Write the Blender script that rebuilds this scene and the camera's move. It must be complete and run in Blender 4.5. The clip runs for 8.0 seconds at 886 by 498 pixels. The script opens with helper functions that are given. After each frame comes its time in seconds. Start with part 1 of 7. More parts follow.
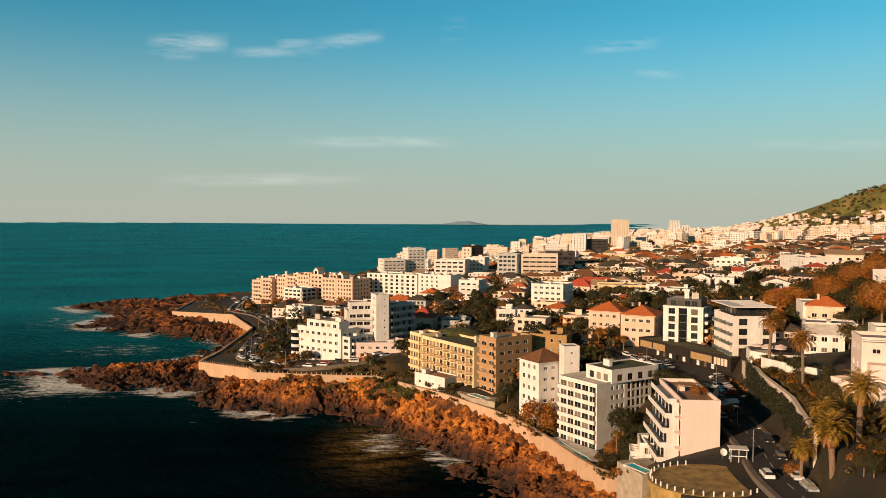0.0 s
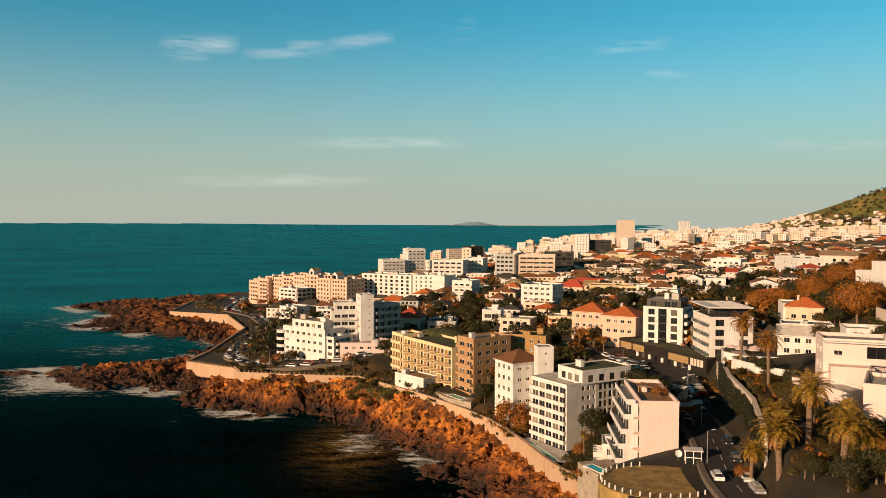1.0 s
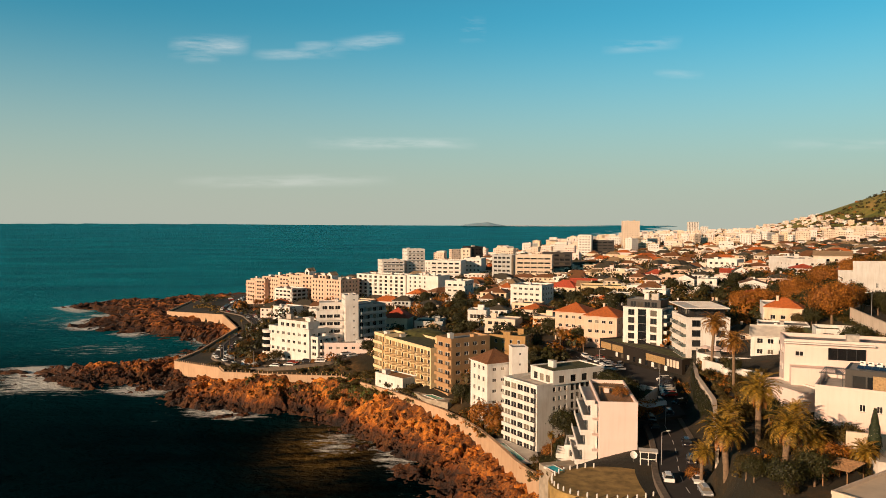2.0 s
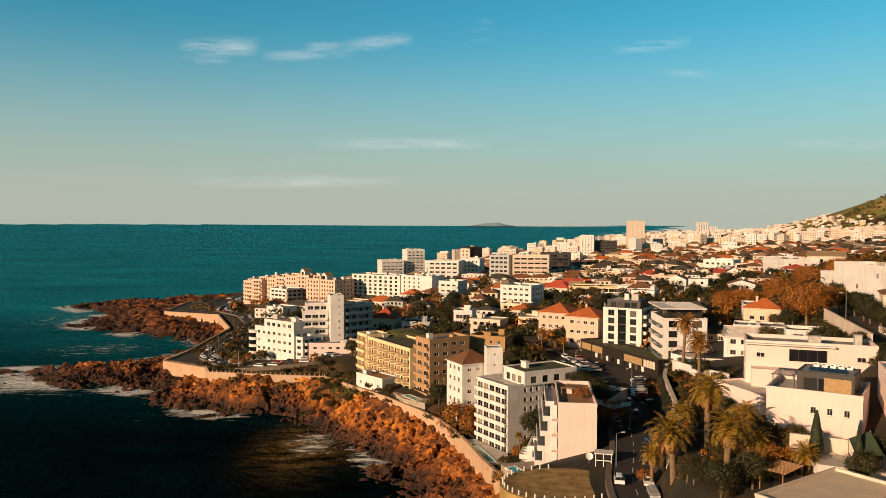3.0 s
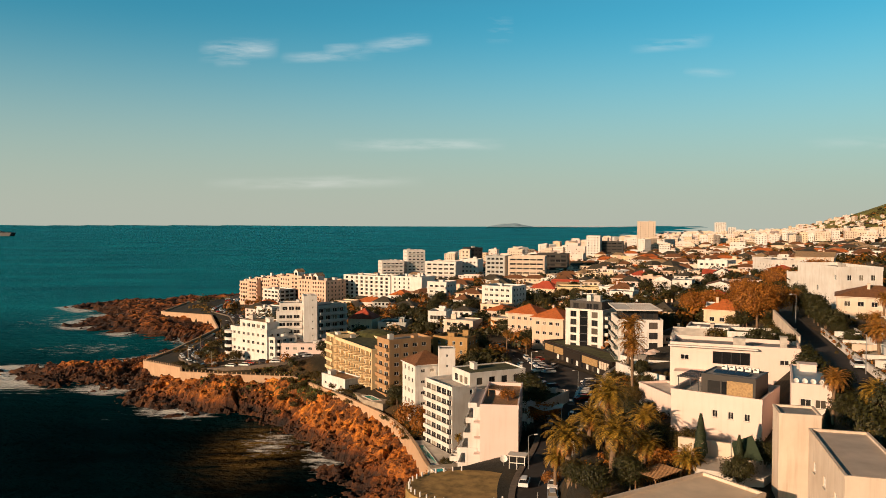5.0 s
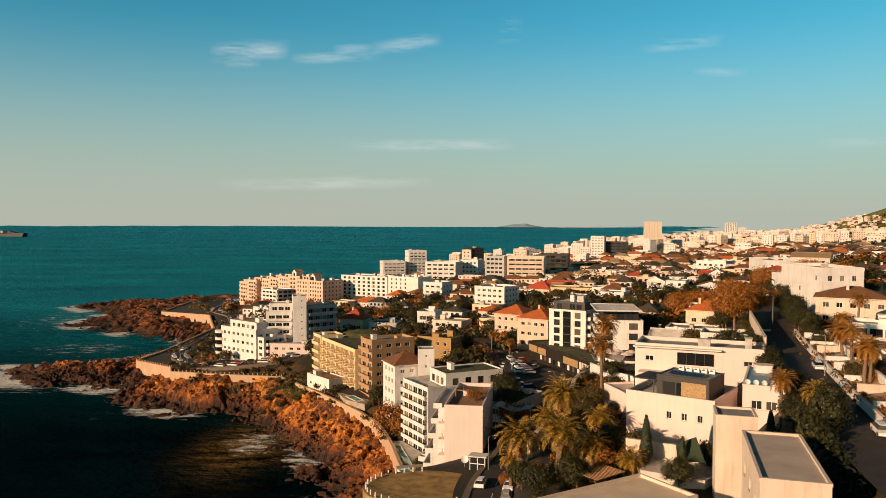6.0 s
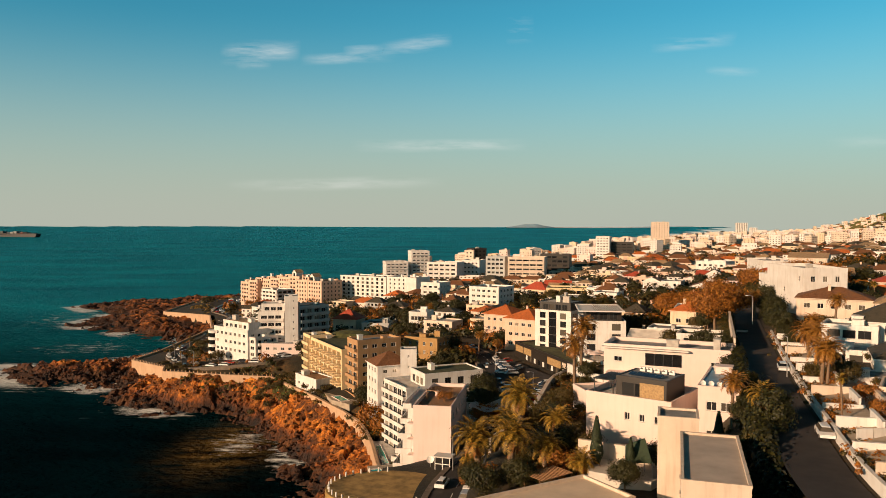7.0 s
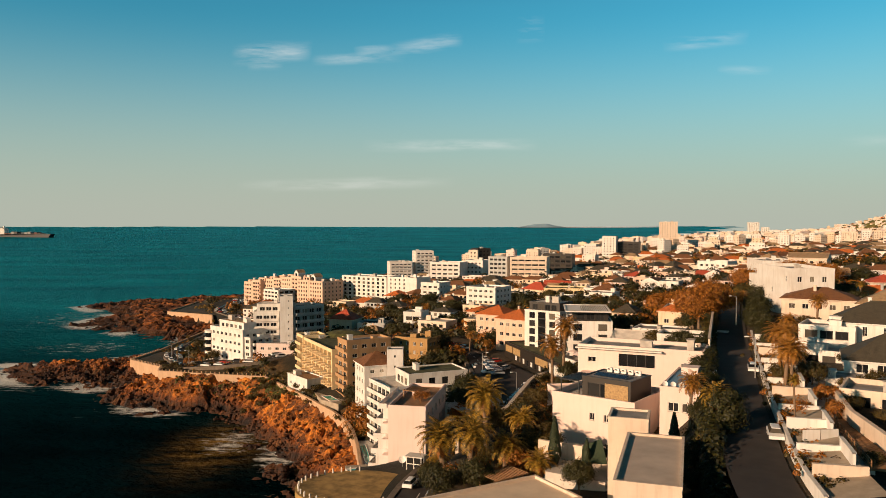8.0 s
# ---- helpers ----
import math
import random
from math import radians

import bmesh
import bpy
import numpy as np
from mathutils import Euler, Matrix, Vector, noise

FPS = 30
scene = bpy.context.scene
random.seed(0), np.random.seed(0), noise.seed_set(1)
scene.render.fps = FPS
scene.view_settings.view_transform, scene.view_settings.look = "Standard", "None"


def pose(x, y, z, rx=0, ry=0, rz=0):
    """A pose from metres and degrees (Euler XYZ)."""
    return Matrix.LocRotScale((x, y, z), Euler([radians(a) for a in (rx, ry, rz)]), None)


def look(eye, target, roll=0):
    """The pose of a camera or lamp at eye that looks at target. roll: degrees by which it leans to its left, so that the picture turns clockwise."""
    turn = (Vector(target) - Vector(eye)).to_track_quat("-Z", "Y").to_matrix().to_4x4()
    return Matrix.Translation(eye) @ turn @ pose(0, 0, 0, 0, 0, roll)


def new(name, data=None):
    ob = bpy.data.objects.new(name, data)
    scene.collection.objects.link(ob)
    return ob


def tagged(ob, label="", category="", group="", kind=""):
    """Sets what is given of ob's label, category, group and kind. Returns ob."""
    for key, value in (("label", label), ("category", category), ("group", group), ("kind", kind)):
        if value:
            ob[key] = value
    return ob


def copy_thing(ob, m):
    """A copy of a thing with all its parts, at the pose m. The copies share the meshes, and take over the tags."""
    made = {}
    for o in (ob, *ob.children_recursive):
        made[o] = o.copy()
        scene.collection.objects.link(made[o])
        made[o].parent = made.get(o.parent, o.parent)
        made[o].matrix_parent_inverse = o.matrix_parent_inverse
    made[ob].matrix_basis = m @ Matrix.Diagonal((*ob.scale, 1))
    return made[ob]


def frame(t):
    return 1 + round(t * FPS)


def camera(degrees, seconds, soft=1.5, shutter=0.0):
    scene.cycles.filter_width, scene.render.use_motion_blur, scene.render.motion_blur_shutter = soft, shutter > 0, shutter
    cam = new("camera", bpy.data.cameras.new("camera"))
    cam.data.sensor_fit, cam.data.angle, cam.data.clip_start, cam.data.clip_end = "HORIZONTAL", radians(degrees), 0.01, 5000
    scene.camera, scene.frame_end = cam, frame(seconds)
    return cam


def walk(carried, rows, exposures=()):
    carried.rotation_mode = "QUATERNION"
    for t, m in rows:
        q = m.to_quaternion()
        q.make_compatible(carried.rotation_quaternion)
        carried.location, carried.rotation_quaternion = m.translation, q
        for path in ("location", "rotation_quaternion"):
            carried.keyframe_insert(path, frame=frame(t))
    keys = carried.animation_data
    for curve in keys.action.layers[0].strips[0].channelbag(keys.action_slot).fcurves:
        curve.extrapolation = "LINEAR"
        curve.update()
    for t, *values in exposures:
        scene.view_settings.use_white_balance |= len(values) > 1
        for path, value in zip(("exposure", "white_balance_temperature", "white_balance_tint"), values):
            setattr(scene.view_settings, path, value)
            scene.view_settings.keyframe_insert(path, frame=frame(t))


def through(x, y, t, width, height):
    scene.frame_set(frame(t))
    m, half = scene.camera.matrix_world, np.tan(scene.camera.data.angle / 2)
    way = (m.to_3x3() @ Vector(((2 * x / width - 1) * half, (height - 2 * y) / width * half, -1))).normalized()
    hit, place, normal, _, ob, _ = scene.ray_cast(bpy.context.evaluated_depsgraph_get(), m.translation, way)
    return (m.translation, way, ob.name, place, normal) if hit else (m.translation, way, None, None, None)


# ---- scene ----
cam = camera(60.84, 8.0, soft=0.75)
# seconds, x, y, z, yaw, pitch, roll
PATH = [
    (0, 1.16, -3.01, 72.79, -3.243, -2.131, 0.195),
    (0.5, 6.92, -3.15, 72.64, -2.798, -2.092, 0.214),
    (1, 12.59, -3.2, 72.54, -2.37, -2.065, 0.22),
    (1.5, 18.18, -3.19, 72.47, -1.954, -2.046, 0.215),
    (3, 34.52, -2.89, 72.39, -0.741, -2.01, 0.17),
    (3.5, 39.82, -2.74, 72.39, -0.338, -1.999, 0.152),
    (4, 45.04, -2.57, 72.39, 0.067, -1.987, 0.136),
    (4.5, 50.17, -2.41, 72.39, 0.478, -1.974, 0.121),
    (6, 64.75, -1.97, 72.4, 1.751, -1.928, 0.079),
    (6.5, 69.26, -1.86, 72.42, 2.191, -1.915, 0.062),
    (7, 73.54, -1.79, 72.45, 2.639, -1.906, 0.04),
    (7.5, 77.55, -1.74, 72.49, 3.095, -1.903, 0.009),
    (8, 81.24, -1.73, 72.57, 3.557, -1.909, -0.034),
]
EXPOSURE = [(0, 0.4), (8, 0.4)]
walk(cam, [(t, pose(x, y, z, 0, 0, yaw) @ pose(0, 0, 0, 90 + pitch, 0, 0) @ pose(0, 0, 0, 0, 0, roll))
           for t, x, y, z, yaw, pitch, roll in PATH], EXPOSURE)

# ---- sky and sun: low, from the sea, behind the eye's left shoulder ----
SUN_BACK, SUN_HIGH = 41.0, 14.5
to_sun = Vector((-math.cos(radians(SUN_BACK)) * math.cos(radians(SUN_HIGH)),
                 -math.sin(radians(SUN_BACK)) * math.cos(radians(SUN_HIGH)), math.sin(radians(SUN_HIGH))))
world = bpy.data.worlds.new("sky")
scene.world = world
world.use_nodes = True
wn = world.node_tree
sky = wn.nodes.new("ShaderNodeTexSky")
sky.sky_type, sky.sun_disc = "NISHITA", False
sky.sun_elevation = radians(SUN_HIGH)
sky.sun_rotation = math.atan2(to_sun.x, to_sun.y)
sky.altitude, sky.air_density, sky.dust_density, sky.ozone_density = 0, 1.0, 0.6, 3.0
tint = wn.nodes.new("ShaderNodeMix")
tint.data_type, tint.blend_type = "RGBA", "MULTIPLY"
tint.inputs[0].default_value = 1.0
tint.inputs[7].default_value = (0.37, 1.24, 1.15, 1)
wn.links.new(sky.outputs[0], tint.inputs[6])
# sea haze: a pale warm veil that thins out upwards
up = wn.nodes.new("ShaderNodeTexCoord")
upz = wn.nodes.new("ShaderNodeSeparateXYZ")
wn.links.new(up.outputs["Generated"], upz.inputs[0])
veil = wn.nodes.new("ShaderNodeValToRGB")
veil.color_ramp.interpolation = "EASE"
veil.color_ramp.elements[0].position, veil.color_ramp.elements[0].color = 0.0, (0.95, 0.95, 0.95, 1)
veil.color_ramp.elements[1].position, veil.color_ramp.elements[1].color = 0.27, (0.0, 0.0, 0.0, 1)
wn.links.new(upz.outputs["Z"], veil.inputs[0])
haze = wn.nodes.new("ShaderNodeMix")
haze.data_type = "RGBA"
haze.inputs[7].default_value = (4.5, 4.65, 3.95, 1)
wn.links.new(veil.outputs[0], haze.inputs[0])
wn.links.new(tint.outputs[2], haze.inputs[6])
# deeper blue overhead, dimmed far down above the view to deepen the shadows
crown_dim = wn.nodes.new("ShaderNodeValToRGB")
crown_dim.color_ramp.elements[0].position, crown_dim.color_ramp.elements[0].color = 0.275, (1, 1, 1, 1)
crown_dim.color_ramp.elements[1].position, crown_dim.color_ramp.elements[1].color = 0.52, (0.06, 0.065, 0.075, 1)
wn.links.new(upz.outputs["Z"], crown_dim.inputs[0])
dim = wn.nodes.new("ShaderNodeMix")
dim.data_type, dim.blend_type = "RGBA", "MULTIPLY"
dim.inputs[0].default_value = 1.0
wn.links.new(haze.outputs[2], dim.inputs[6])
wn.links.new(crown_dim.outputs[0], dim.inputs[7])
wn.links.new(dim.outputs[2], wn.nodes["Background"].inputs[0])
wn.nodes["Background"].inputs[1].default_value = 0.079
sun = new("sun", bpy.data.lights.new("sun", "SUN"))
sun.data.energy, sun.data.angle, sun.data.color = 4.9, radians(0.5), (1.0, 0.655, 0.41)
sun.matrix_world = look((0, 0, 300), Vector((0, 0, 300)) - to_sun)

# ---- materials ----
def nodes_of(name, rough=0.8, metal=0.0):
    m = bpy.data.materials.new(name)
    m.use_nodes = True
    b = m.node_tree.nodes["Principled BSDF"]
    b.inputs["Roughness"].default_value = rough
    b.inputs["Metallic"].default_value = metal
    return m, m.node_tree, b


def noise_node(nt, scale, detail=4, rough=0.55, stretch=None):
    co = nt.nodes.new("ShaderNodeTexCoord")
    mp = nt.nodes.new("ShaderNodeMapping")
    mp.inputs["Scale"].default_value = stretch or (1, 1, 1)
    nt.links.new(co.outputs["Object"], mp.inputs[0])
    n = nt.nodes.new("ShaderNodeTexNoise")
    n.inputs["Scale"].default_value, n.inputs["Detail"].default_value = scale, detail
    n.inputs["Roughness"].default_value = rough
    nt.links.new(mp.outputs[0], n.inputs["Vector"])
    return n.outputs["Fac"]


def ramp(nt, fac, stops):
    r = nt.nodes.new("ShaderNodeValToRGB")
    while len(r.color_ramp.elements) < len(stops):
        r.color_ramp.elements.new(0.5)
    for e, (p, c) in zip(r.color_ramp.elements, stops):
        e.position, e.color = p, (*c, 1)
    nt.links.new(fac, r.inputs[0])
    return r.outputs[0]


def mix(nt, fac, a, b, how="MIX"):
    x = nt.nodes.new("ShaderNodeMix")
    x.data_type, x.blend_type = "RGBA", how
    for sock, v in ((0, fac), (6, a), (7, b)):
        if isinstance(v, (int, float)):
            x.inputs[sock].default_value = v
        elif isinstance(v, tuple):
            x.inputs[sock].default_value = (*v, 1)
        else:
            nt.links.new(v, x.inputs[sock])
    return x.outputs[2]


def bump(nt, b, height, strength, dist):
    n = nt.nodes.new("ShaderNodeBump")
    n.inputs["Strength"].default_value, n.inputs["Distance"].default_value = strength, dist
    nt.links.new(height, n.inputs["Height"])
    nt.links.new(n.outputs[0], b.inputs["Normal"])


def island(nt):
    return nt.nodes.new("ShaderNodeNewGeometry").outputs["Random Per Island"]


def per_object(nt):
    return nt.nodes.new("ShaderNodeObjectInfo").outputs["Random"]


def paint(name, color, dirt=(0.62, 0.55, 0.47), rough=0.75, wear=1.0):
    """Painted plaster: broad weathering, rain streaks down the walls and a fine grain."""
    m, nt, b = nodes_of(name, rough)
    broad = noise_node(nt, 0.25, 5)
    streak = noise_node(nt, 1.0, 4, 0.6, (1.6, 1.6, 0.12))
    c = mix(nt, ramp(nt, broad, [(0.35, (0, 0, 0)), (0.75, (0.5 * wear,) * 3)]), color, tuple(a * d for a, d in zip(color, dirt)))
    c = mix(nt, ramp(nt, streak, [(0.5, (0, 0, 0)), (0.8, (0.55 * wear,) * 3)]), c, tuple(a * d * 0.9 for a, d in zip(color, dirt)))
    nt.links.new(c, b.inputs["Base Color"])
    bump(nt, b, noise_node(nt, 14, 3), 0.25, 0.02)
    return m


def plain(name, color, rough=0.6, metal=0.0, var=0.2, scale=3.0):
    m, nt, b = nodes_of(name, rough, metal)
    n = noise_node(nt, scale, 4)
    nt.links.new(ramp(nt, n, [(0.3, tuple(c * (1 - var) for c in color)), (0.7, tuple(min(1, c * (1 + var)) for c in color))]), b.inputs["Base Color"])
    return m


def tiles(name, color, pitch=4.5):
    """Roof tiles seen from afar: courses as a fine relief, and tiles of uneven tone."""
    m, nt, b = nodes_of(name, 0.8)
    co = nt.nodes.new("ShaderNodeTexCoord")
    w = nt.nodes.new("ShaderNodeTexWave")
    w.bands_direction, w.inputs["Scale"].default_value = "Z", pitch
    w.inputs["Distortion"].default_value = 0.6
    nt.links.new(co.outputs["Object"], w.inputs[0])
    n = noise_node(nt, 1.2, 6, 0.7)
    c = ramp(nt, n, [(0.25, tuple(v * 0.55 for v in color)), (0.5, color), (0.8, tuple(min(1, v * 1.35) for v in color))])
    nt.links.new(c, b.inputs["Base Color"])
    bump(nt, b, w.outputs["Fac"], 0.6, 0.08)
    return m


def foliage(name, dark, light, through=0.25):
    m, nt, b = nodes_of(name, 0.6)
    c = ramp(nt, island(nt), [(0.0, dark), (0.6, tuple((a + d) / 2 for a, d in zip(dark, light))), (1.0, light)])
    c = mix(nt, ramp(nt, per_object(nt), [(0, (0, 0, 0)), (1, (0.35, 0.35, 0.35))]), c, light)
    nt.links.new(c, b.inputs["Base Color"])
    tr = nt.nodes.new("ShaderNodeBsdfTranslucent")
    nt.links.new(c, tr.inputs[0])
    s = nt.nodes.new("ShaderNodeMixShader")
    s.inputs[0].default_value = through
    nt.links.new(b.outputs[0], s.inputs[1])
    nt.links.new(tr.outputs[0], s.inputs[2])
    nt.links.new(s.outputs[0], nt.nodes["Material Output"].inputs[0])
    return m


WHITE = paint("white_paint", (0.71, 0.68, 0.64))
CREAM = paint("cream_paint", (0.67, 0.55, 0.44))
PEACH = paint("peach_paint", (0.68, 0.47, 0.35))
WARM = paint("warm_paint", (0.72, 0.56, 0.40))
PINK = paint("pink_paint", (0.72, 0.57, 0.51), wear=0.35)
YELLOW = paint("yellow_paint", (0.78, 0.60, 0.35))
OCHRE = paint("ochre_paint", (0.36, 0.21, 0.07))
BROWN = paint("brown_brick", (0.42, 0.25, 0.12))
GREY = paint("grey_paint", (0.42, 0.43, 0.42))
DARK = paint("dark_cladding", (0.024, 0.018, 0.013), rough=0.5)
PAINTS = [WHITE, WHITE, CREAM, PEACH, WARM, PINK, GREY]
CONCRETE = plain("concrete", (0.42, 0.38, 0.33), 0.85, var=0.25, scale=0.8)
ROOFING = plain("grey_roofing", (0.24, 0.23, 0.22), 0.85, var=0.3, scale=0.5)
PALE_ROOF = plain("pale_roofing", (0.52, 0.47, 0.41), 0.85, var=0.2, scale=0.5)
BLUE_ROOF = plain("blue_grey_sheet_roof", (0.16, 0.25, 0.32), 0.45, var=0.2, scale=0.7)
MOSS_ROOF = plain("planted_roof", (0.055, 0.056, 0.014), 0.95, var=0.6, scale=0.6)
TERRACOTTA = tiles("terracotta_tiles", (0.50, 0.125, 0.022))
RUST_TILES = tiles("weathered_tiles", (0.19, 0.078, 0.028))
RED_TILES = tiles("red_tiles", (0.45, 0.07, 0.03))
SLATE = tiles("dark_tiles", (0.06, 0.05, 0.032))
TAN_TILES = tiles("tan_tiles", (0.33, 0.22, 0.12))
FRAME = plain("white_window_frame", (0.7, 0.68, 0.64), 0.5)
BLACK_FRAME = plain("black_window_frame", (0.03, 0.03, 0.03), 0.4)
STEEL = plain("galvanised_steel", (0.45, 0.45, 0.44), 0.4, 0.8)
WOOD = plain("weathered_timber", (0.26, 0.14, 0.06), 0.75, var=0.35, scale=2.0)
SOLAR = plain("solar_panel_glass", (0.02, 0.03, 0.05), 0.12, var=0.1)
RUBBER = plain("rubber", (0.02, 0.02, 0.02), 0.9)
ASPHALT = plain("asphalt", (0.028, 0.022, 0.019), 0.9, var=0.3, scale=0.4)
PAVING = plain("paving", (0.33, 0.27, 0.20), 0.9, var=0.25, scale=0.6)
LINE = plain("road_paint", (0.6, 0.58, 0.52), 0.8, var=0.2)
GARDEN = foliage("shrub_leaves", (0.014, 0.013, 0.002), (0.125, 0.080, 0.010))
LEAF = foliage("tree_leaves", (0.006, 0.008, 0.002), (0.060, 0.054, 0.006))
AUTUMN = foliage("rust_leaves", (0.10, 0.030, 0.002), (0.50, 0.19, 0.018))
PALM = foliage("palm_leaves", (0.020, 0.018, 0.002), (0.44, 0.25, 0.022), 0.15)
DRY_PALM = foliage("dry_palm_leaves", (0.10, 0.036, 0.004), (0.42, 0.17, 0.03), 0.15)
NEEDLE = foliage("cypress_leaves", (0.010, 0.02, 0.007), (0.045, 0.055, 0.018), 0.1)
PALM_GOLD = foliage("sunburnt_palm_leaves", (0.07, 0.030, 0.003), (0.46, 0.20, 0.024), 0.15)
BARK = plain("bark", (0.17, 0.11, 0.065), 0.95, var=0.4, scale=4)

GLASS, gnt, gb = nodes_of("window_glass", 0.06)
gc = ramp(gnt, per_object(gnt), [(0.0, (0.008, 0.010, 0.012)), (0.65, (0.03, 0.03, 0.03)), (0.85, (0.10, 0.085, 0.065)), (1.0, (0.30, 0.26, 0.20))])
gnt.links.new(gc, gb.inputs["Base Color"])
FAR_GLASS, gnt, gb = nodes_of("dark_window_glass", 0.12)
gc = ramp(gnt, island(gnt), [(0.0, (0.008, 0.010, 0.012)), (0.65, (0.03, 0.03, 0.03)), (0.85, (0.10, 0.085, 0.065)), (1.0, (0.25, 0.21, 0.17))])
gnt.links.new(gc, gb.inputs["Base Color"])
TINTED = plain("tinted_glass", (0.010, 0.011, 0.012), 0.08, var=0.1)
RAIL_GLASS = plain("balustrade_glass", (0.10, 0.12, 0.11), 0.08, var=0.05)

POOL, pnt, pb = nodes_of("pool_water", 0.05)
pnt.links.new(ramp(pnt, noise_node(pnt, 1.5, 3), [(0.3, (0.03, 0.28, 0.25)), (0.7, (0.08, 0.45, 0.38))]), pb.inputs["Base Color"])

# shore rock: warm granite, cleft shade put into its colour, dark where the sea wets it
ROCK, rnt, rb = nodes_of("granite", 0.85)
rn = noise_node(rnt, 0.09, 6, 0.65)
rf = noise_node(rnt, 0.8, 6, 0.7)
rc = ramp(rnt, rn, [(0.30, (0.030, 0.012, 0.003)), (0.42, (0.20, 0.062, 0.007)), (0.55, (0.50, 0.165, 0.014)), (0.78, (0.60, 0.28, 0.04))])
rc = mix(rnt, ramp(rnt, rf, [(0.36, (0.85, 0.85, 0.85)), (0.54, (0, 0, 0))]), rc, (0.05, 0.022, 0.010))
rv = rnt.nodes.new("ShaderNodeTexVoronoi")
rv.inputs["Scale"].default_value = 0.28
rvc = rnt.nodes.new("ShaderNodeTexCoord")
rnt.links.new(rvc.outputs["Object"], rv.inputs["Vector"])
rvs = rnt.nodes.new("ShaderNodeSeparateColor")
rnt.links.new(rv.outputs["Color"], rvs.inputs[0])
rc = mix(rnt, 1.0, rc, ramp(rnt, rvs.outputs[0], [(0.0, (0.35, 0.33, 0.32)), (0.5, (1.0, 0.95, 0.9)), (1.0, (1.45, 1.4, 1.35))]), "MULTIPLY")
geo = rnt.nodes.new("ShaderNodeNewGeometry")
sep = rnt.nodes.new("ShaderNodeSeparateXYZ")
rnt.links.new(geo.outputs["Position"], sep.inputs[0])
wet = rnt.nodes.new("ShaderNodeMath")
wet.operation = "ADD"
rnt.links.new(sep.outputs["Z"], wet.inputs[0])
wn2 = rnt.nodes.new("ShaderNodeMath")
wn2.operation = "MULTIPLY"
wn2.inputs[1].default_value = -5.0
rnt.links.new(rn, wn2.inputs[0])
rnt.links.new(wn2.outputs[0], wet.inputs[1])
wm = rnt.nodes.new("ShaderNodeMath")
wm.operation = "MULTIPLY"
wm.inputs[1].default_value = 0.3
rnt.links.new(wet.outputs[0], wm.inputs[0])
wr = ramp(rnt, wm.outputs[0], [(0.0, (0.16, 0.15, 0.14)), (0.35, (0.5, 0.42, 0.36)), (0.8, (1, 1, 1))])
rc = mix(rnt, 1.0, rc, wr, "MULTIPLY")
rnt.links.new(rc, rb.inputs["Base Color"])
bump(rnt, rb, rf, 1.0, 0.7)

GROUND, tnt, tb = nodes_of("garden_ground", 0.95)
tn = noise_node(tnt, 0.06, 6, 0.65)
tf = noise_node(tnt, 0.7, 5, 0.7)
tc = ramp(tnt, tn, [(0.36, (0.008, 0.007, 0.002)), (0.54, (0.032, 0.020, 0.005)), (0.72, (0.13, 0.065, 0.016))])
tc = mix(tnt, ramp(tnt, tf, [(0.4, (0.6, 0.6, 0.6)), (0.6, (0, 0, 0))]), tc, (0.012, 0.012, 0.004))
tnt.links.new(tc, tb.inputs["Base Color"])
bump(tnt, tb, tf, 0.8, 0.4)

HILL, hnt, hb = nodes_of("hill_grass", 0.95)
hn = noise_node(hnt, 0.006, 8, 0.7)
hnt.links.new(ramp(hnt, hn, [(0.35, (0.07, 0.085, 0.012)), (0.5, (0.19, 0.17, 0.028)), (0.62, (0.36, 0.23, 0.06))]), hb.inputs["Base Color"])
bump(hnt, hb, noise_node(hnt, 0.03, 6, 0.7), 1.0, 12.0)

# sea: deep teal; wind waves at two sizes; foam where the surf breaks
SEA, snt, sb = nodes_of("sea_water", 0.22)
sa = snt.nodes.new("ShaderNodeAttribute")
sa.attribute_name = "shore"
foam_n = noise_node(snt, 0.15, 10, 0.78, (0.6, 2.0, 1.0))
foam_f = noise_node(snt, 0.5, 5, 0.7)
add = snt.nodes.new("ShaderNodeMath")
add.operation = "MULTIPLY_ADD"
snt.links.new(foam_f, add.inputs[0])
add.inputs[1].default_value = 0.25
snt.links.new(foam_n, add.inputs[2])
near = snt.nodes.new("ShaderNodeMath")
near.operation = "MULTIPLY_ADD"
snt.links.new(sa.outputs["Fac"], near.inputs[0])
near.inputs[1].default_value = 0.30
snt.links.new(add.outputs[0], near.inputs[2])
foam = ramp(snt, near.outputs[0], [(0.87, (0, 0, 0)), (1.0, (0.9, 0.9, 0.9))])
deep_n = noise_node(snt, 0.004, 5, 0.6, (1, 2.2, 1))
deep = ramp(snt, deep_n, [(0.3, (0.002, 0.088, 0.125)), (0.7, (0.005, 0.222, 0.272))])
# shade of the near bay, put into the water colour by position
bay_shade = snt.nodes.new("ShaderNodeAttribute")
bay_shade.attribute_name = "bay_shade"
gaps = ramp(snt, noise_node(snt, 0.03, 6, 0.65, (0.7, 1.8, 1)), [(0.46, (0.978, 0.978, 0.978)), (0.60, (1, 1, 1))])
deep = mix(snt, mix(snt, 1.0, bay_shade.outputs["Color"], gaps, "MULTIPLY"), deep, (0.0002, 0.001, 0.0014))
sh = snt.nodes.new("ShaderNodeAttribute")
sh.attribute_name = "shallow"
patch = mix(snt, 1.0, sh.outputs["Color"], ramp(snt, noise_node(snt, 0.12, 6, 0.7, (0.6, 1.6, 1)), [(0.40, (0.05, 0.05, 0.05)), (0.62, (1, 1, 1))]), "MULTIPLY")
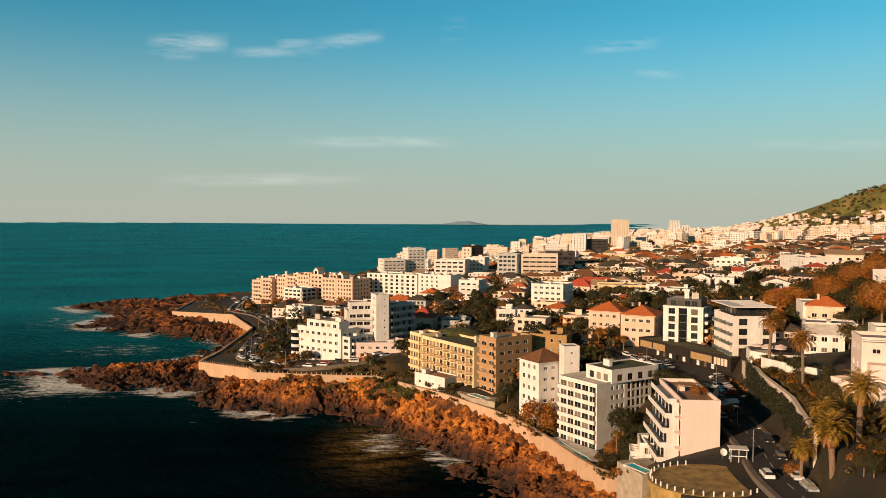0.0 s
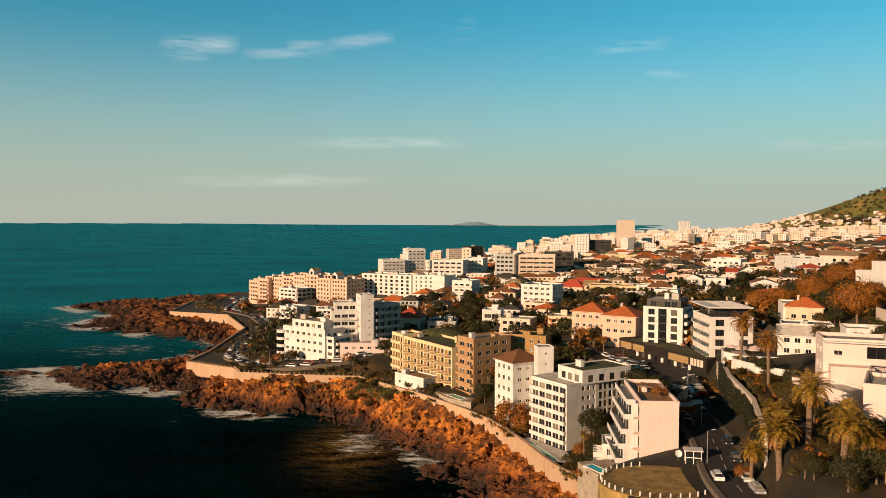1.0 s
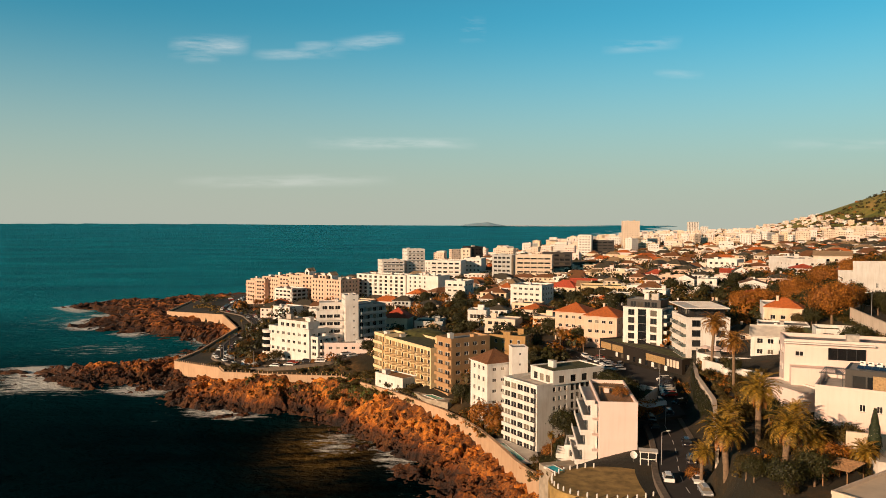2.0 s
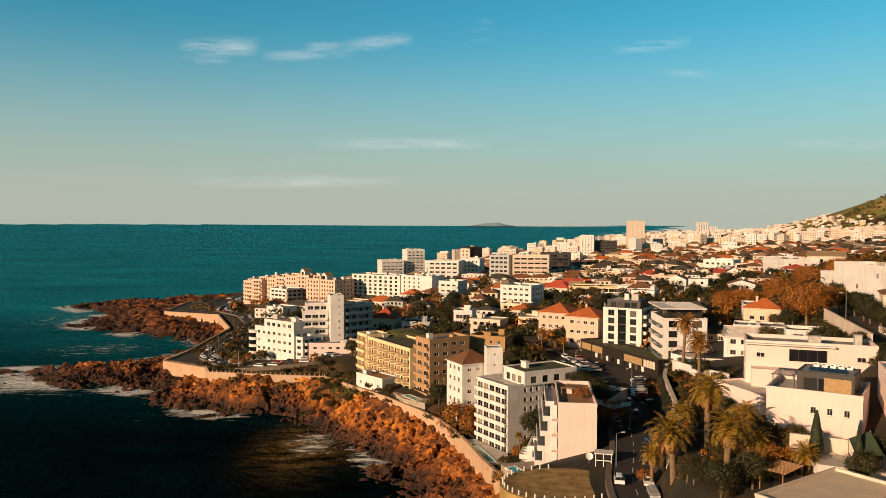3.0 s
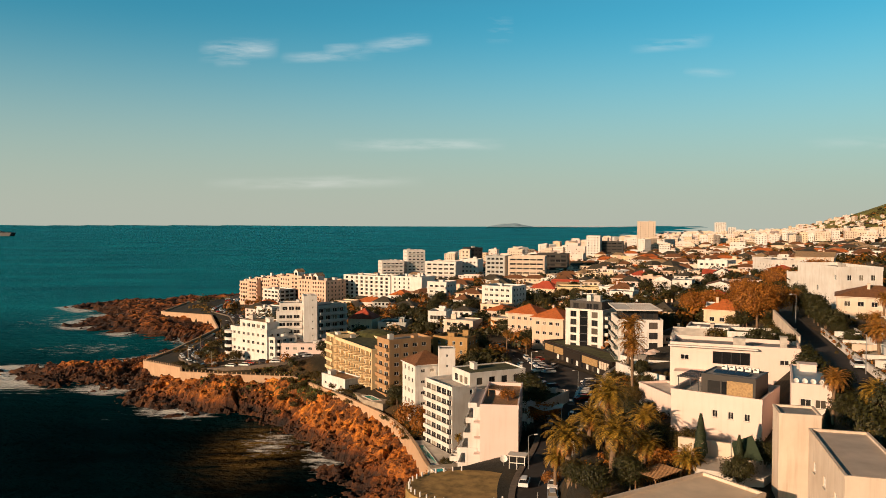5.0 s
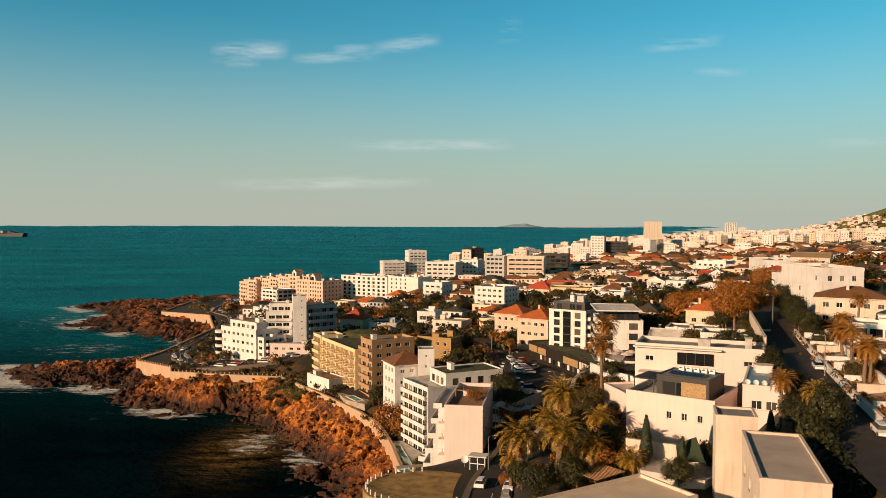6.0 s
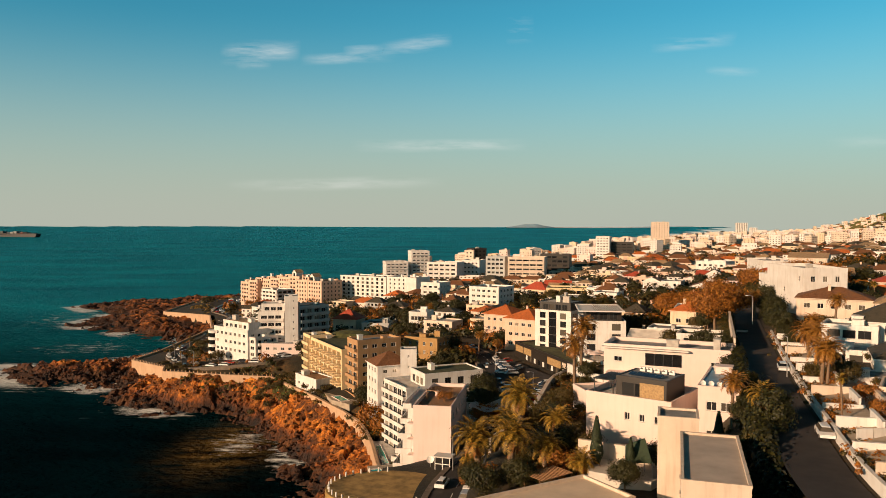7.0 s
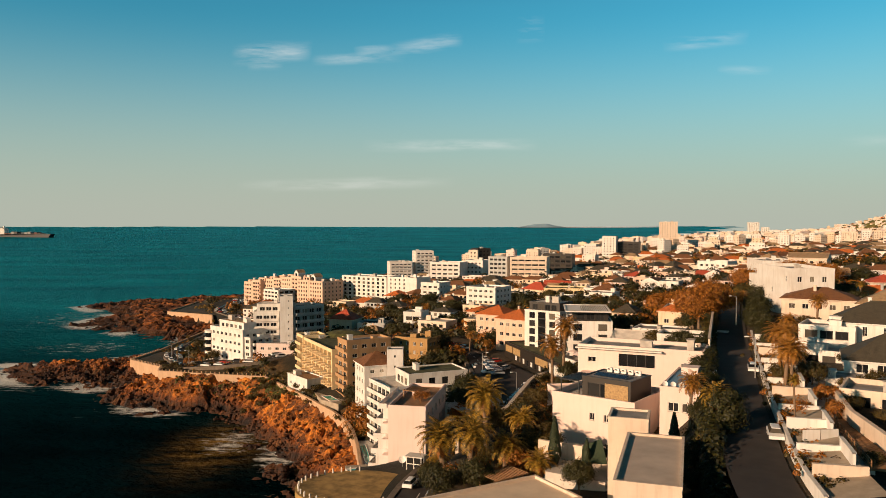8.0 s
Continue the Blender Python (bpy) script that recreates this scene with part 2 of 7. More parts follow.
deep = mix(snt, patch, deep, (0.26, 0.155, 0.04))
snt.links.new(mix(snt, foam, deep, (0.72, 0.72, 0.68)), sb.inputs["Base Color"])
snt.links.new(ramp(snt, foam, [(0, (0.2, 0.2, 0.2)), (1, (0.9, 0.9, 0.9))]), sb.inputs["Roughness"])
sb.inputs["Specular IOR Level"].default_value = 0.0
wv = snt.nodes.new("ShaderNodeMath")
wv.operation = "MULTIPLY_ADD"
snt.links.new(noise_node(snt, 0.07, 5, 0.6, (1, 1.7, 1)), wv.inputs[0])
wv.inputs[1].default_value = 2.5
snt.links.new(noise_node(snt, 0.45, 5, 0.6), wv.inputs[2])
bump(snt, sb, wv.outputs[0], 0.9, 1.3)
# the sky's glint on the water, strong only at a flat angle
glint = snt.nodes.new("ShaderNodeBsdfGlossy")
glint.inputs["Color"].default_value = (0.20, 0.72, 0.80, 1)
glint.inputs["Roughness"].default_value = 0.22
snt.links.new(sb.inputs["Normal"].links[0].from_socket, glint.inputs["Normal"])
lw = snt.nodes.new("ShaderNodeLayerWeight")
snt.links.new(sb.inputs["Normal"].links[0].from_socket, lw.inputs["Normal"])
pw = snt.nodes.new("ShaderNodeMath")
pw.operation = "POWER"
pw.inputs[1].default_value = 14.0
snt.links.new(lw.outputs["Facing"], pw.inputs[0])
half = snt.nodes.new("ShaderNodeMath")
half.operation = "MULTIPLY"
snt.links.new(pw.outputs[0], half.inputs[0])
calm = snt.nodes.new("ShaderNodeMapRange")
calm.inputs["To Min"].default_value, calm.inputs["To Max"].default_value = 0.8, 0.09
snt.links.new(bay_shade.outputs["Fac"], calm.inputs["Value"])
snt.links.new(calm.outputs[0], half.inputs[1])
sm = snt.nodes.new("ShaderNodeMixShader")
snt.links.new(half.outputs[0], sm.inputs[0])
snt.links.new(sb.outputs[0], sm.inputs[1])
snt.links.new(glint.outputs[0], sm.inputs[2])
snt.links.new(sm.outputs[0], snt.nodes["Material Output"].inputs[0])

# ---- mesh helpers ----
class MB:
    """Gathers faces of one mesh."""

    def __init__(self):
        self.v, self.f, self.m = [], [], []

    def face(self, pts, mi=0):
        n = len(self.v)
        self.v += [tuple(p) for p in pts]
        self.f.append(tuple(range(n, n + len(pts))))
        self.m.append(mi)

    def box(self, x0, y0, z0, x1, y1, z1, mi=0, taper=0.0):
        n, t = len(self.v), taper
        self.v += [(x0, y0, z0), (x1, y0, z0), (x1, y1, z0), (x0, y1, z0),
                   (x0 + t, y0 + t, z1), (x1 - t, y0 + t, z1), (x1 - t, y1 - t, z1), (x0 + t, y1 - t, z1)]
        for q in ((3, 2, 1, 0), (4, 5, 6, 7), (0, 1, 5, 4), (1, 2, 6, 5), (2, 3, 7, 6), (3, 0, 4, 7)):
            self.f.append(tuple(n + i for i in q))
            self.m.append(mi)

    def tube(self, pts, radii, sides=8, mi=0, cap=True):
        n0 = len(self.v)
        for k, (p, r) in enumerate(zip(pts, radii)):
            d = (Vector(pts[min(k + 1, len(pts) - 1)]) - Vector(pts[max(k - 1, 0)])).normalized()
            a = d.cross((0, 1, 0) if abs(d.y) < 0.9 else (1, 0, 0)).normalized()
            b = d.cross(a)
            for s in range(sides):
                w = 2 * math.pi * s / sides
                self.v.append(tuple(Vector(p) + r * (math.cos(w) * a + math.sin(w) * b)))
        for k in range(len(pts) - 1):
            for s in range(sides):
                i, j = n0 + k * sides + s, n0 + k * sides + (s + 1) % sides
                self.f.append((i, j, j + sides, i + sides))
                self.m.append(mi)
        if cap:
            last = n0 + (len(pts) - 1) * sides
            self.f.append(tuple(range(last, last + sides)))
            self.m.append(mi)

    def mesh(self, name, mats, smooth=False):
        me = bpy.data.meshes.new(name)
        me.from_pydata(self.v, [], self.f)
        for m in mats:
            me.materials.append(m)
        me.polygons.foreach_set("material_index", self.m)
        if smooth:
            me.polygons.foreach_set("use_smooth", [True] * len(self.f))
        me.update()
        return me


def part(name, mb, material, parent=None, label="", smooth=False, m=None):
    """Links gathered faces (or a finished mesh) as one object under a thing or a part."""
    mats = material if isinstance(material, (list, tuple)) else [material]
    ob = new(name, mb.mesh(name, mats, smooth) if isinstance(mb, MB) else mb)
    if parent:
        ob.parent = parent
    if m is not None:
        ob.matrix_local = m
    return tagged(ob, label)


def thing(name, label, category, m=None, group="", kind=""):
    ob = new(name)
    ob.empty_display_size = 0.5
    if m is not None:
        ob.matrix_world = m
    return tagged(ob, label, category, group, kind)


# ---- lie of the land ----
COAST = [(40, -700), (36, 60), (26, 150), (18, 206), (9, 232), (-8, 257), (-26, 275), (-50, 276), (-76, 283), (-90, 310),
         (-110, 324), (-140, 326), (-182, 346), (-192, 366), (-152, 376), (-118, 398), (-106, 436), (-139, 458), (-180, 488),
         (-232, 522), (-216, 572), (-285, 632), (-262, 690), (-205, 727), (-155, 765), (-98, 850), (-58, 1000), (100, 1300),
         (380, 2250), (900, 3800), (1450, 4900), (9000, 4900), (9000, -700)]


def curve(knots):
    ys, xs = zip(*knots)
    return lambda y: np.interp(y, ys, xs)


# x of the sea wall and of the 27, 34 and 46 m contours, and the height at the wall, by y
wall_x = curve([(-700, 50), (125, 47), (140, 52), (165, 52.5), (173, 51.6), (189, 48), (207, 44), (226, 38.5), (236, 32.5), (255, 17), (292, -8), (298, -40), (304, -57),
                (320, -63), (351, -92), (372, -88), (441, -85), (512, -112), (567, -168), (640, -172), (700, -150), (800, -80), (1000, -35), (1300, 125), (2250, 400), (4900, 1480)])
wall_z = curve([(-700, 26), (125, 25.5), (145, 24), (168, 13), (180, 11), (190, 10.4), (228, 10.6), (255, 12.4), (300, 11), (351, 6.4), (441, 9.3), (512, 8.3), (567, 4), (800, 5), (4900, 4)])
# height of the rock at the foot of the sea wall
foot_z = curve([(-700, 18), (125, 16), (165, 9), (185, 6.5), (209, 7.2), (226, 8.8), (238, 11.2), (255, 13), (292, 12), (300, 11.3), (306, 9.5), (320, 5.5), (351, 1.5), (372, 3), (441, 6), (512, 4.5), (567, 1.5), (800, 3)])
c25 = curve([(-700, 56), (100, 60), (137, 64), (160, 71), (190, 76), (215, 78), (250, 74), (280, 62), (347, 52), (500, 75), (720, 110), (1250, 350), (2250, 750), (4900, 2300)])
c27 = curve([(-700, 64), (100, 69.5), (123, 73.5), (153, 84.5), (178, 90), (212, 102), (240, 105), (268, 100), (300, 84), (347, 78), (500, 110), (720, 150), (1250, 430), (2250, 850), (4900, 2500)])
c34 = curve([(-700, 66), (100, 71), (123, 75), (153, 86), (178, 91.5), (212, 103.5), (240, 113), (268, 116), (300, 116), (347, 118), (500, 165), (720, 230), (1250, 560), (2250, 1000), (4900, 2700)])
c46 = curve([(-700, 104), (92, 108), (190, 134), (260, 165), (350, 215), (520, 300), (800, 480), (1250, 800), (2250, 1400), (4900, 3300)])


c38 = curve([(-700, 97), (60, 98.5), (92, 101.5), (125, 109), (160, 118), (190, 124), (260, 145), (350, 170), (520, 235), (800, 350), (1250, 680), (2250, 1200), (4900, 3000)])


# the level bench behind the sea wall on which the hotel stands
bench = curve([(-700, 0), (168, 0), (180, 5), (190, 12), (212, 13), (230, 8), (250, 0), (4900, 0)])


def ground_z(x, y):
    """Height of the built-up land."""
    x, y = np.asarray(x, float), np.asarray(y, float)
    w, zw, e, a, b, c = wall_x(y) + bench(y), wall_z(y), c25(y), c27(y), c34(y), c46(y)
    z = np.where(x < e, zw + (25.6 - zw) * np.clip((x - w) / (e - w), 0, 1), 25.6 + 1.4 * np.clip((x - e) / (a - e), 0, 1))
    z = np.where(x > a, 27 + 7 * np.clip((x - a) / (b - a), 0, 1), z)
    f = c38(y)
    z = np.where(x > b, 34 + 4 * np.clip((x - b) / (f - b), 0, 1), z)
    z = np.where(x > f, 38 + 8 * np.clip((x - f) / (c - f), 0, 1), z)
    return z + np.clip(x - c, 0, None) * 0.045


def gz(x, y):
    return float(ground_z(x, y))


def coast_distance(x, y):
    """Signed distance to the waterline, positive on land."""
    p = np.stack([np.ravel(x), np.ravel(y)], -1).astype(float)
    best, inside = np.full(len(p), 1e9), np.zeros(len(p), bool)
    for (ax, ay), (bx, by) in zip(COAST, COAST[1:] + COAST[:1]):
        d = np.array([bx - ax, by - ay], float)
        t = np.clip(((p - (ax, ay)) @ d) / (d @ d), 0, 1)
        best = np.minimum(best, np.hypot(*(p - (ax, ay) - t[:, None] * d).T))
        with np.errstate(divide="ignore", invalid="ignore"):
            cross = (ay > p[:, 1]) != (by > p[:, 1])
            inside ^= cross & (p[:, 0] < (bx - ax) * (p[:, 1] - ay) / (by - ay) + ax)
    return np.where(inside, best, -best).reshape(np.shape(x))


def grid_object(name, xs, ys, height, material, keep=None, attrs=(), smooth=True):
    gx, gy = np.meshgrid(xs, ys)
    z = height(gx, gy)
    nx, ny = len(xs), len(ys)
    i = (np.arange(ny - 1)[:, None] * nx + np.arange(nx - 1)).ravel()
    quads = np.stack([i, i + 1, i + nx + 1, i + nx], -1)
    if keep is not None:
        k = keep(gx, gy).ravel()
        quads = quads[k[quads].any(1)]
        used = np.unique(quads)
        lut = np.zeros(nx * ny, int)
        lut[used] = np.arange(len(used))
        quads = lut[quads]
    else:
        used = np.arange(nx * ny)
    me = bpy.data.meshes.new(name)
    me.from_pydata(np.stack([gx.ravel(), gy.ravel(), z.ravel()], -1)[used].tolist(), [], quads.tolist())
    me.materials.append(material)
    me.polygons.foreach_set("use_smooth", [smooth] * len(quads))
    for key, fn in attrs:
        me.attributes.new(key, "FLOAT", "POINT").data.foreach_set("value", fn(gx, gy).ravel()[used].astype(np.float32))
    me.update()
    return new(name, me)


def steps(*runs):
    """Coordinates at uneven steps: (start, end, step) runs joined."""
    out = []
    for a, b, s in runs:
        out += list(np.arange(a, b, s))
    return np.array(out + [runs[-1][1]], float)


def hill_z(x, y):
    """The grassy hill beyond the town."""
    s = np.clip((x - 1700) / 480, 0, 1)
    return 190 * s * s * (3 - 2 * s) * np.exp(-((y - 3100) / 900.0) ** 2) * (1 + 0.25 * np.clip((x - 2000) / 1500, 0, 1))


def land_z(x, y):
    z = ground_z(x, y) + hill_z(x, y)
    d = x - wall_x(y)
    return np.where(d < 0.6, -6.0, z)


land = grid_object("ground", steps((-180, 220, 2.5), (220, 500, 10), (500, 1500, 50), (1500, 4900, 100)),
                   steps((-600, 40, 40), (40, 420, 2.5), (420, 800, 6), (800, 1500, 25), (1500, 4900, 85)), land_z, GROUND,
                   keep=lambda x, y: x - wall_x(y) > -1)
hill = grid_object("hill", steps((1600, 4900, 40)), steps((1500, 4900, 40)), lambda x, y: land_z(x, y) + 1.5, HILL, keep=lambda x, y: hill_z(x, y) > 25)
tagged(hill, "grassy golden-green hill above the town", "hill", kind="structure")
tagged(land, "sloping garden ground under the coastal town", "ground", kind="structure")


def sea_z(x, y):
    r = np.hypot(x, y)
    return 51.0 * (np.clip(r - 1200, 0, None) / 3700) ** 2


def shore_of(x, y):
    d = coast_distance(x, y)
    surf = np.exp(-np.clip(-d, 0, None) / 4.0) * (0.55 + 0.45 * np.sin(x * 0.11 + 1.3 * np.sin(y * 0.07)))
    # the last term whitens the cove for sun sparkle as well as foam
    tips = 0.42 * np.exp(-((x + 170) ** 2 / 4200 + (y - 338) ** 2 / 1500)) + 0.55 * np.exp(-((x + 245) ** 2 / 2600 + (y - 570) ** 2 / 5200)) + 0.5 * np.exp(-((x + 150) ** 2 / 1500 + (y - 425) ** 2 / 700)) + 0.45 * np.exp(-((x + 130) ** 2 / 5000 + (y - 318) ** 2 / 160)) + 0.34 * np.exp(-((x + 200) ** 2 / 14000 + (y - 440) ** 2 / 22000)) + 0.36 * np.exp(-((x + 66) ** 2 / 2200 + (y - 268) ** 2 / 420)) + 0.95 * np.exp(-((x + 5) ** 2 / 160 + (y - 240) ** 2 / 420))
    return np.where(d > -200, 1.05 * surf + 1.0 * tips, 0)


# painted bay shade: full near the eye, fading out to sea
def bay_shade_of(x, y):
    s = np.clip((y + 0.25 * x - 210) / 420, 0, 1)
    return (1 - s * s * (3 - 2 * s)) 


def shallow_of(x, y):
    return 0.9 * np.exp(-(((x + 7) / 12) ** 2 + ((y - 240) / 24) ** 2))


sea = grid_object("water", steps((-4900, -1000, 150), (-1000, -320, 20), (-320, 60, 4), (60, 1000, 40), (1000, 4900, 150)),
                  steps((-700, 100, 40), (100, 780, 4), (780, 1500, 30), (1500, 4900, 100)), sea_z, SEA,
                  keep=lambda x, y: (np.hypot(x, y) < 4985) & (coast_distance(x, y) < 90), attrs=(("shore", shore_of), ("shallow", shallow_of), ("bay_shade", bay_shade_of)))
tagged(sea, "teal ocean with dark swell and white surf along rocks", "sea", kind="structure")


WALL_PTS = [(float(wall_x(y)), float(y)) for y in (-700, 125, 140, 165, 173, 189, 207, 226, 236, 255, 292, 298, 304, 320, 351, 372, 441, 512, 567, 640, 700, 800, 1000)]


def wall_distance(x, y):
    """How far a place lies from the line of the sea wall."""
    p = np.stack([np.ravel(x), np.ravel(y)], -1).astype(float)
    best = np.full(len(p), 1e9)
    for a, b in zip(WALL_PTS, WALL_PTS[1:]):
        d = np.subtract(b, a)
        t = np.clip(((p - a) @ d) / (d @ d), 0, 1)
        best = np.minimum(best, np.hypot(*(p - a - t[:, None] * d).T))
    return best


def foot_near(x, y):
    """Height of the wall's foot at the nearest stretch of wall."""
    p = np.stack([np.ravel(x), np.ravel(y)], -1).astype(float)
    best, z = np.full(len(p), 1e9), np.zeros(len(p))
    for a, b in zip(WALL_PTS, WALL_PTS[1:]):
        d = np.subtract(b, a)
        t = np.clip(((p - a) @ d) / (d @ d), 0, 1)
        r = np.hypot(*(p - a - t[:, None] * d).T)
        z = np.where(r < best, foot_z(a[1] + t * d[1]), z)
        best = np.minimum(best, r)
    return z


def rock_at(px, py, dd, top, far):
    warp = noise.noise_vector(Vector((px * 0.06, py * 0.06, 4.0))) * 2.0
    big = noise.voronoi(Vector((px * 0.075 + warp.x * 0.3, py * 0.11 + warp.y * 0.3, 0.5)))
    mid = noise.voronoi(Vector((px * 0.32 + warp.y * 0.4, py * 0.40, 3.5)))
    step = noise.cell(big[1][0] * 7.3) * 2.6 + noise.cell(mid[1][0] * 9.1) * 1.3
    # ribs of the bedding, running down to the water
    u, v = px * 0.82 + py * 0.57, py * 0.82 - px * 0.57
    rib = noise.noise(Vector((u * 0.42 + warp.x, v * 0.075, 6.0)))
    crack = -3.0 * max(0.0, 0.16 - (big[0][1] - big[0][0])) / 0.16 - 1.6 * max(0.0, 0.2 - (mid[0][1] - mid[0][0])) / 0.2
    swell = 1.6 * noise.noise(Vector((px * 0.03, py * 0.04, 9.0)))
    base = min(dd * 0.15, 4.2) - 0.9 + 0.5 * step + 0.8 * crack + 0.8 * swell + 0.9 * rib + 0.9 * noise.turbulence(Vector((px * 0.45, py * 0.45, 1.0)), 3, False)
    lift = max(0.0, 1 - max(far, 0) / max(18.0, 0.7 * (far + dd))) ** 1.15
    z = base * (1 - lift) + lift * max(base, top - 0.8 + 0.42 * step + 0.5 * crack + 0.9 * rib + 0.7 * noise.turbulence(Vector((px * 0.5, py * 0.5, 2.0)), 3, True))
    return min(z, base + dd * 0.35) if dd < 0 else z


def rock_z(x, y):
    d = coast_distance(x, y).ravel()
    d = d + 4.0 * np.sin(x.ravel() * 0.23 + 2 * np.sin(y.ravel() * 0.17)) * np.clip(1 - np.abs(d) / 30, 0, 1)
    top, far = foot_near(x, y), np.where((wall_x(y) - x).ravel() > -3, wall_distance(x, y), -9)
    live = (d > -14) & (far > -3)
    z = np.full(d.size, -5.0)
    for k in np.flatnonzero(live):
        z[k] = rock_at(x.ravel()[k], y.ravel()[k], d[k], top[k], far[k])
    return z.reshape(x.shape)


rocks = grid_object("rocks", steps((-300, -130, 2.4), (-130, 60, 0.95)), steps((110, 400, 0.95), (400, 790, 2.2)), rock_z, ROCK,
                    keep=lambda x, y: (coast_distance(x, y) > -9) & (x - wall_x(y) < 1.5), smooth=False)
tagged(rocks, "orange-brown granite shore, jagged and wet at the waterline", "rocks", kind="stuff")


def coast_at(x, y):
    """Signed distance of one place to the waterline."""
    best, inside = 1e18, False
    for (ax, ay), (bx, by) in zip(COAST, COAST[1:] + COAST[:1]):
        dx, dy = bx - ax, by - ay
        t = min(1.0, max(0.0, ((x - ax) * dx + (y - ay) * dy) / (dx * dx + dy * dy)))
        best = min(best, (x - ax - t * dx) ** 2 + (y - ay - t * dy) ** 2)
        if (ay > y) != (by > y) and x < dx * (y - ay) / dy + ax:
            inside = not inside
    return math.sqrt(best) * (1 if inside else -1)


def wall_at(x, y):
    """Distance of one place to the sea wall, and the height of the wall's foot there."""
    best, foot = 1e18, 0.0
    for (ax, ay), (bx, by) in zip(WALL_PTS, WALL_PTS[1:]):
        dx, dy = bx - ax, by - ay
        t = min(1.0, max(0.0, ((x - ax) * dx + (y - ay) * dy) / (dx * dx + dy * dy)))
        r = (x - ax - t * dx) ** 2 + (y - ay - t * dy) ** 2
        if r < best:
            best, foot = r, ay + t * dy
    return math.sqrt(best), float(foot_z(foot))


def rock_height(x, y):
    far_off, foot = wall_at(x, y)
    return rock_at(x, y, coast_at(x, y), foot, far_off)


boulder_forms = {}


def boulder_mb(seed, r, mb=None, at=(0, 0, 0), turn=0.0):
    """A blocky weathered boulder."""
    mb = mb or MB()
    seed %= 40
    if seed not in boulder_forms:
        g = random.Random(seed)
        bm = bmesh.new()
        for _ in range(17):
            n = Vector((g.gauss(0, 1), g.gauss(0, 1), g.gauss(0, 1))).normalized()
            k = max(abs(n.x), abs(n.y), abs(n.z))
            bm.verts.new(n * g.uniform(0.8, 1.0) * (0.55 + 0.45 / k) * 0.8)
        hull = bmesh.ops.convex_hull(bm, input=bm.verts)
        bmesh.ops.delete(bm, geom=list({v for v in hull["geom_interior"] + hull["geom_unused"] if isinstance(v, bmesh.types.BMVert)}), context="VERTS")
        bm.verts.index_update()
        boulder_forms[seed] = ([v.co.copy() for v in bm.verts], [[v.index for v in f.verts] for f in bm.faces])
        bm.free()
    verts, faces = boulder_forms[seed]
    ca, sa, base = math.cos(turn), math.sin(turn), len(mb.v)
    for v in verts:
        x, y = v.x * r * 1.25, v.y * r
        mb.v.append((x * ca - y * sa + at[0], x * sa + y * ca + at[1], v.z * r * 0.8 + at[2]))
    for f in faces:
        mb.f.append(tuple(base + i for i in f))
        mb.m.append(0)
    return mb


boulders = []
for k in range(6):
    boulders.append(boulder_mb(k, 1.0).mesh("boulder", [ROCK]))
rng = random.Random(3)
count, loose = 0, MB()
for _ in range(5200):
    y = rng.uniform(120, 400)
    x = rng.uniform(float(wall_x(y)) - 62, float(wall_x(y)) - 1)
    if coast_at(x, y) < -3.5:
        continue
    z = rock_height(x, y)
    if count < 280 and rng.random() < 0.35:
        r = rng.uniform(0.5, 1.5)
        b = new("boulder", boulders[count % 6])
        b.matrix_world = pose(x, y, z + r * 0.1, rng.uniform(-20, 20), rng.uniform(-20, 20), rng.uniform(0, 360)) @ Matrix.Scale(r, 4)
        tagged(b, "weathered orange-brown granite boulder on the shore", "boulder", "shore boulders")
        count += 1
    elif len(loose.v) < 90000:
        boulder_mb(rng.randrange(999), rng.uniform(0.3, 1.0), loose, (x, y, z + 0.1), rng.uniform(0, 6.28))
tagged(part("loose_stones", loose, ROCK), "loose orange-brown stones among the shore rocks", "stones", kind="stuff")

# ---- building kit ----
windows_made, balconies_made = {}, {}


class Footprints:
    """Circles that are built on, kept in squares of 40 m for quick look-up."""

    def __init__(self):
        self.squares = {}

    def append(self, c):
        self.squares.setdefault((int(c[0] // 40), int(c[1] // 40)), []).append(c)

    def near(self, x, y):
        i, j = int(x // 40), int(y // 40)
        for a in (i - 1, i, i + 1):
            for b in (j - 1, j, j + 1):
                yield from self.squares.get((a, b), ())


taken = Footprints()



def free_spot(x, y, r):
    """Whether a circle keeps clear of all footprints so far."""
    return all((x - px) ** 2 + (y - py) ** 2 > (r + pr) ** 2 for px, py, pr in taken.near(x, y))


def take(a, b, depth):
    """Marks a footprint as taken, as circles along it."""
    u = Vector((b[0] - a[0], b[1] - a[1]))
    w = u.length
    u.normalize()
    n = Vector((-u.y, u.x))
    r = min(w, depth) / 2
    for i in range(max(1, round(w / (2 * r)))):
        for j in range(max(1, round(depth / (2 * r)))):
            k, l = max(1, round(w / (2 * r))), max(1, round(depth / (2 * r)))
            c = Vector(a[:2]) + u * w * (i + 0.5) / k + n * depth * (j + 0.5) / l
            taken.append((c.x, c.y, r * 1.1))



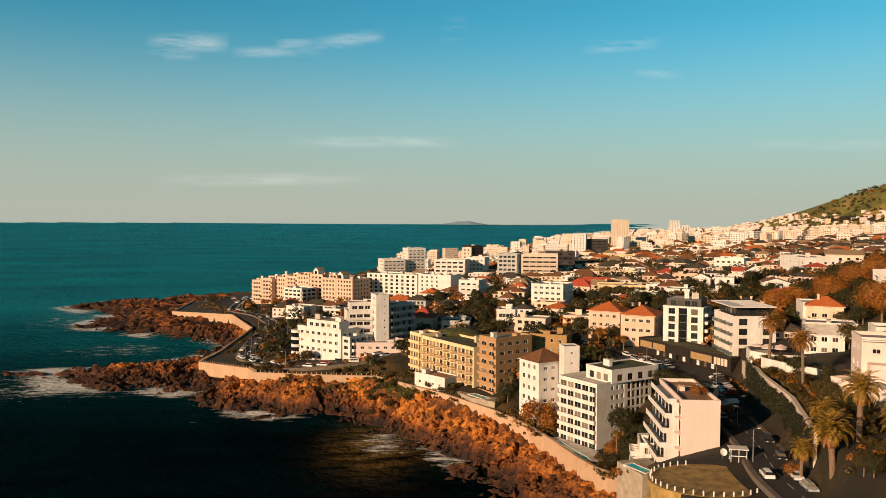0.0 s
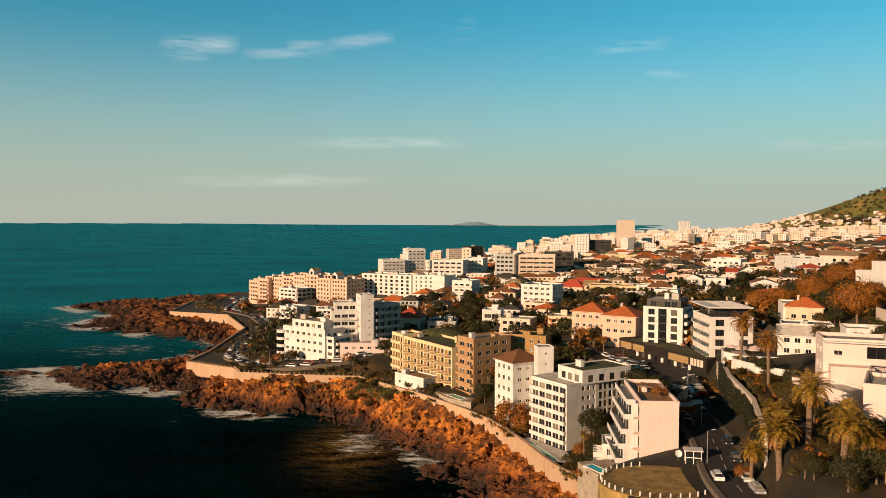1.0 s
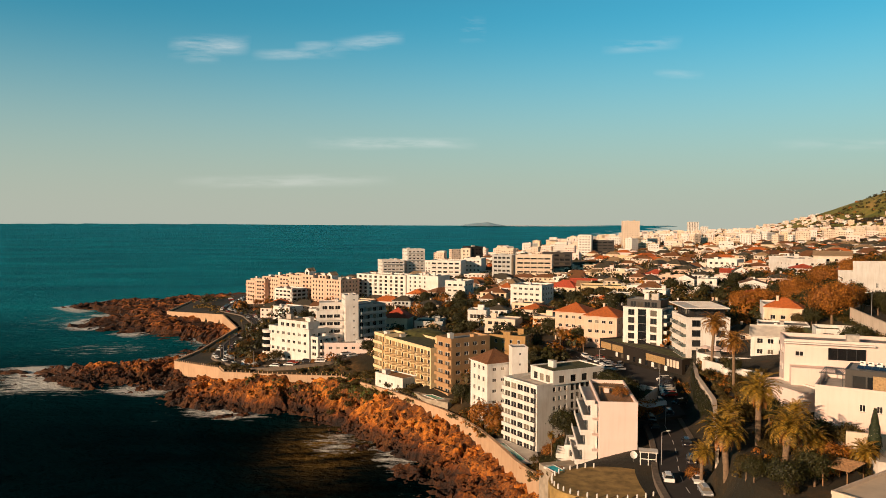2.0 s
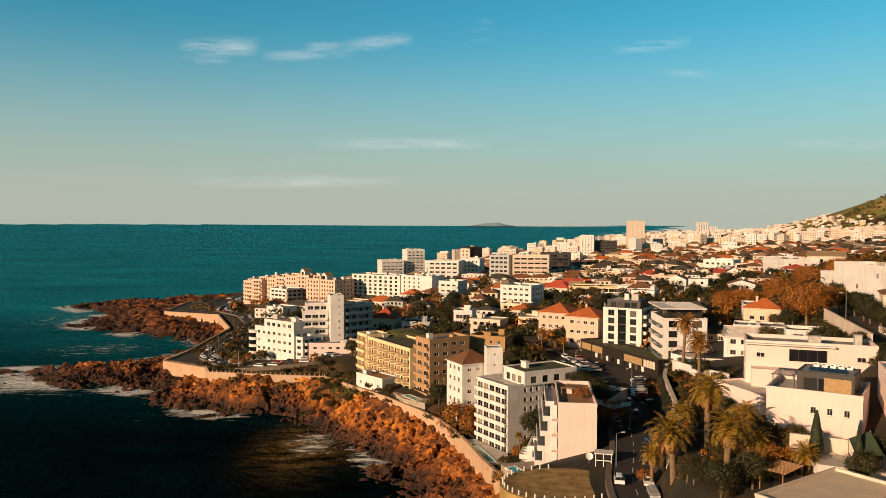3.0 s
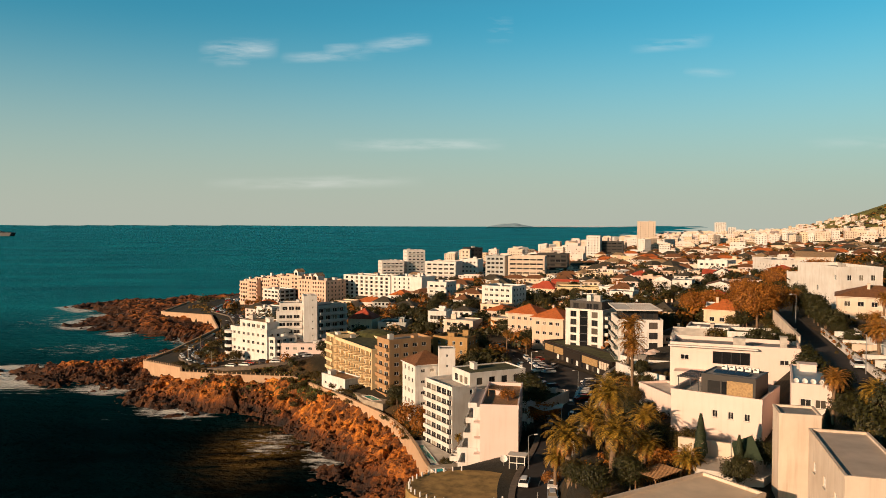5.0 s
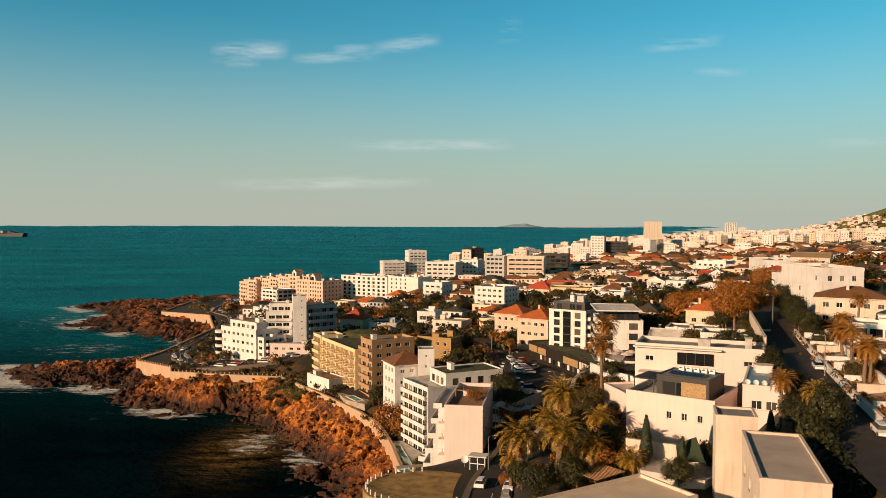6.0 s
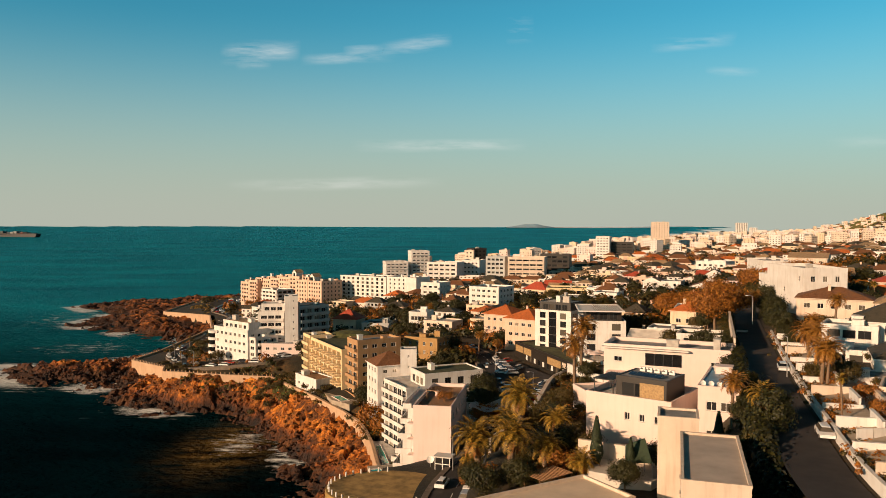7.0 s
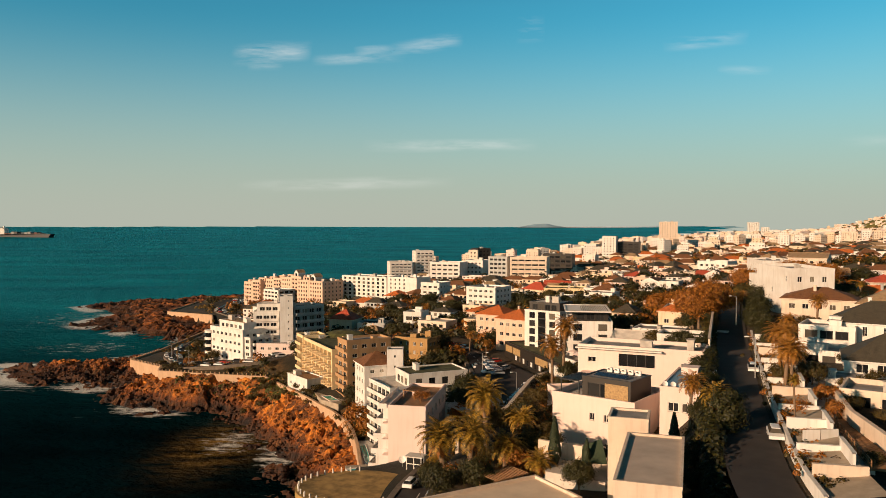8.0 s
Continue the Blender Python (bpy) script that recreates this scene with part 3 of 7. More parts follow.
def window_mesh(w, h, black=False, bars=1):
    key = (round(w, 2), round(h, 2), black, bars)
    if key not in windows_made:
        fr, pane = MB(), MB()
        t = 0.07
        fr.box(0, 0, 0, w, 0.09, t), fr.box(0, 0, h - t, w, 0.09, h)
        fr.box(0, 0.002, t, t, 0.088, h - t), fr.box(w - t, 0.002, t, w, 0.088, h - t)
        for b in range(bars):
            c = w * (b + 1) / (bars + 1)
            fr.box(c - 0.03, 0.01, t, c + 0.03, 0.08, h - t)
        pane.face([(t, 0.05, t), (w - t, 0.05, t), (w - t, 0.05, h - t), (t, 0.05, h - t)])
        windows_made[key] = (fr.mesh("window", [BLACK_FRAME if black else FRAME]), pane.mesh("pane", [GLASS]))
    return windows_made[key]


def balcony_mesh(w, deep, style):
    key = (round(w, 2), round(deep, 2), style)
    if key not in balconies_made:
        b = MB()
        if style == "arc":
            n = 10
            arc = [(w * k / n, -deep * math.sin(math.pi * k / n) ** 0.7) for k in range(n + 1)]
            for lo, hi, mi in ((-0.2, 0.04, 0), (0.92, 1.0, 0)):
                b.face([(x, y, hi) for x, y in arc], mi), b.face([(x, y, lo) for x, y in arc][::-1], mi)
                for (x0, y0), (x1, y1) in zip(arc, arc[1:]):
                    b.face([(x0, y0, lo), (x1, y1, lo), (x1, y1, hi), (x0, y0, hi)], mi)
            for x, y in arc[1:-1]:
                b.box(x - 0.04, y + 0.02, 0.04, x + 0.04, y + 0.1, 0.92)
            balconies_made[key] = b
            return b
        b.box(0, -deep, -0.18, w, 0.0, 0.0)
        if style == "solid":
            b.box(0, -deep, 0, w, -deep + 0.12, 0.95)
            b.box(0, -deep + 0.12, 0, 0.12, 0, 0.95), b.box(w - 0.12, -deep + 0.12, 0, w, 0, 0.95)
        else:
            b.box(0.02, -deep + 0.03, 0.06, w - 0.02, -deep + 0.06, 0.98, 1)
            b.box(0, -deep, 0.98, w, -deep + 0.08, 1.06, 2)
            b.box(0.02, -deep + 0.08, 0.06, 0.05, 0, 0.98, 1), b.box(w - 0.05, -deep + 0.08, 0.06, w - 0.02, 0, 0.98, 1)
        balconies_made[key] = b
    return balconies_made[key]


def face_spec(cols, ww=1.5, wh=1.35, sill=0.9, kind="w", margin=1.0, bars=1, deep=1.3, rail="solid", skip=(), gap=0.0, ledge=0.0, gallery=0.0):
    return dict(ledge=ledge, gallery=gallery, cols=cols, ww=ww, wh=wh, sill=sill, kind=kind, margin=margin, bars=bars, deep=deep, rail=rail, skip=skip, gap=gap)


def building(name, label, a, b, depth, z0, z1, floors, wall=WHITE, front=None, left=None, right=None, back=None, roof="flat", lod=1,
             roof_mat=ROOFING, category="building", parapet=0.8, black=False, rise=2.4, over=0.5, clutter=2, group="", ground_gap=0.0, sink=5.0, seed=None):
    """A block on the ground line from corner a to corner b, reaching back by depth, with openings cut into its walls."""
    rng = random.Random(seed if seed is not None else int(abs(a[0] * 31 + a[1] * 17)))
    take(a, b, depth)
    u = Vector((b[0] - a[0], b[1] - a[1], 0))
    w = u.length
    ang = math.atan2(u.y, u.x)
    root = thing(name, label, category, Matrix.Translation((a[0], a[1], z0)) @ Matrix.Rotation(ang, 4, "Z"), group)
    h = z1 - z0 - (parapet if roof == "flat" else 0)
    fh = (h - ground_gap) / floors
    walls = MB()
    mats = [wall, FAR_GLASS]
    sides = (((0, 0), (1, 0), w, 0, front), ((w, 0), (0, 1), depth, 90, right), ((w, depth), (-1, 0), w, 180, back), ((0, depth), (0, -1), depth, 270, left))
    for (ox, oy), (dx, dy), length, turn, spec in sides:
        nx, ny = dy, -dx

        def at(s, z, inn=0.0):
            return (ox + dx * s - nx * inn, oy + dy * s - ny * inn, z)

        walls.face([at(0, -sink), at(length, -sink), at(length, 0), at(0, 0)])
        if not spec or not spec["cols"]:
            walls.face([at(0, 0), at(length, 0), at(length, h), at(0, h)])
            continue
        n = spec["cols"]
        bay = (length - 2 * spec["margin"] + spec["gap"]) / n
        ww = min(spec["ww"], bay - 0.12) if spec["kind"] == "w" else bay - spec["gap"] - 0.25
        holes = [spec["margin"] + bay * (k + 0.5) - spec["gap"] / 2 - ww / 2 for k in range(n)]
        recess = 0.18 if spec["kind"] == "w" else 1.3
        wh = min(spec["wh"], fh - 0.3) if spec["kind"] == "w" else fh - 0.55
        if ground_gap:
            walls.face([at(0, 0), at(length, 0), at(length, ground_gap), at(0, ground_gap)])
        for f in range(floors):
            zb = ground_gap + f * fh
            zs = zb + (min(spec["sill"], fh - wh - 0.2) if spec["kind"] == "w" else 0.12)
            zt = zs + wh
            walls.face([at(0, zb), at(length, zb), at(length, zs), at(0, zs)])
            walls.face([at(0, zt), at(length, zt), at(length, zb + fh), at(0, zb + fh)])
            if spec["ledge"]:
                lm = MB()
                lm.box(0, -spec["ledge"], -0.12, length, 0, 0.1)
                part("ledge", lm, wall, root, m=Matrix.Translation(at(0, zb + 0.12)) @ Matrix.Rotation(radians(turn), 4, "Z"))
            if spec["gallery"]:
                gm, gd = MB(), spec["gallery"]
                gm.box(0.2, -gd, -0.1, length - 0.2, 0, 0.1)
                gm.box(0.2, -gd, 0.1, length - 0.2, -gd + 0.14, 1.0)
                gm.box(0.2, -gd + 0.14, 0.1, 0.34, 0, 1.0), gm.box(length - 0.34, -gd + 0.14, 0.1, length - 0.2, 0, 1.0)
                part("balcony", gm, wall, root, m=Matrix.Translation(at(0, zb + 0.02)) @ Matrix.Rotation(radians(turn), 4, "Z"))
            s = 0.0
            for k, s0 in enumerate(holes):
                if (k, f) in spec["skip"] or (k, -1) in spec["skip"]:
                    continue
                walls.face([at(s, zs), at(s0, zs), at(s0, zt), at(s, zt)])
                s1 = s0 + ww
                for q in ((s0, zs, s1, zs), (s1, zs, s1, zt), (s1, zt, s0, zt), (s0, zt, s0, zs)):
                    walls.face([at(q[0], q[1]), at(q[0], q[1], recess), at(q[2], q[3], recess), at(q[2], q[3])])
                if spec["kind"] == "b":
                    walls.face([at(s0, zs, recess), at(s1, zs, recess), at(s1, zt, recess), at(s0, zt, recess)])
                    g0, g1, gt = s0 + ww * 0.12, s0 + ww * 0.88, zs + wh * 0.88
                    if lod == 2:
                        walls.face([at(g0, zs, recess - 0.04), at(g1, zs, recess - 0.04), at(g1, gt, recess - 0.04), at(g0, gt, recess - 0.04)], 1)
                    else:
                        fr, pane = window_mesh(g1 - g0, gt - zs, black, spec["bars"])
                        win = part("window", fr, None, root, m=Matrix.Translation(at(g0, zs, recess - 0.1)) @ Matrix.Rotation(radians(turn), 4, "Z"))
                        part("pane", pane, None, win)
                        bal = balcony_mesh(bay - spec["gap"] - 0.1, spec["deep"], spec["rail"])
                        part("balcony", bal.mesh("balcony", [wall, RAIL_GLASS, STEEL]), None, root,
                             m=Matrix.Translation(at(s0 - 0.07, zb + 0.1)) @ Matrix.Rotation(radians(turn), 4, "Z"))
                elif lod == 2:
                    walls.face([at(s0, zs, recess), at(s1, zs, recess), at(s1, zt, recess), at(s0, zt, recess)], 1)
                else:
                    fr, pane = window_mesh(ww, wh, black, spec["bars"])
                    win = part("window", fr, None, root, m=Matrix.Translation(at(s0, zs, recess - 0.1)) @ Matrix.Rotation(radians(turn), 4, "Z"))
                    part("pane", pane, None, win)
                    if lod == 0 and spec["kind"] == "w":
                        part("sill", sill_mesh(ww), None, win)
                s = s1
            walls.face([at(s, zs), at(length, zs), at(length, zt), at(s, zt)])
    part("wall", walls, mats, root)
    if roof == "flat":
        top = MB()
        top.box(0.25, 0.25, h - 0.25, w - 0.25, depth - 0.25, h + 0.02)
        deck = part("roof", top, roof_mat, root)
        rim = MB()
        p = parapet
        rim.box(-0.06, -0.06, h, w + 0.06, 0.26, h + p), rim.box(-0.06, depth - 0.26, h, w + 0.06, depth + 0.06, h + p)
        rim.box(-0.06, 0.26, h, 0.26, depth - 0.26, h + p), rim.box(w - 0.26, 0.26, h, w + 0.06, depth - 0.26, h + p)
        part("parapet", rim, wall, root)
        for c in range(clutter):
            bw, bd, bh = rng.uniform(1.0, 3.2), rng.uniform(1.0, 2.6), rng.uniform(0.8, 2.3)
            if w < bw + 1.5 or depth < bd + 1.5:
                continue
            x, y = rng.uniform(0.7, w - bw - 0.7), rng.uniform(0.7, depth - bd - 0.7)
            box = MB()
            box.box(x, y, h + 0.02, x + bw, y + bd, h + bh)
            box.box(x - 0.12, y - 0.12, h + bh, x + bw + 0.12, y + bd + 0.12, h + bh + 0.15)
            part("roof_box", box, rng.choice([wall, CONCRETE, WHITE]), deck)
    else:
        r = MB()
        o, zb, zt = over, h, h + rise
        if roof == "hip":
            k = min(w, depth) / 2
            if w >= depth:
                r0, r1 = (k, depth / 2, zt), (w - k, depth / 2, zt)
            else:
                r0, r1 = (w / 2, k, zt), (w / 2, depth - k, zt)
        else:
            r0, r1 = ((-o, depth / 2, zt), (w + o, depth / 2, zt)) if w >= depth else ((w / 2, -o, zt), (w / 2, depth + o, zt))
        c = [(-o, -o, zb), (w + o, -o, zb), (w + o, depth + o, zb), (-o, depth + o, zb)]
        if w >= depth:
            r.face([c[0], c[1], r1, r0]), r.face([c[2], c[3], r0, r1])
            ends = ([c[1], c[2], r1], [c[3], c[0], r0])
        else:
            r.face([c[1], c[2], r1, r0]), r.face([c[3], c[0], r0, r1])
            ends = ([c[0], c[1], r0], [c[2], c[3], r1])
        for e in ends:
            r.face(e, 0 if roof == "hip" else 1)
        r.face(c[::-1], 1)
        for p0, p1 in zip(c, c[1:] + c[:1]):
            lo0, lo1 = (p0[0], p0[1], zb - 0.22), (p1[0], p1[1], zb - 0.22)
            r.face([lo0, lo1, p1, p0], 1)
        cover = part("roof", r, [roof_mat, wall], root)
        ridge = MB()
        ridge.tube([r0, r1], [0.14, 0.14], 6)
        part("ridge", ridge, roof_mat, cover)
        if clutter:
            ch = MB()
            x, y = w * rng.uniform(0.25, 0.7), depth * rng.uniform(0.3, 0.6)
            ch.box(x, y, h, x + 0.7, y + 0.7, zt + 0.6), ch.box(x - 0.08, y - 0.08, zt + 0.6, x + 0.78, y + 0.78, zt + 0.75)
            part("chimney", ch, wall, cover)
    return root


sills_made = {}


def sill_mesh(w):
    if round(w, 2) not in sills_made:
        s = MB()
        s.box(-0.08, -0.2, -0.08, w + 0.08, 0.0, -0.005)
        sills_made[round(w, 2)] = s.mesh("sill", [CONCRETE])
    return sills_made[round(w, 2)]


def leaf_card(mb, c, n, size, rng, mi=0):
    a = n.orthogonal().normalized()
    a = (Matrix.Rotation(rng.uniform(0, 6.28), 3, n) @ a)
    b = n.cross(a)
    s, t = size * rng.uniform(0.7, 1.3), size * rng.uniform(0.4, 0.8)
    mb.face([c - a * s, c - b * t + n * 0.15 * size, c + a * s, c + b * t], mi)


# ---- the blocks along the shore ----
TAN_SCREEN = plain("tan_timber_screen", (0.33, 0.21, 0.09), 0.7, var=0.3, scale=3)
CREAM_DECK = plain("cream_roof_screed", (0.62, 0.50, 0.37), 0.9, var=0.1, scale=0.4)
PLATE = plain("grey_felt_deck", (0.47, 0.39, 0.32), 0.9, var=0.15, scale=0.3)
FS = face_spec
building("apartment_block", "plain pink-rendered gable end of a sea-front apartment block", (60.4, 151.2), (68.2, 150.2), 22, 21.5, 35.4, 4, PINK,
         left=FS(5, 2.6, 2.0, 0.4, margin=0.6, ledge=1.3), right=FS(5), roof_mat=WOOD, lod=0, clutter=1)
building("hotel", "white seven-storey sea-front hotel with balcony rows", (47.0, 210.6), (54.6, 197.8), 12, 9.6, 28.6, 7, WHITE,
         front=FS(5, 2.45, 2.15, 0.15, margin=0.3, gallery=0.9, bars=1), right=FS(5, 0.9, 1.3, skip=((0, -1), (1, -1), (3, 0))), lod=0, clutter=0, roof_mat=PALE_ROOF)
building("stair_tower", "white stair tower rising over the hotel roof", (50.6, 221.0), (55.4, 221.4), 5, 16, 35.1, 6, WHITE, roof="flat", parapet=0.3, clutter=0, front=FS(1, 0.6, 0.8))
building("apartment_block", "off-white apartment block with a pyramid tile roof", (38.9, 232.5), (43.4, 223.4), 11, 13, 29.6, 5, WHITE,
         front=FS(3, 1.2, 1.4), right=FS(3, 1.4, 1.0), roof="hip", roof_mat=RUST_TILES, rise=3.4, clutter=0)
building("apartment_block", "brown brick apartment block with balconies to the sea", (28.6, 256.0), (33.4, 248.2), 16, 11, 33.4, 7, BROWN,
         front=FS(2, 2.8, 1.5, 0.5, margin=0.3, gallery=1.1), right=FS(4, 1.8, 1.3))
building("apartment_block", "yellow apartment block with curved balcony bays", (9.6, 284.6), (26.6, 255.9), 14, 13, 29.0, 5, YELLOW, front=FS(7, kind="b", margin=0.5, deep=1.7, rail="arc", gap=0.35), roof_mat=MOSS_ROOF, clutter=3)
building("corner_pavilion", "cream corner pavilion of the yellow block with loggias", (5.0, 291.4), (9.2, 284.4), 9, 13, 29.6, 5, YELLOW, front=FS(2, kind="b", margin=0.3, deep=0.9), right=FS(2), roof_mat=MOSS_ROOF, clutter=1)
building("apartment_block", "ochre apartment block with flat roof behind the brick block", (47.6, 264.0), (59.6, 258.2), 10, 17, 32.7, 5, OCHRE, front=FS(4, 1.0, 1.3), right=FS(3, 1.2, 1.2), roof_mat=MOSS_ROOF)
building("apartment_block", "white sea-front apartment block with rounded corner", (-43.4, 327.1), (-23.5, 311.4), 15, 13, 27.4, 4, WHITE, front=FS(7, 1.6, 1.3, skip=((1, 0), (1, 2), (4, 0), (5, 0))), left=FS(4, kind="b", deep=1.0), right=FS(4), clutter=0)
building("apartment_block", "white terraced end of the sea-front block", (-23.2, 312.2), (-19.6, 309.6), 12, 13, 24.6, 4, WHITE, front=FS(1, 2.2, 1.4), right=FS(3, kind="b", deep=1.2), roof_mat=PALE_ROOF, clutter=1)
building("penthouse", "white set-back top storey of the sea-front block", (-39.5, 328.0), (-24.5, 316.0), 10, 26.6, 30.0, 1, WHITE, front=FS(5, 2.0, 1.6, 0.5), left=FS(3, 2.0, 1.6, 0.5), roof_mat=TAN_TILES, parapet=0.4, clutter=3, sink=0)
corner = thing("corner_bay", "rounded white corner bay with stacked balconies", "building", pose(-43.8, 328.6, 11.6))
for k in range(5):
    band = MB()
    band.tube([(0, 0, 3.1 * k - (4 if k == 0 else 0)), (0, 0, 3.1 * k + 1.15)], [2.7, 2.7], 20)
    part("balcony", band, WHITE, corner)
    if k < 4:
        core = MB()
        core.tube([(0, 0, 3.1 * k + 1.15), (0, 0, 3.1 * k + 3.1)], [2.2, 2.2], 20)
        part("window", core, TINTED, corner, "dark curved glazing")
building("apartment_block", "white stepped apartment block beside a lift tower", (-21.6, 320.2), (-10.6, 322.0), 12, 14, 34.4, 6, WHITE, front=FS(3, 2.6, 1.5, gallery=1.1), left=FS(3, 1.8, 1.4), clutter=0, parapet=0.9)
building("penthouse", "white set-back top storey beside the lift tower", (-20.8, 322.6), (-10.6, 324.0), 9, 34.0, 37.6, 1, WHITE, front=FS(3, 2.2, 1.6, 0.5), left=FS(2, 2.0, 1.5), roof_mat=PALE_ROOF, parapet=0.3, clutter=1, sink=0)
building("lift_tower", "tall cream lift tower of an apartment block", (-9.0, 317.0), (-3.6, 318.5), 10, 14, 41.4, 9, WHITE, front=FS(2, 0.6, 0.8, skip=((0, -1),)), left=FS(3, 1.2, 1.0), clutter=1, parapet=0.4)
building("apartment_block", "grey apartment block in shade with deep balconies", (-3.4, 320.0), (7.4, 329.8), 12, 14, 36.8, 7, GREY, front=FS(4, kind="b", margin=0.3), clutter=2)
building("office_building", "low beige building with strip windows", (-17.0, 309.5), (4.0, 309.0), 12, 13, 22.3, 3, PINK, front=FS(6, 1.5, 1.1), left=FS(3))
mod = building("apartment_block", "modern white apartment tower with black glazing", (93.1, 255.3), (104.3, 247.7), 13, 28, 43.6, 5, WHITE, front=FS(3, 2.2, 2.0, 0.4, bars=1, skip=((1, -1),)), right=FS(3, kind="b"), black=True, roof_mat=DARK, parapet=0.5, ground_gap=1.5)
strip = MB()
strip.box(5.3, -0.06, 1.6, 8.1, 0.0, 15.0)
bay = part("glazed_bay", strip, TINTED, mod, "tall dark glazed stair bay")
for k in range(5):
    t = MB()
    t.box(5.2, -0.12, 1.7 + 2.75 * k, 8.2, -0.061, 1.92 + 2.75 * k)
    part("transom", t, BLACK_FRAME, bay)
building("penthouse", "black glazed penthouse on the white apartment tower", (94.8, 256.4), (104.4, 249.8), 9, 43.0, 46.2, 1, DARK, front=FS(4, 2.0, 1.9, 0.5), roof_mat=PALE_ROOF, parapet=0.25, clutter=2, sink=0, black=True)
building("apartment_block", "modern white apartment block with glass balconies", (105.9, 242.4), (104.6, 224.6), 13, 28, 43.6, 5, WHITE, front=FS(5, kind="b", rail="glass", deep=1.0), right=FS(3, 2.6, 2.0, 0.5, skip=((1, -1),)), black=True, roof_mat=DARK, parapet=0.3, clutter=0)
building("penthouse", "dark set-back penthouse under a louvred roof", (107.4, 241.2), (106.2, 226.6), 10.5, 43.3, 46.3, 1, DARK, front=FS(5, 2.0, 1.9, 0.4), right=FS(3, 2.2, 1.9, 0.4), parapet=0.1, clutter=0, sink=0, black=True)
louvre = thing("louvred_roof", "pale flat roof of slats over the penthouse", "roof", Matrix.Translation((105.0, 243.0, 46.35)) @ Matrix.Rotation(math.atan2(-17.8, -1.3), 4, "Z"))
lr = MB()
lr.box(0, 0, 0, 19.5, 0.5, 0.35), lr.box(0, 13, 0, 19.5, 13.5, 0.35), lr.box(0, 0.5, 0, 0.5, 13, 0.35), lr.box(19, 0.5, 0, 19.5, 13, 0.35), lr.box(0.5, 0.5, 0.02, 19, 5.0, 0.2)
part("frame", lr, WHITE, louvre)
for k in range(14):
    sl = MB()
    sl.box(0.5, 5.3 + 0.54 * k, 0.05, 19, 5.52 + 0.54 * k, 0.3)
    part("slat", sl, WHITE, louvre)
shop = building("shop_building", "low dark-clad shop building with planted roof", (86.6, 261.5), (101.5, 219.5), 9, 26.8, 31.6, 1, DARK, right=FS(3, 2, 2.2), roof_mat=MOSS_ROOF, black=True, clutter=0, parapet=0.5)
for k, (u, w, tone_) in enumerate(((1, 6.2, TAN_SCREEN), (8, 6.2, TAN_SCREEN), (16.5, 9.5, DARK), (27, 9.5, TAN_SCREEN), (37.5, 1.1, CREAM), (39.0, 1.1, CREAM), (40.5, 1.1, CREAM), (42.0, 1.1, CREAM))):
    pn = MB()
    pn.box(u, -0.14, 1.7, u + w, 0, 3.9)
    part("panel", pn, tone_, shop, "tan sunscreen panel")
for k in range(9):
    pl = MB()
    pl.box(10 + 3.3 * k, -0.12, 0, 11.2 + 3.3 * k, 0, 1.5)
    part("shop_window", pl, GLASS if k % 2 else FRAME, shop)
building("apartment_block", "peach-cream block with terracotta hip roof", (83.6, 274.0), (94.0, 267.0), 13, 24, 38.2, 4, PEACH, front=FS(4, 1.5, 1.2), left=FS(3), right=FS(3, 1.5, 1.2), roof="hip", roof_mat=TERRACOTTA, rise=3.2, over=0.8)
building("apartment_block", "peach-cream wing with terracotta hip roof", (76.0, 292.0), (86.6, 285.2), 12, 24, 37.6, 4, PEACH, front=FS(4, 1.3, 1.2), left=FS(3, 1.4, 1.2), roof="hip", roof_mat=TERRACOTTA, rise=3.2, over=0.8, clutter=0)
building("house", "cream house with terracotta hip roof", (68.8, 352.0), (80.6, 346.0), 14, 25, 31.5, 2, CREAM, front=FS(4, 1.3, 1.2), left=FS(3), roof="hip", roof_mat=TERRACOTTA)
building("apartment_block", "white six-storey apartment block", (69.2, 385.0), (84.0, 376.0), 16, 26, 40.6, 5, WHITE, front=FS(5, 1.8, 1.2), left=FS(4), right=FS(4))
building("apartment_block", "white apartment block with rows of square windows", (-21.7, 518), (12.4, 497.5), 16, 18, 37, 7, WHITE, front=FS(9, 2.0, 1.6), left=FS(4), lod=2, clutter=4)
building("apartment_block", "white apartment block with blank white gable", (13.2, 496.5), (33.8, 484.6), 16, 18, 37.6, 7, WHITE, front=FS(6, 1.1, 1.3, skip=((5, -1), (4, -1))), lod=2, clutter=3)
building("apartment_block", "white terraced apartment block", (-15, 722), (6, 728), 20, 12, 36, 7, WHITE, front=FS(5, 3.0, 1.5, 0.5, gallery=1.2), left=FS(4), lod=2, clutter=4)
building("apartment_tower", "white apartment tower over the sea", (8.5, 735), (26, 740), 18, 12, 46, 10, WHITE, front=FS(4, 2.6, 1.5, 0.5, gallery=1.2), left=FS(4), lod=2)
building("apartment_tower", "cream face of a tall apartment tower", (60.8, 724), (69.5, 720), 20, 12, 47.5, 10, CREAM, front=FS(2), lod=2)
# right side of the cream tower above, built in the dark cladding
building("apartment_tower", "dark right-hand face of the tall apartment tower", (70, 722), (82, 727), 18, 12, 49, 10, DARK, front=FS(3, 2.2, 1.4), lod=2)
FP = lambda n: FS(n, 1.7, 1.4, 0.8)
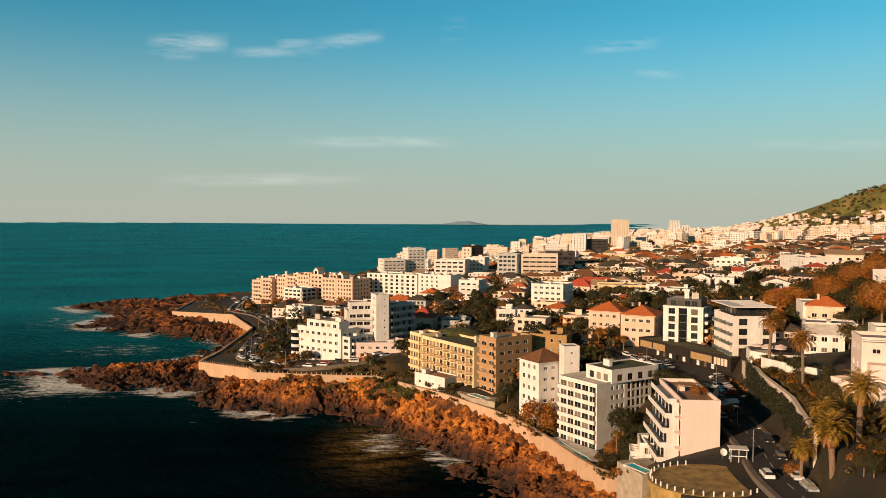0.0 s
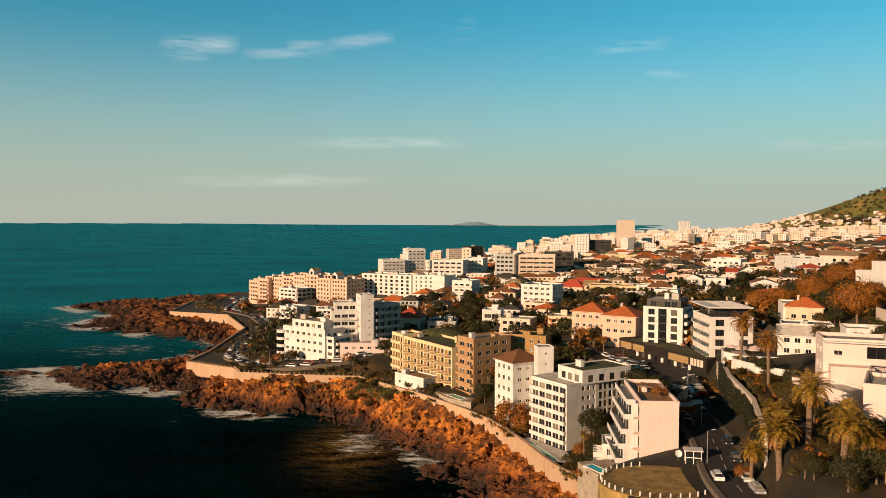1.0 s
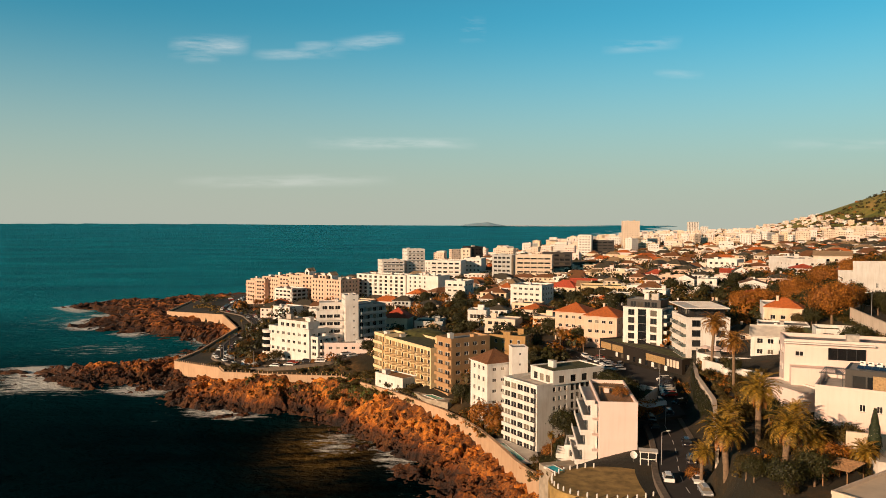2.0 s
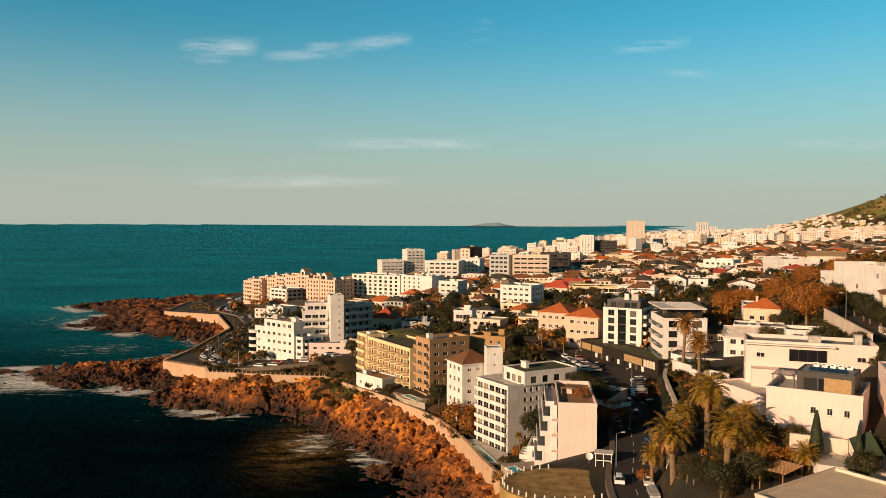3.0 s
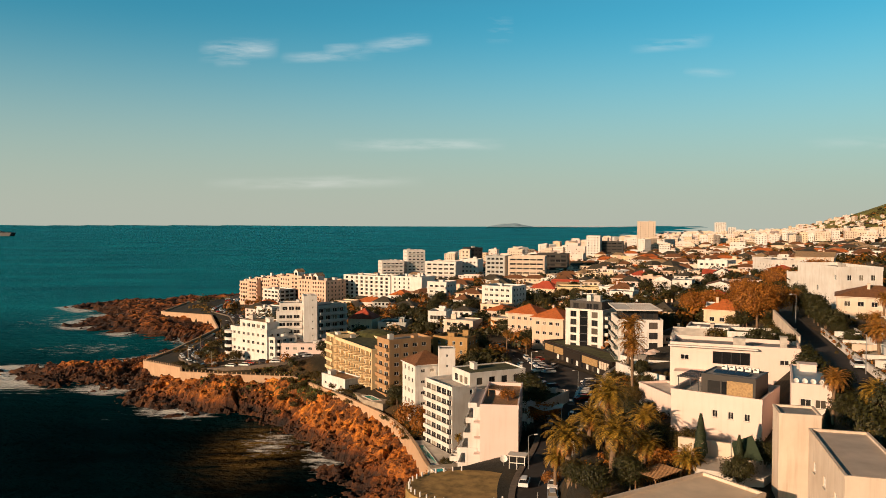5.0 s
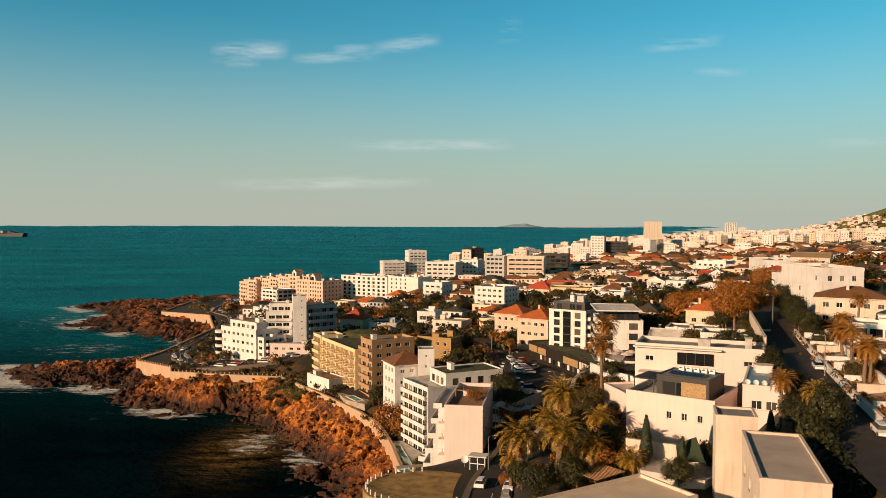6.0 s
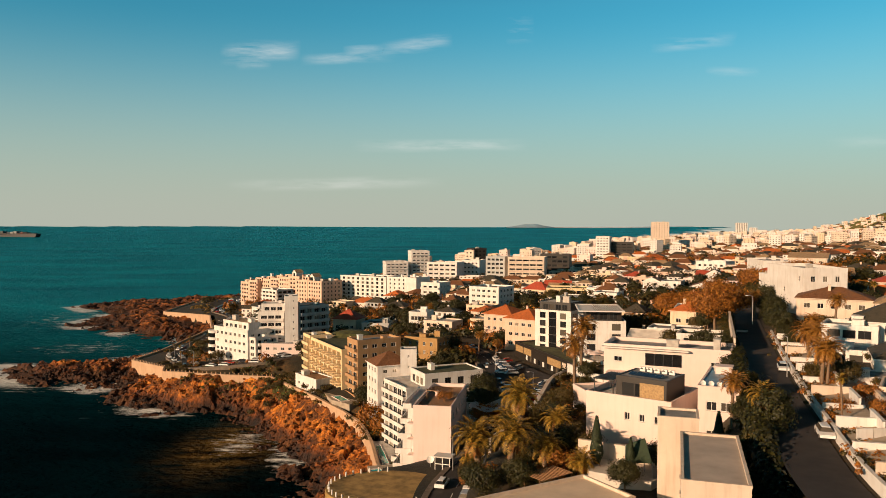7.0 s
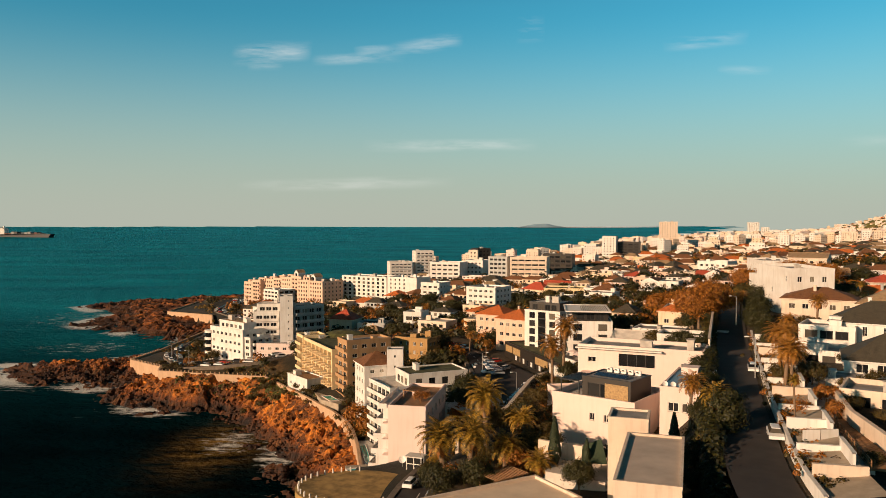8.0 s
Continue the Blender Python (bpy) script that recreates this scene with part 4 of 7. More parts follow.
def gabled_lantern(label, m, w, d, h, wall=PEACH):
    """A roof pavilion with a steep gable, as on the point apartments."""
    root = thing("roof_pavilion", label, "building", m)
    b, r = MB(), MB()
    b.box(0, 0, 0, w, d, h)
    for y in (0.0, d):
        b.face([(0, y, h), (w, y, h), (w / 2, y, h + w * 0.42)])
    r.face([(-0.3, -0.3, h - 0.15), (w / 2, -0.3, h + w * 0.42), (w / 2, d + 0.3, h + w * 0.42), (-0.3, d + 0.3, h - 0.15)])
    r.face([(w / 2, -0.3, h + w * 0.42), (w + 0.3, -0.3, h - 0.15), (w + 0.3, d + 0.3, h - 0.15), (w / 2, d + 0.3, h + w * 0.42)])
    part("wall", b, wall, root), part("roof", r, TAN_TILES, root)
    g = MB()
    g.box(w * 0.28, -0.04, h * 0.2, w * 0.72, 0.0, h * 0.85)
    part("window", g, TINTED, root)


# each bay of the point apartments steps up and forward, its floors marked by balconies
POINT = [((-112, 581), (-104, 575.5), 14, 27.4, 5), ((-103.5, 574), (-95, 568), 16, 29.2, 6), ((-93.5, 572), (-84, 564), 18, 30.6, 6), ((-83.5, 562), (-74.5, 554), 18, 32.0, 7),
         ((-74, 551), (-64, 542), 18, 33.6, 7), ((-63, 537.5), (-53, 528), 18, 35.0, 8), ((-52.5, 514), (-42, 504.5), 16, 34.2, 8)]
for k, (a, b, d, top, fl) in enumerate(POINT):
    building("apartment_block", "peach apartment bay with stacked balconies on the rocky point", a, b, d, 11, top, fl, PEACH, front=FS(3, 2.1, 1.6, 0.5, gallery=1.3) if k % 2 else FS(4, 1.3, 1.4),
             left=FS(4, 1.6, 1.4, gallery=1.0) if k == 0 else FS(3, 1.5, 1.4), lod=2, clutter=4, group="bays of the point apartments", roof_mat=TAN_TILES, parapet=1.0)
building("apartment_block", "peach end bay with rows of small windows", (-41.6, 503.5), (-30.2, 494.5), 18, 12, 34.2, 8, PEACH, front=FS(5, 1.2, 1.3), right=FS(5, 1.2, 1.3), lod=2, clutter=3, roof_mat=TAN_TILES)
for k, ((x, y), (w, d, h)) in enumerate((((-108, 582), (7, 7, 2.4)), ((-98, 575), (8, 8, 2.8)), ((-88, 571), (9, 8, 2.6)), ((-78, 561), (8, 8, 2.8)), ((-69, 551), (9, 9, 2.6)), ((-47, 510), (8, 8, 2.4)))):
    top = POINT[min(k, 6)][3] - 1.0
    building("roof_house", "peach set-back roof storey of the point apartments", (x, y), (x + w * 0.75, y - w * 0.66), d, top, top + h, 1, PEACH, front=FS(2, 2.0, 1.4, 0.4), lod=2, clutter=1, sink=0, parapet=0.4, roof_mat=TAN_TILES, group="roof storeys of the point apartments")
gabled_lantern("peach gabled roof pavilion on the point apartments", pose(-60.5, 538, 34.0, 0, 0, -42), 5.0, 6, 3.4, WHITE)
gabled_lantern("peach gabled roof pavilion above the end bay", pose(-41.0, 507.5, 33.2, 0, 0, -40), 5.0, 6, 3.4, WHITE)
building("apartment_block", "white balconied apartment block with dark window bands", (-80, 527), (-66, 515), 14, 12, 26.4, 5, WHITE, front=FS(4, 3.0, 1.5, 0.6, gallery=0.9), right=FS(3, 3.0, 1.5, gallery=0.9), lod=2, clutter=2)
building("apartment_block", "low white house before the point apartments", (-70, 470), (-58, 462), 12, 12, 20, 2, WHITE, front=FS(3, 2.6), lod=2)
building("apartment_tower", "slab tower of pale concrete", (361, 1258), (388, 1255), 20, 18, 76, 18, CREAM, front=FS(6, 0.9, 1.2), left=FS(3, 0.9, 1.2), lod=2)

building("hotel_wing", "white rear wing of the sea-front hotel", (63.8, 203.2), (73.5, 209.2), 9, 18, 28.6, 4, WHITE, front=FS(5, 1.2, 1.8, 0.5, bars=0), right=FS(2), clutter=1, black=True)
building("penthouse", "white hotel penthouse with planted flat roof", (54.6, 210.0), (59.4, 200.4), 17.5, 28.0, 31.9, 1, WHITE, front=FS(3, 1.8, 1.9, 0.5), right=FS(4, 1.8, 1.9, 0.5), roof_mat=MOSS_ROOF, parapet=0.35, clutter=1, black=True, sink=0)
building("house", "slim white three-storey house with wide windows", (43.5, 326), (51.5, 324), 10, 23, 34.2, 3, WHITE, front=FS(2, 3, 1.8, 0.5), roof="flat")
building("house", "cream house with red hip roof", (5.0, 352.0), (16.5, 349.0), 11, 17, 27.4, 2, WARM, front=FS(4), left=FS(3), roof="hip", roof_mat=RED_TILES, rise=4.2, over=0.8)
building("house", "dark-roofed house between palms", (20, 343), (33, 341), 12, 19, 27, 2, GREY, front=FS(4, 2.5), roof="flat", roof_mat=SLATE)
vault = thing("curved_roof", "dark curved roof of a hall behind the yellow block", "roof", pose(12.5, 289.5, 24.0, 0, 0, -12))
vm, vw = MB(), MB()
ring = [(10.5 + 10.5 * math.cos(a), 6.0 + 7.0 * math.sin(a)) for a in np.linspace(0, 2 * math.pi, 33)[:-1]]
for (x0, y0), (x1, y1) in zip(ring, ring[1:] + ring[:1]):
    vw.face([(x0, y0, -8), (x1, y1, -8), (x1, y1, 4.2), (x0, y0, 4.2)])
    for lo, hi, za, zb in ((1.0, 0.7, 4.2, 5.6), (0.7, 0.35, 5.6, 6.4), (0.35, 0.02, 6.4, 6.7)):
        q = lambda x, y, f: (10.5 + (x - 10.5) * f, 6.0 + (y - 6.0) * f)
        vm.face([(*q(x0, y0, lo), za), (*q(x1, y1, lo), za), (*q(x1, y1, hi), zb), (*q(x0, y0, hi), zb)])
part("shell", vm, MOSS_ROOF, vault), part("wall", vw, CREAM, vault)
school = building("school", "long cream school block with peach piers and square windows", (222, 774), (288, 763), 14, 24, 38.5, 3, YELLOW, front=FS(20, 1.5, 1.5, 1.0), roof="flat", lod=2, clutter=4)
for u in (0.2, 21.5, 44.0, 63.5):
    pier = MB()
    pier.box(u, -0.9, -4, u + 3.0, -0.07, 16.0)
    part("pier", pier, PEACH, school, "peach rendered stair pier")
building("hall", "low hall with bright orange tile roof", (192, 638), (222, 620), 14, 24, 33.2, 1, WARM, front=FS(7), roof="hip", roof_mat=TERRACOTTA, lod=2, rise=4.5)
building("house", "house with a bright red tile roof among trees", (100, 444), (113, 436), 11, 27, 34.2, 2, WARM, front=FS(4), roof="hip", roof_mat=RED_TILES, lod=2, rise=4, clutter=0)
building("house", "white house with a long red tile roof", (113, 452), (128, 447), 10, 27, 35.0, 2, WHITE, front=FS(4), roof="gable", roof_mat=RED_TILES, lod=2, rise=3.4, clutter=0)
building("apartment_block", "white four-storey apartment block inland", (219.8, 511.7), (235.5, 499.0), 16, 29, 48, 5, WHITE, front=FS(5, 1.8, 1.3), right=FS(4, 1.8, 1.3), left=FS(4), lod=2)
building("apartment_block", "wide pale apartment block on the slope", (225, 430), (221.5, 396), 18, 38, 53.6, 4, WHITE, front=FS(6, 1.1, 1.0, skip=((0, -1), (1, -1), (2, 0), (3, 1))), right=FS(4, 1.3, 1.1, skip=((1, -1),)), lod=2, clutter=3)
building("apartment_block", "pale gabled wing of the slope apartments", (236, 401), (252, 392), 16, 40, 55, 4, CREAM, front=FS(4, 1.5, 1.2), right=FS(3, 1.5, 1.2), roof="gable", roof_mat=TAN_TILES, lod=2)
building("construction_shell", "yellow scaffolded concrete shell with green roof", (110, 402), (141, 397), 16, 29, 38.5, 3, YELLOW, front=FS(10, 2.4, 1.9, 0.4), roof_mat=MOSS_ROOF, lod=2)
building("house", "ochre house with brown tile roof among palms", (56, 418), (70, 412), 12, 25, 33.4, 3, WARM, front=FS(5), left=FS(3), roof="hip", roof_mat=RUST_TILES, lod=2)
building("apartment_block", "white terraced house in front of the dark tower", (38, 470), (50, 464), 14, 18, 36, 5, WHITE, front=FS(3, 2.4, 1.5, 0.5, gallery=1.2), right=FS(3, 1.2, 1.2), lod=2, clutter=2)
building("apartment_block", "grey balconied apartment block", (80, 606), (95, 600), 16, 18, 46.5, 8, GREY, front=FS(4, 2.6, 1.6), lod=2)
building("apartment_block", "cream terraced apartment block", (97, 590), (125, 584), 18, 18, 46.8, 8, CREAM, front=FS(5, 4.6, 1.6, 0.6, gallery=1.2), lod=2)
building("apartment_block", "dark apartment block with pale balconies", (126, 640), (150, 634), 18, 18, 47, 8, DARK, front=FS(5, 3.8, 1.8, gallery=1.5), lod=2)
building("apartment_block", "white stepped apartment block by the sea", (30, 642), (56, 634), 20, 14, 40, 7, WHITE, front=FS(5, 3.6, 1.5, gallery=1.2), left=FS(4), lod=2)
building("apartment_block", "white apartment block with roof pavilion", (60, 660), (75, 655), 18, 14, 41, 7, WHITE, front=FS(4), left=FS(4), lod=2)
building("apartment_tower", "white apartment tower near the far shore", (222, 956), (238, 950), 14, 16, 57, 12, WHITE, front=FS(4, 1.6, 1.4), lod=2)
building("apartment_block", "dark banded block beside the white tower", (240, 962), (268, 954), 16, 16, 50, 9, DARK, front=FS(4, 5.5, 1.6, 0.5, gallery=1.4), lod=2)
building("apartment_tower", "tall pale apartment tower far up the coast", (988, 2715), (1024, 2708), 26, 20, 77, 16, WHITE, front=FS(6, 3.0, 1.6), lod=2)
building("apartment_tower", "lower pale apartment tower far up the coast", (1026, 2690), (1050, 2684), 24, 20, 60, 12, WHITE, front=FS(4, 3.0, 1.6), lod=2)

# ---- houses on the slope ----
building("house", "white rendered house with roof terrace and solar panels", (91.8, 125.0), (103.8, 116.8), 13, 36, 44.6, 2, PINK, front=FS(5, 0.9, 1.2, skip=((0, -1), (1, 0), (2, 0), (3, 0), (1, 1), (4, 0))), left=FS(3), lod=0, roof_mat=PALE_ROOF, parapet=0.9, clutter=0)
lounge_house = building("roof_lounge", "dark glazed roof lounge of the terrace house", (96.6, 124.2), (103.6, 119.0), 7.5, 43.9, 47.4, 1, DARK, front=FS(3, 2.4, 2.2, 0.3, bars=0), left=FS(2, 2.4, 2.2, 0.3), roof_mat=ROOFING, lod=0, parapet=0.15, clutter=0, sink=0, black=True)
building("house", "cream flat-roofed house with grey roof deck", (93.1, 70.8), (99.2, 69.2), 17.6, 38, 48, 2, CREAM, roof_mat=PLATE, left=FS(3, 1.2, 1.2), lod=0, parapet=0.3, clutter=0)
building("stair_block", "tall cream stair block at the head of the flat roof", (95.9, 92.2), (100.6, 91.0), 5.0, 37, 48.7, 3, CREAM, lod=0, parapet=0.3, clutter=0)
building("house", "pale house with blue-grey sheet roof", (107.0, 113.8), (112.6, 111.4), 17, 39, 48, 2, PINK, front=FS(2), roof_mat=BLUE_ROOF, lod=0, parapet=0.2)
long_house = building("house", "long white modern house with a wide dark window", (99.0, 151.0), (121.5, 142.5), 10, 37, 48.5, 3, PINK, front=FS(6, 1.6, 1.0, skip=((0, 0), (1, 0), (2, 0), (3, 0), (4, 0), (5, 0), (1, 1), (2, 1), (3, 1), (4, 1), (1, 2), (2, 2), (3, 2), (4, 2))), left=FS(2), lod=0)
building("house", "large white villa with a blank sunlit wall", (164.8, 240.2), (164.4, 213.0), 12, 44, 60.2, 4, WHITE, front=FS(7, 1.3, 1.5, skip=((0, -1), (1, -1), (2, -1), (3, 0), (3, 1), (3, 3), (4, -1), (5, -1), (6, 0), (6, 1), (6, 2))), right=FS(3, 1.2, 1.6), lod=1, parapet=1.0, clutter=1)
building("house", "lower white wing of the large villa", (166.5, 252.0), (166.0, 241.0), 11, 44, 56.5, 3, WHITE, front=FS(3, 1.2, 1.3, skip=((1, -1),)), lod=1, roof_mat=PALE_ROOF)


building("house", "cream villa with a flat cream roof and terrace wall", (77.5, 77.0), (92.0, 86.5), 9, 34, 40.6, 2, CREAM, front=FS(4), roof_mat=CREAM_DECK, lod=0, parapet=0.4, clutter=0)
building("garage", "low pale garage with flat roof terrace", (93.0, 152.0), (96.5, 138.0), 6.5, 33, 40.0, 1, PINK, front=FS(3, 2.2, 1.8), roof_mat=PALE_ROOF, lod=0, parapet=0.4, clutter=0)
building("house", "white low house with garden roof", (113.5, 200), (122.5, 195.5), 8, 36, 41.8, 2, WHITE, front=FS(3, 1.5), roof="gable", roof_mat=PALE_ROOF, lod=1)
building("house", "white terraced house with covered veranda", (121, 180), (136, 174), 9, 41, 46.5, 2, WHITE, front=FS(4, 2.4), roof_mat=MOSS_ROOF, lod=1)
building("house", "orange-tiled bungalow beside rust-leaved trees", (133.5, 235.5), (143.0, 230.0), 9, 41, 45.6, 1, WARM, front=FS(3), roof="hip", roof_mat=TERRACOTTA, lod=1, rise=2.8)
building("house", "cream house with wide terracotta roof", (158, 202), (174, 194), 14, 46, 53, 2, CREAM, front=FS(5), left=FS(3), roof="hip", roof_mat=RUST_TILES, lod=1, rise=2.6)
building("house", "cream house with grey-brown hip roof", (166, 178), (186, 166), 14, 47, 54, 2, CREAM, front=FS(5), left=FS(3), roof="hip", roof_mat=TAN_TILES, lod=1, rise=4)
building("house", "white house with black hip roof", (152, 160), (170, 150), 14, 46, 52.2, 2, WHITE, front=FS(5, 0.9, 2.0, 0.4), left=FS(3), roof="hip", roof_mat=SLATE, lod=0, rise=4)
building("house", "white modern house with timber-clad bay", (146.0, 160.5), (155.0, 155.0), 10, 45, 51.6, 2, WHITE, front=FS(3, 2.4, 1.7), left=FS(3), lod=0, black=True)
building("house", "white house with dark pitched roof by the street", (140, 126.5), (153, 121), 12, 44, 50, 2, WHITE, front=FS(4, 1.8, 1.6), left=FS(3), roof="hip", roof_mat=SLATE, lod=0, rise=4)
building("garage", "white garage with flush panel doors", (132.5, 121.5), (139.8, 118.5), 7, 44, 48.2, 1, WHITE, left=FS(2, 1.6, 1.0), lod=0, parapet=0.2, clutter=1)
building("house", "cream terrace house with grey flat roof", (130.6, 107.5), (141.5, 101.0), 9, 43, 49.4, 2, CREAM, front=FS(3, 2.2, 1.8), left=FS(3, 1.6, 1.6), lod=0, black=True, roof_mat=ROOFING)
building("house", "cream low house beside the timber deck", (130.5, 92.0), (142, 84.0), 10, 43, 48.6, 2, CREAM, front=FS(3, 2.2, 1.8), left=FS(3, 1.6, 1.6), lod=0, black=True, roof_mat=ROOFING)
building("house", "white flat-roofed house behind the garden wall", (136.5, 144.5), (145.5, 139.0), 10, 44, 49.2, 2, WHITE, front=FS(3, 2.2, 1.6), left=FS(3), lod=0, black=True, roof_mat=PALE_ROOF)


wide = MB()
wide.box(8.2, -0.05, 7.6, 15.0, 0.0, 10.0)
band = part("wide_window", wide, TINTED, long_house, "wide dark band window")
for k in range(5):
    mu = MB()
    mu.box(8.2 + 1.7 * k - 0.05, -0.1, 7.6, 8.2 + 1.7 * k + 0.05, -0.051, 10.0)
    part("mullion", mu, BLACK_FRAME, band)
eave = MB()
eave.box(-0.3, -1.2, 10.75, 16.5, -0.07, 11.0)
part("canopy", eave, WHITE, long_house)
low = MB()
low.box(1.0, -3.5, 0, 9.0, -0.07, 6.2)
part("front_bay", low, PINK, long_house)
screen = MB()
screen.box(4.2, -0.08, 0.35, 8.3, -0.01, 2.7)
part("timber_screen", screen, TAN_SCREEN, lounge_house, "tan slatted timber screen")
building("terrace_building", "low white building with planted round terrace roof", (68.0, 178.0), (75.5, 173.5), 17, 20, 30.2, 3, WHITE, front=FS(3, 1.6, 1.4), left=FS(5, 1.8, 1.5), roof_mat=MOSS_ROOF, clutter=1)
building("beach_house", "small white house above the rocks", (6.5, 272.0), (16.8, 260.0), 7, 9, 17.6, 2, WHITE, front=FS(4, 1.1, 1.0, skip=((0, 0), (2, 0))), right=FS(2), roof_mat=WOOD, clutter=1, parapet=0.4)


def solar_array(m, n, label):
    root = thing("solar_array", label, "solar panels", m)
    for k in range(n):
        p = MB()
        p.box(k * 1.12, 0, 0.25, k * 1.12 + 1.04, 1.75, 0.30)
        panel = part("panel", p, SOLAR, root, m=Matrix.Rotation(radians(8), 4, "X"))
        for x in (0.1, 0.9):
            leg = MB()
            leg.box(k * 1.12 + x, 1.5, -0.3, k * 1.12 + x + 0.05, 1.55, 0.26)
            part("leg", leg, STEEL, panel)
    return root


def air_conditioner(m):
    root = thing("air_conditioner", "white boxed air-conditioning unit on a flat roof", "air conditioner", m, "roof air conditioners")
    b, g = MB(), MB()
    b.box(0, 0, 0.1, 0.95, 0.4, 0.85, 0, 0.02)
    g.tube([(0.35, -0.01, 0.47), (0.35, 0.01, 0.47)], [0.27, 0.27], 14)
    part("casing", b, FRAME, root), part("fan_grille", g, BLACK_FRAME, root)
    for x in (0.05, 0.8):
        f = MB()
        f.box(x, 0.02, 0, x + 0.1, 0.38, 0.1)
        part("foot", f, RUBBER, root)
    return root


roof_turn = math.degrees(math.atan2(-5.2, 7.0))
lounge = pose(96.6, 124.2, 47.27, 0, 0, roof_turn)
solar_array(lounge @ pose(1.6, 1.0, 0), 5, "row of dark solar panels on the roof lounge")
unit = air_conditioner(lounge @ pose(1.6, 5.6, 0))
for k in range(1, 5):
    copy_thing(unit, lounge @ pose(1.6 + 1.3 * k, 5.6, 0))


def slatted_canopy(m, w, d, h, n, label, name="pergola", material=WOOD):
    root = thing(name, label, "pergola", m)
    for x in (0.1, w - 0.1):
        for y in (0.1, d - 0.1):
            p = MB()
            p.box(x - 0.07, y - 0.07, 0, x + 0.07, y + 0.07, h)
            part("post", p, material, root)
    for y in (0.1, d - 0.1):
        b = MB()
        b.box(-0.2, y - 0.06, h, w + 0.2, y + 0.06, h + 0.18)
        part("beam", b, material, root)
    for k in range(n):
        s = MB()
        x = w * (k + 0.5) / n
        s.box(x - 0.04, -0.2, h + 0.181, x + 0.04, d + 0.2, h + 0.3)
        part("slat", s, material, root)
    return root


slatted_canopy(pose(93.2, 126.0, 43.75, 0, 0, roof_turn), 3.6, 6.0, 2.6, 12, "black slatted pergola on the roof terrace", material=BLACK_FRAME)
slatted_canopy(pose(82.0, 97.5, 35.6, 0, 0, 40), 6.0, 3.4, 2.6, 14, "brown timber pergola in the palm garden")
slatted_canopy(pose(62.5, 160.0, 34.02, 0, 0, -26), 4.5, 4.0, 2.4, 10, "timber pergola on the roof of the pink block")


def parasol(m):
    root = thing("parasol", "open pale pink parasol on a restaurant terrace", "parasol", m, "terrace parasols")
    p, c = MB(), MB()
    p.tube([(0, 0, 0), (0, 0, 2.6)], [0.03, 0.03], 6)
    rim = [(1.7 * math.cos(a), 1.7 * math.sin(a), 2.05) for a in np.linspace(0, 2 * math.pi, 9)[:-1]]
    for a, b in zip(rim, rim[1:] + rim[:1]):
        c.face([a, b, (0, 0, 2.65)])
        c.face([a, b, (b[0], b[1], 1.88), (a[0], a[1], 1.88)])
    part("pole", p, WOOD, root), part("canopy", c, PINK, root)
    return root


first = parasol(pose(105.5, 205.0, 35.0))
for x, y in ((108.5, 203.5), (107.0, 208.0), (110.5, 207.0), (104.5, 209.0)):
    copy_thing(first, pose(x, y, 35.0))


def kiosk(m):
    root = thing("kiosk", "small white-framed glass kiosk at the viewpoint", "kiosk", m)
    b, g, r = MB(), MB(), MB()
    for x in (0, 1.45, 2.9):
        b.box(x, 0, 0, x + 0.12, 0.12, 2.5), b.box(x, 2.0, 0, x + 0.12, 2.12, 2.5)
    b.box(0.12, 0.01, 1.15, 2.9, 0.11, 1.3)
    g.box(0.1, 0.05, 0.1, 2.9, 2.05, 2.45)
    r.box(-0.25, -0.25, 2.5, 3.3, 2.4, 2.68)
    part("frame", b, FRAME, root), part("glazing", g, GLASS, root), part("roof", r, WHITE, root)


kiosk(pose(65.5, 139.0, 26.0, 0, 0, -15))


def dish(m):
    root = thing("satellite_dish", "white satellite dish on a short mast", "satellite dish", m, "satellite dishes")
    d, p = MB(), MB()
    n, rings = 16, 5
    pts = [[(0.55 * k / rings * math.cos(2 * math.pi * i / n), 0.55 * k / rings * math.sin(2 * math.pi * i / n), 0.16 * (k / rings) ** 2) for i in range(n)] for k in range(rings + 1)]
    for k in range(rings):
        for i in range(n):
            j = (i + 1) % n
            d.face([pts[k][i], pts[k][j], pts[k + 1][j], pts[k + 1][i]])
    p.tube([(0, 0, 0), (0, 0, 1.0)], [0.04, 0.04], 6)
    part("mast", p, STEEL, root)
    part("bowl", d, FRAME, root, m=pose(0, -0.1, 1.1, 65, 0, 0))


dish(pose(64.6, 140.5, 26.1) @ Matrix.Scale(1.3, 4))
for k in range(4):
    dish(pose(107.9 + 1.1 * k, 114.4 - 0.45 * k, 47.3) @ Matrix.Scale(0.8, 4))

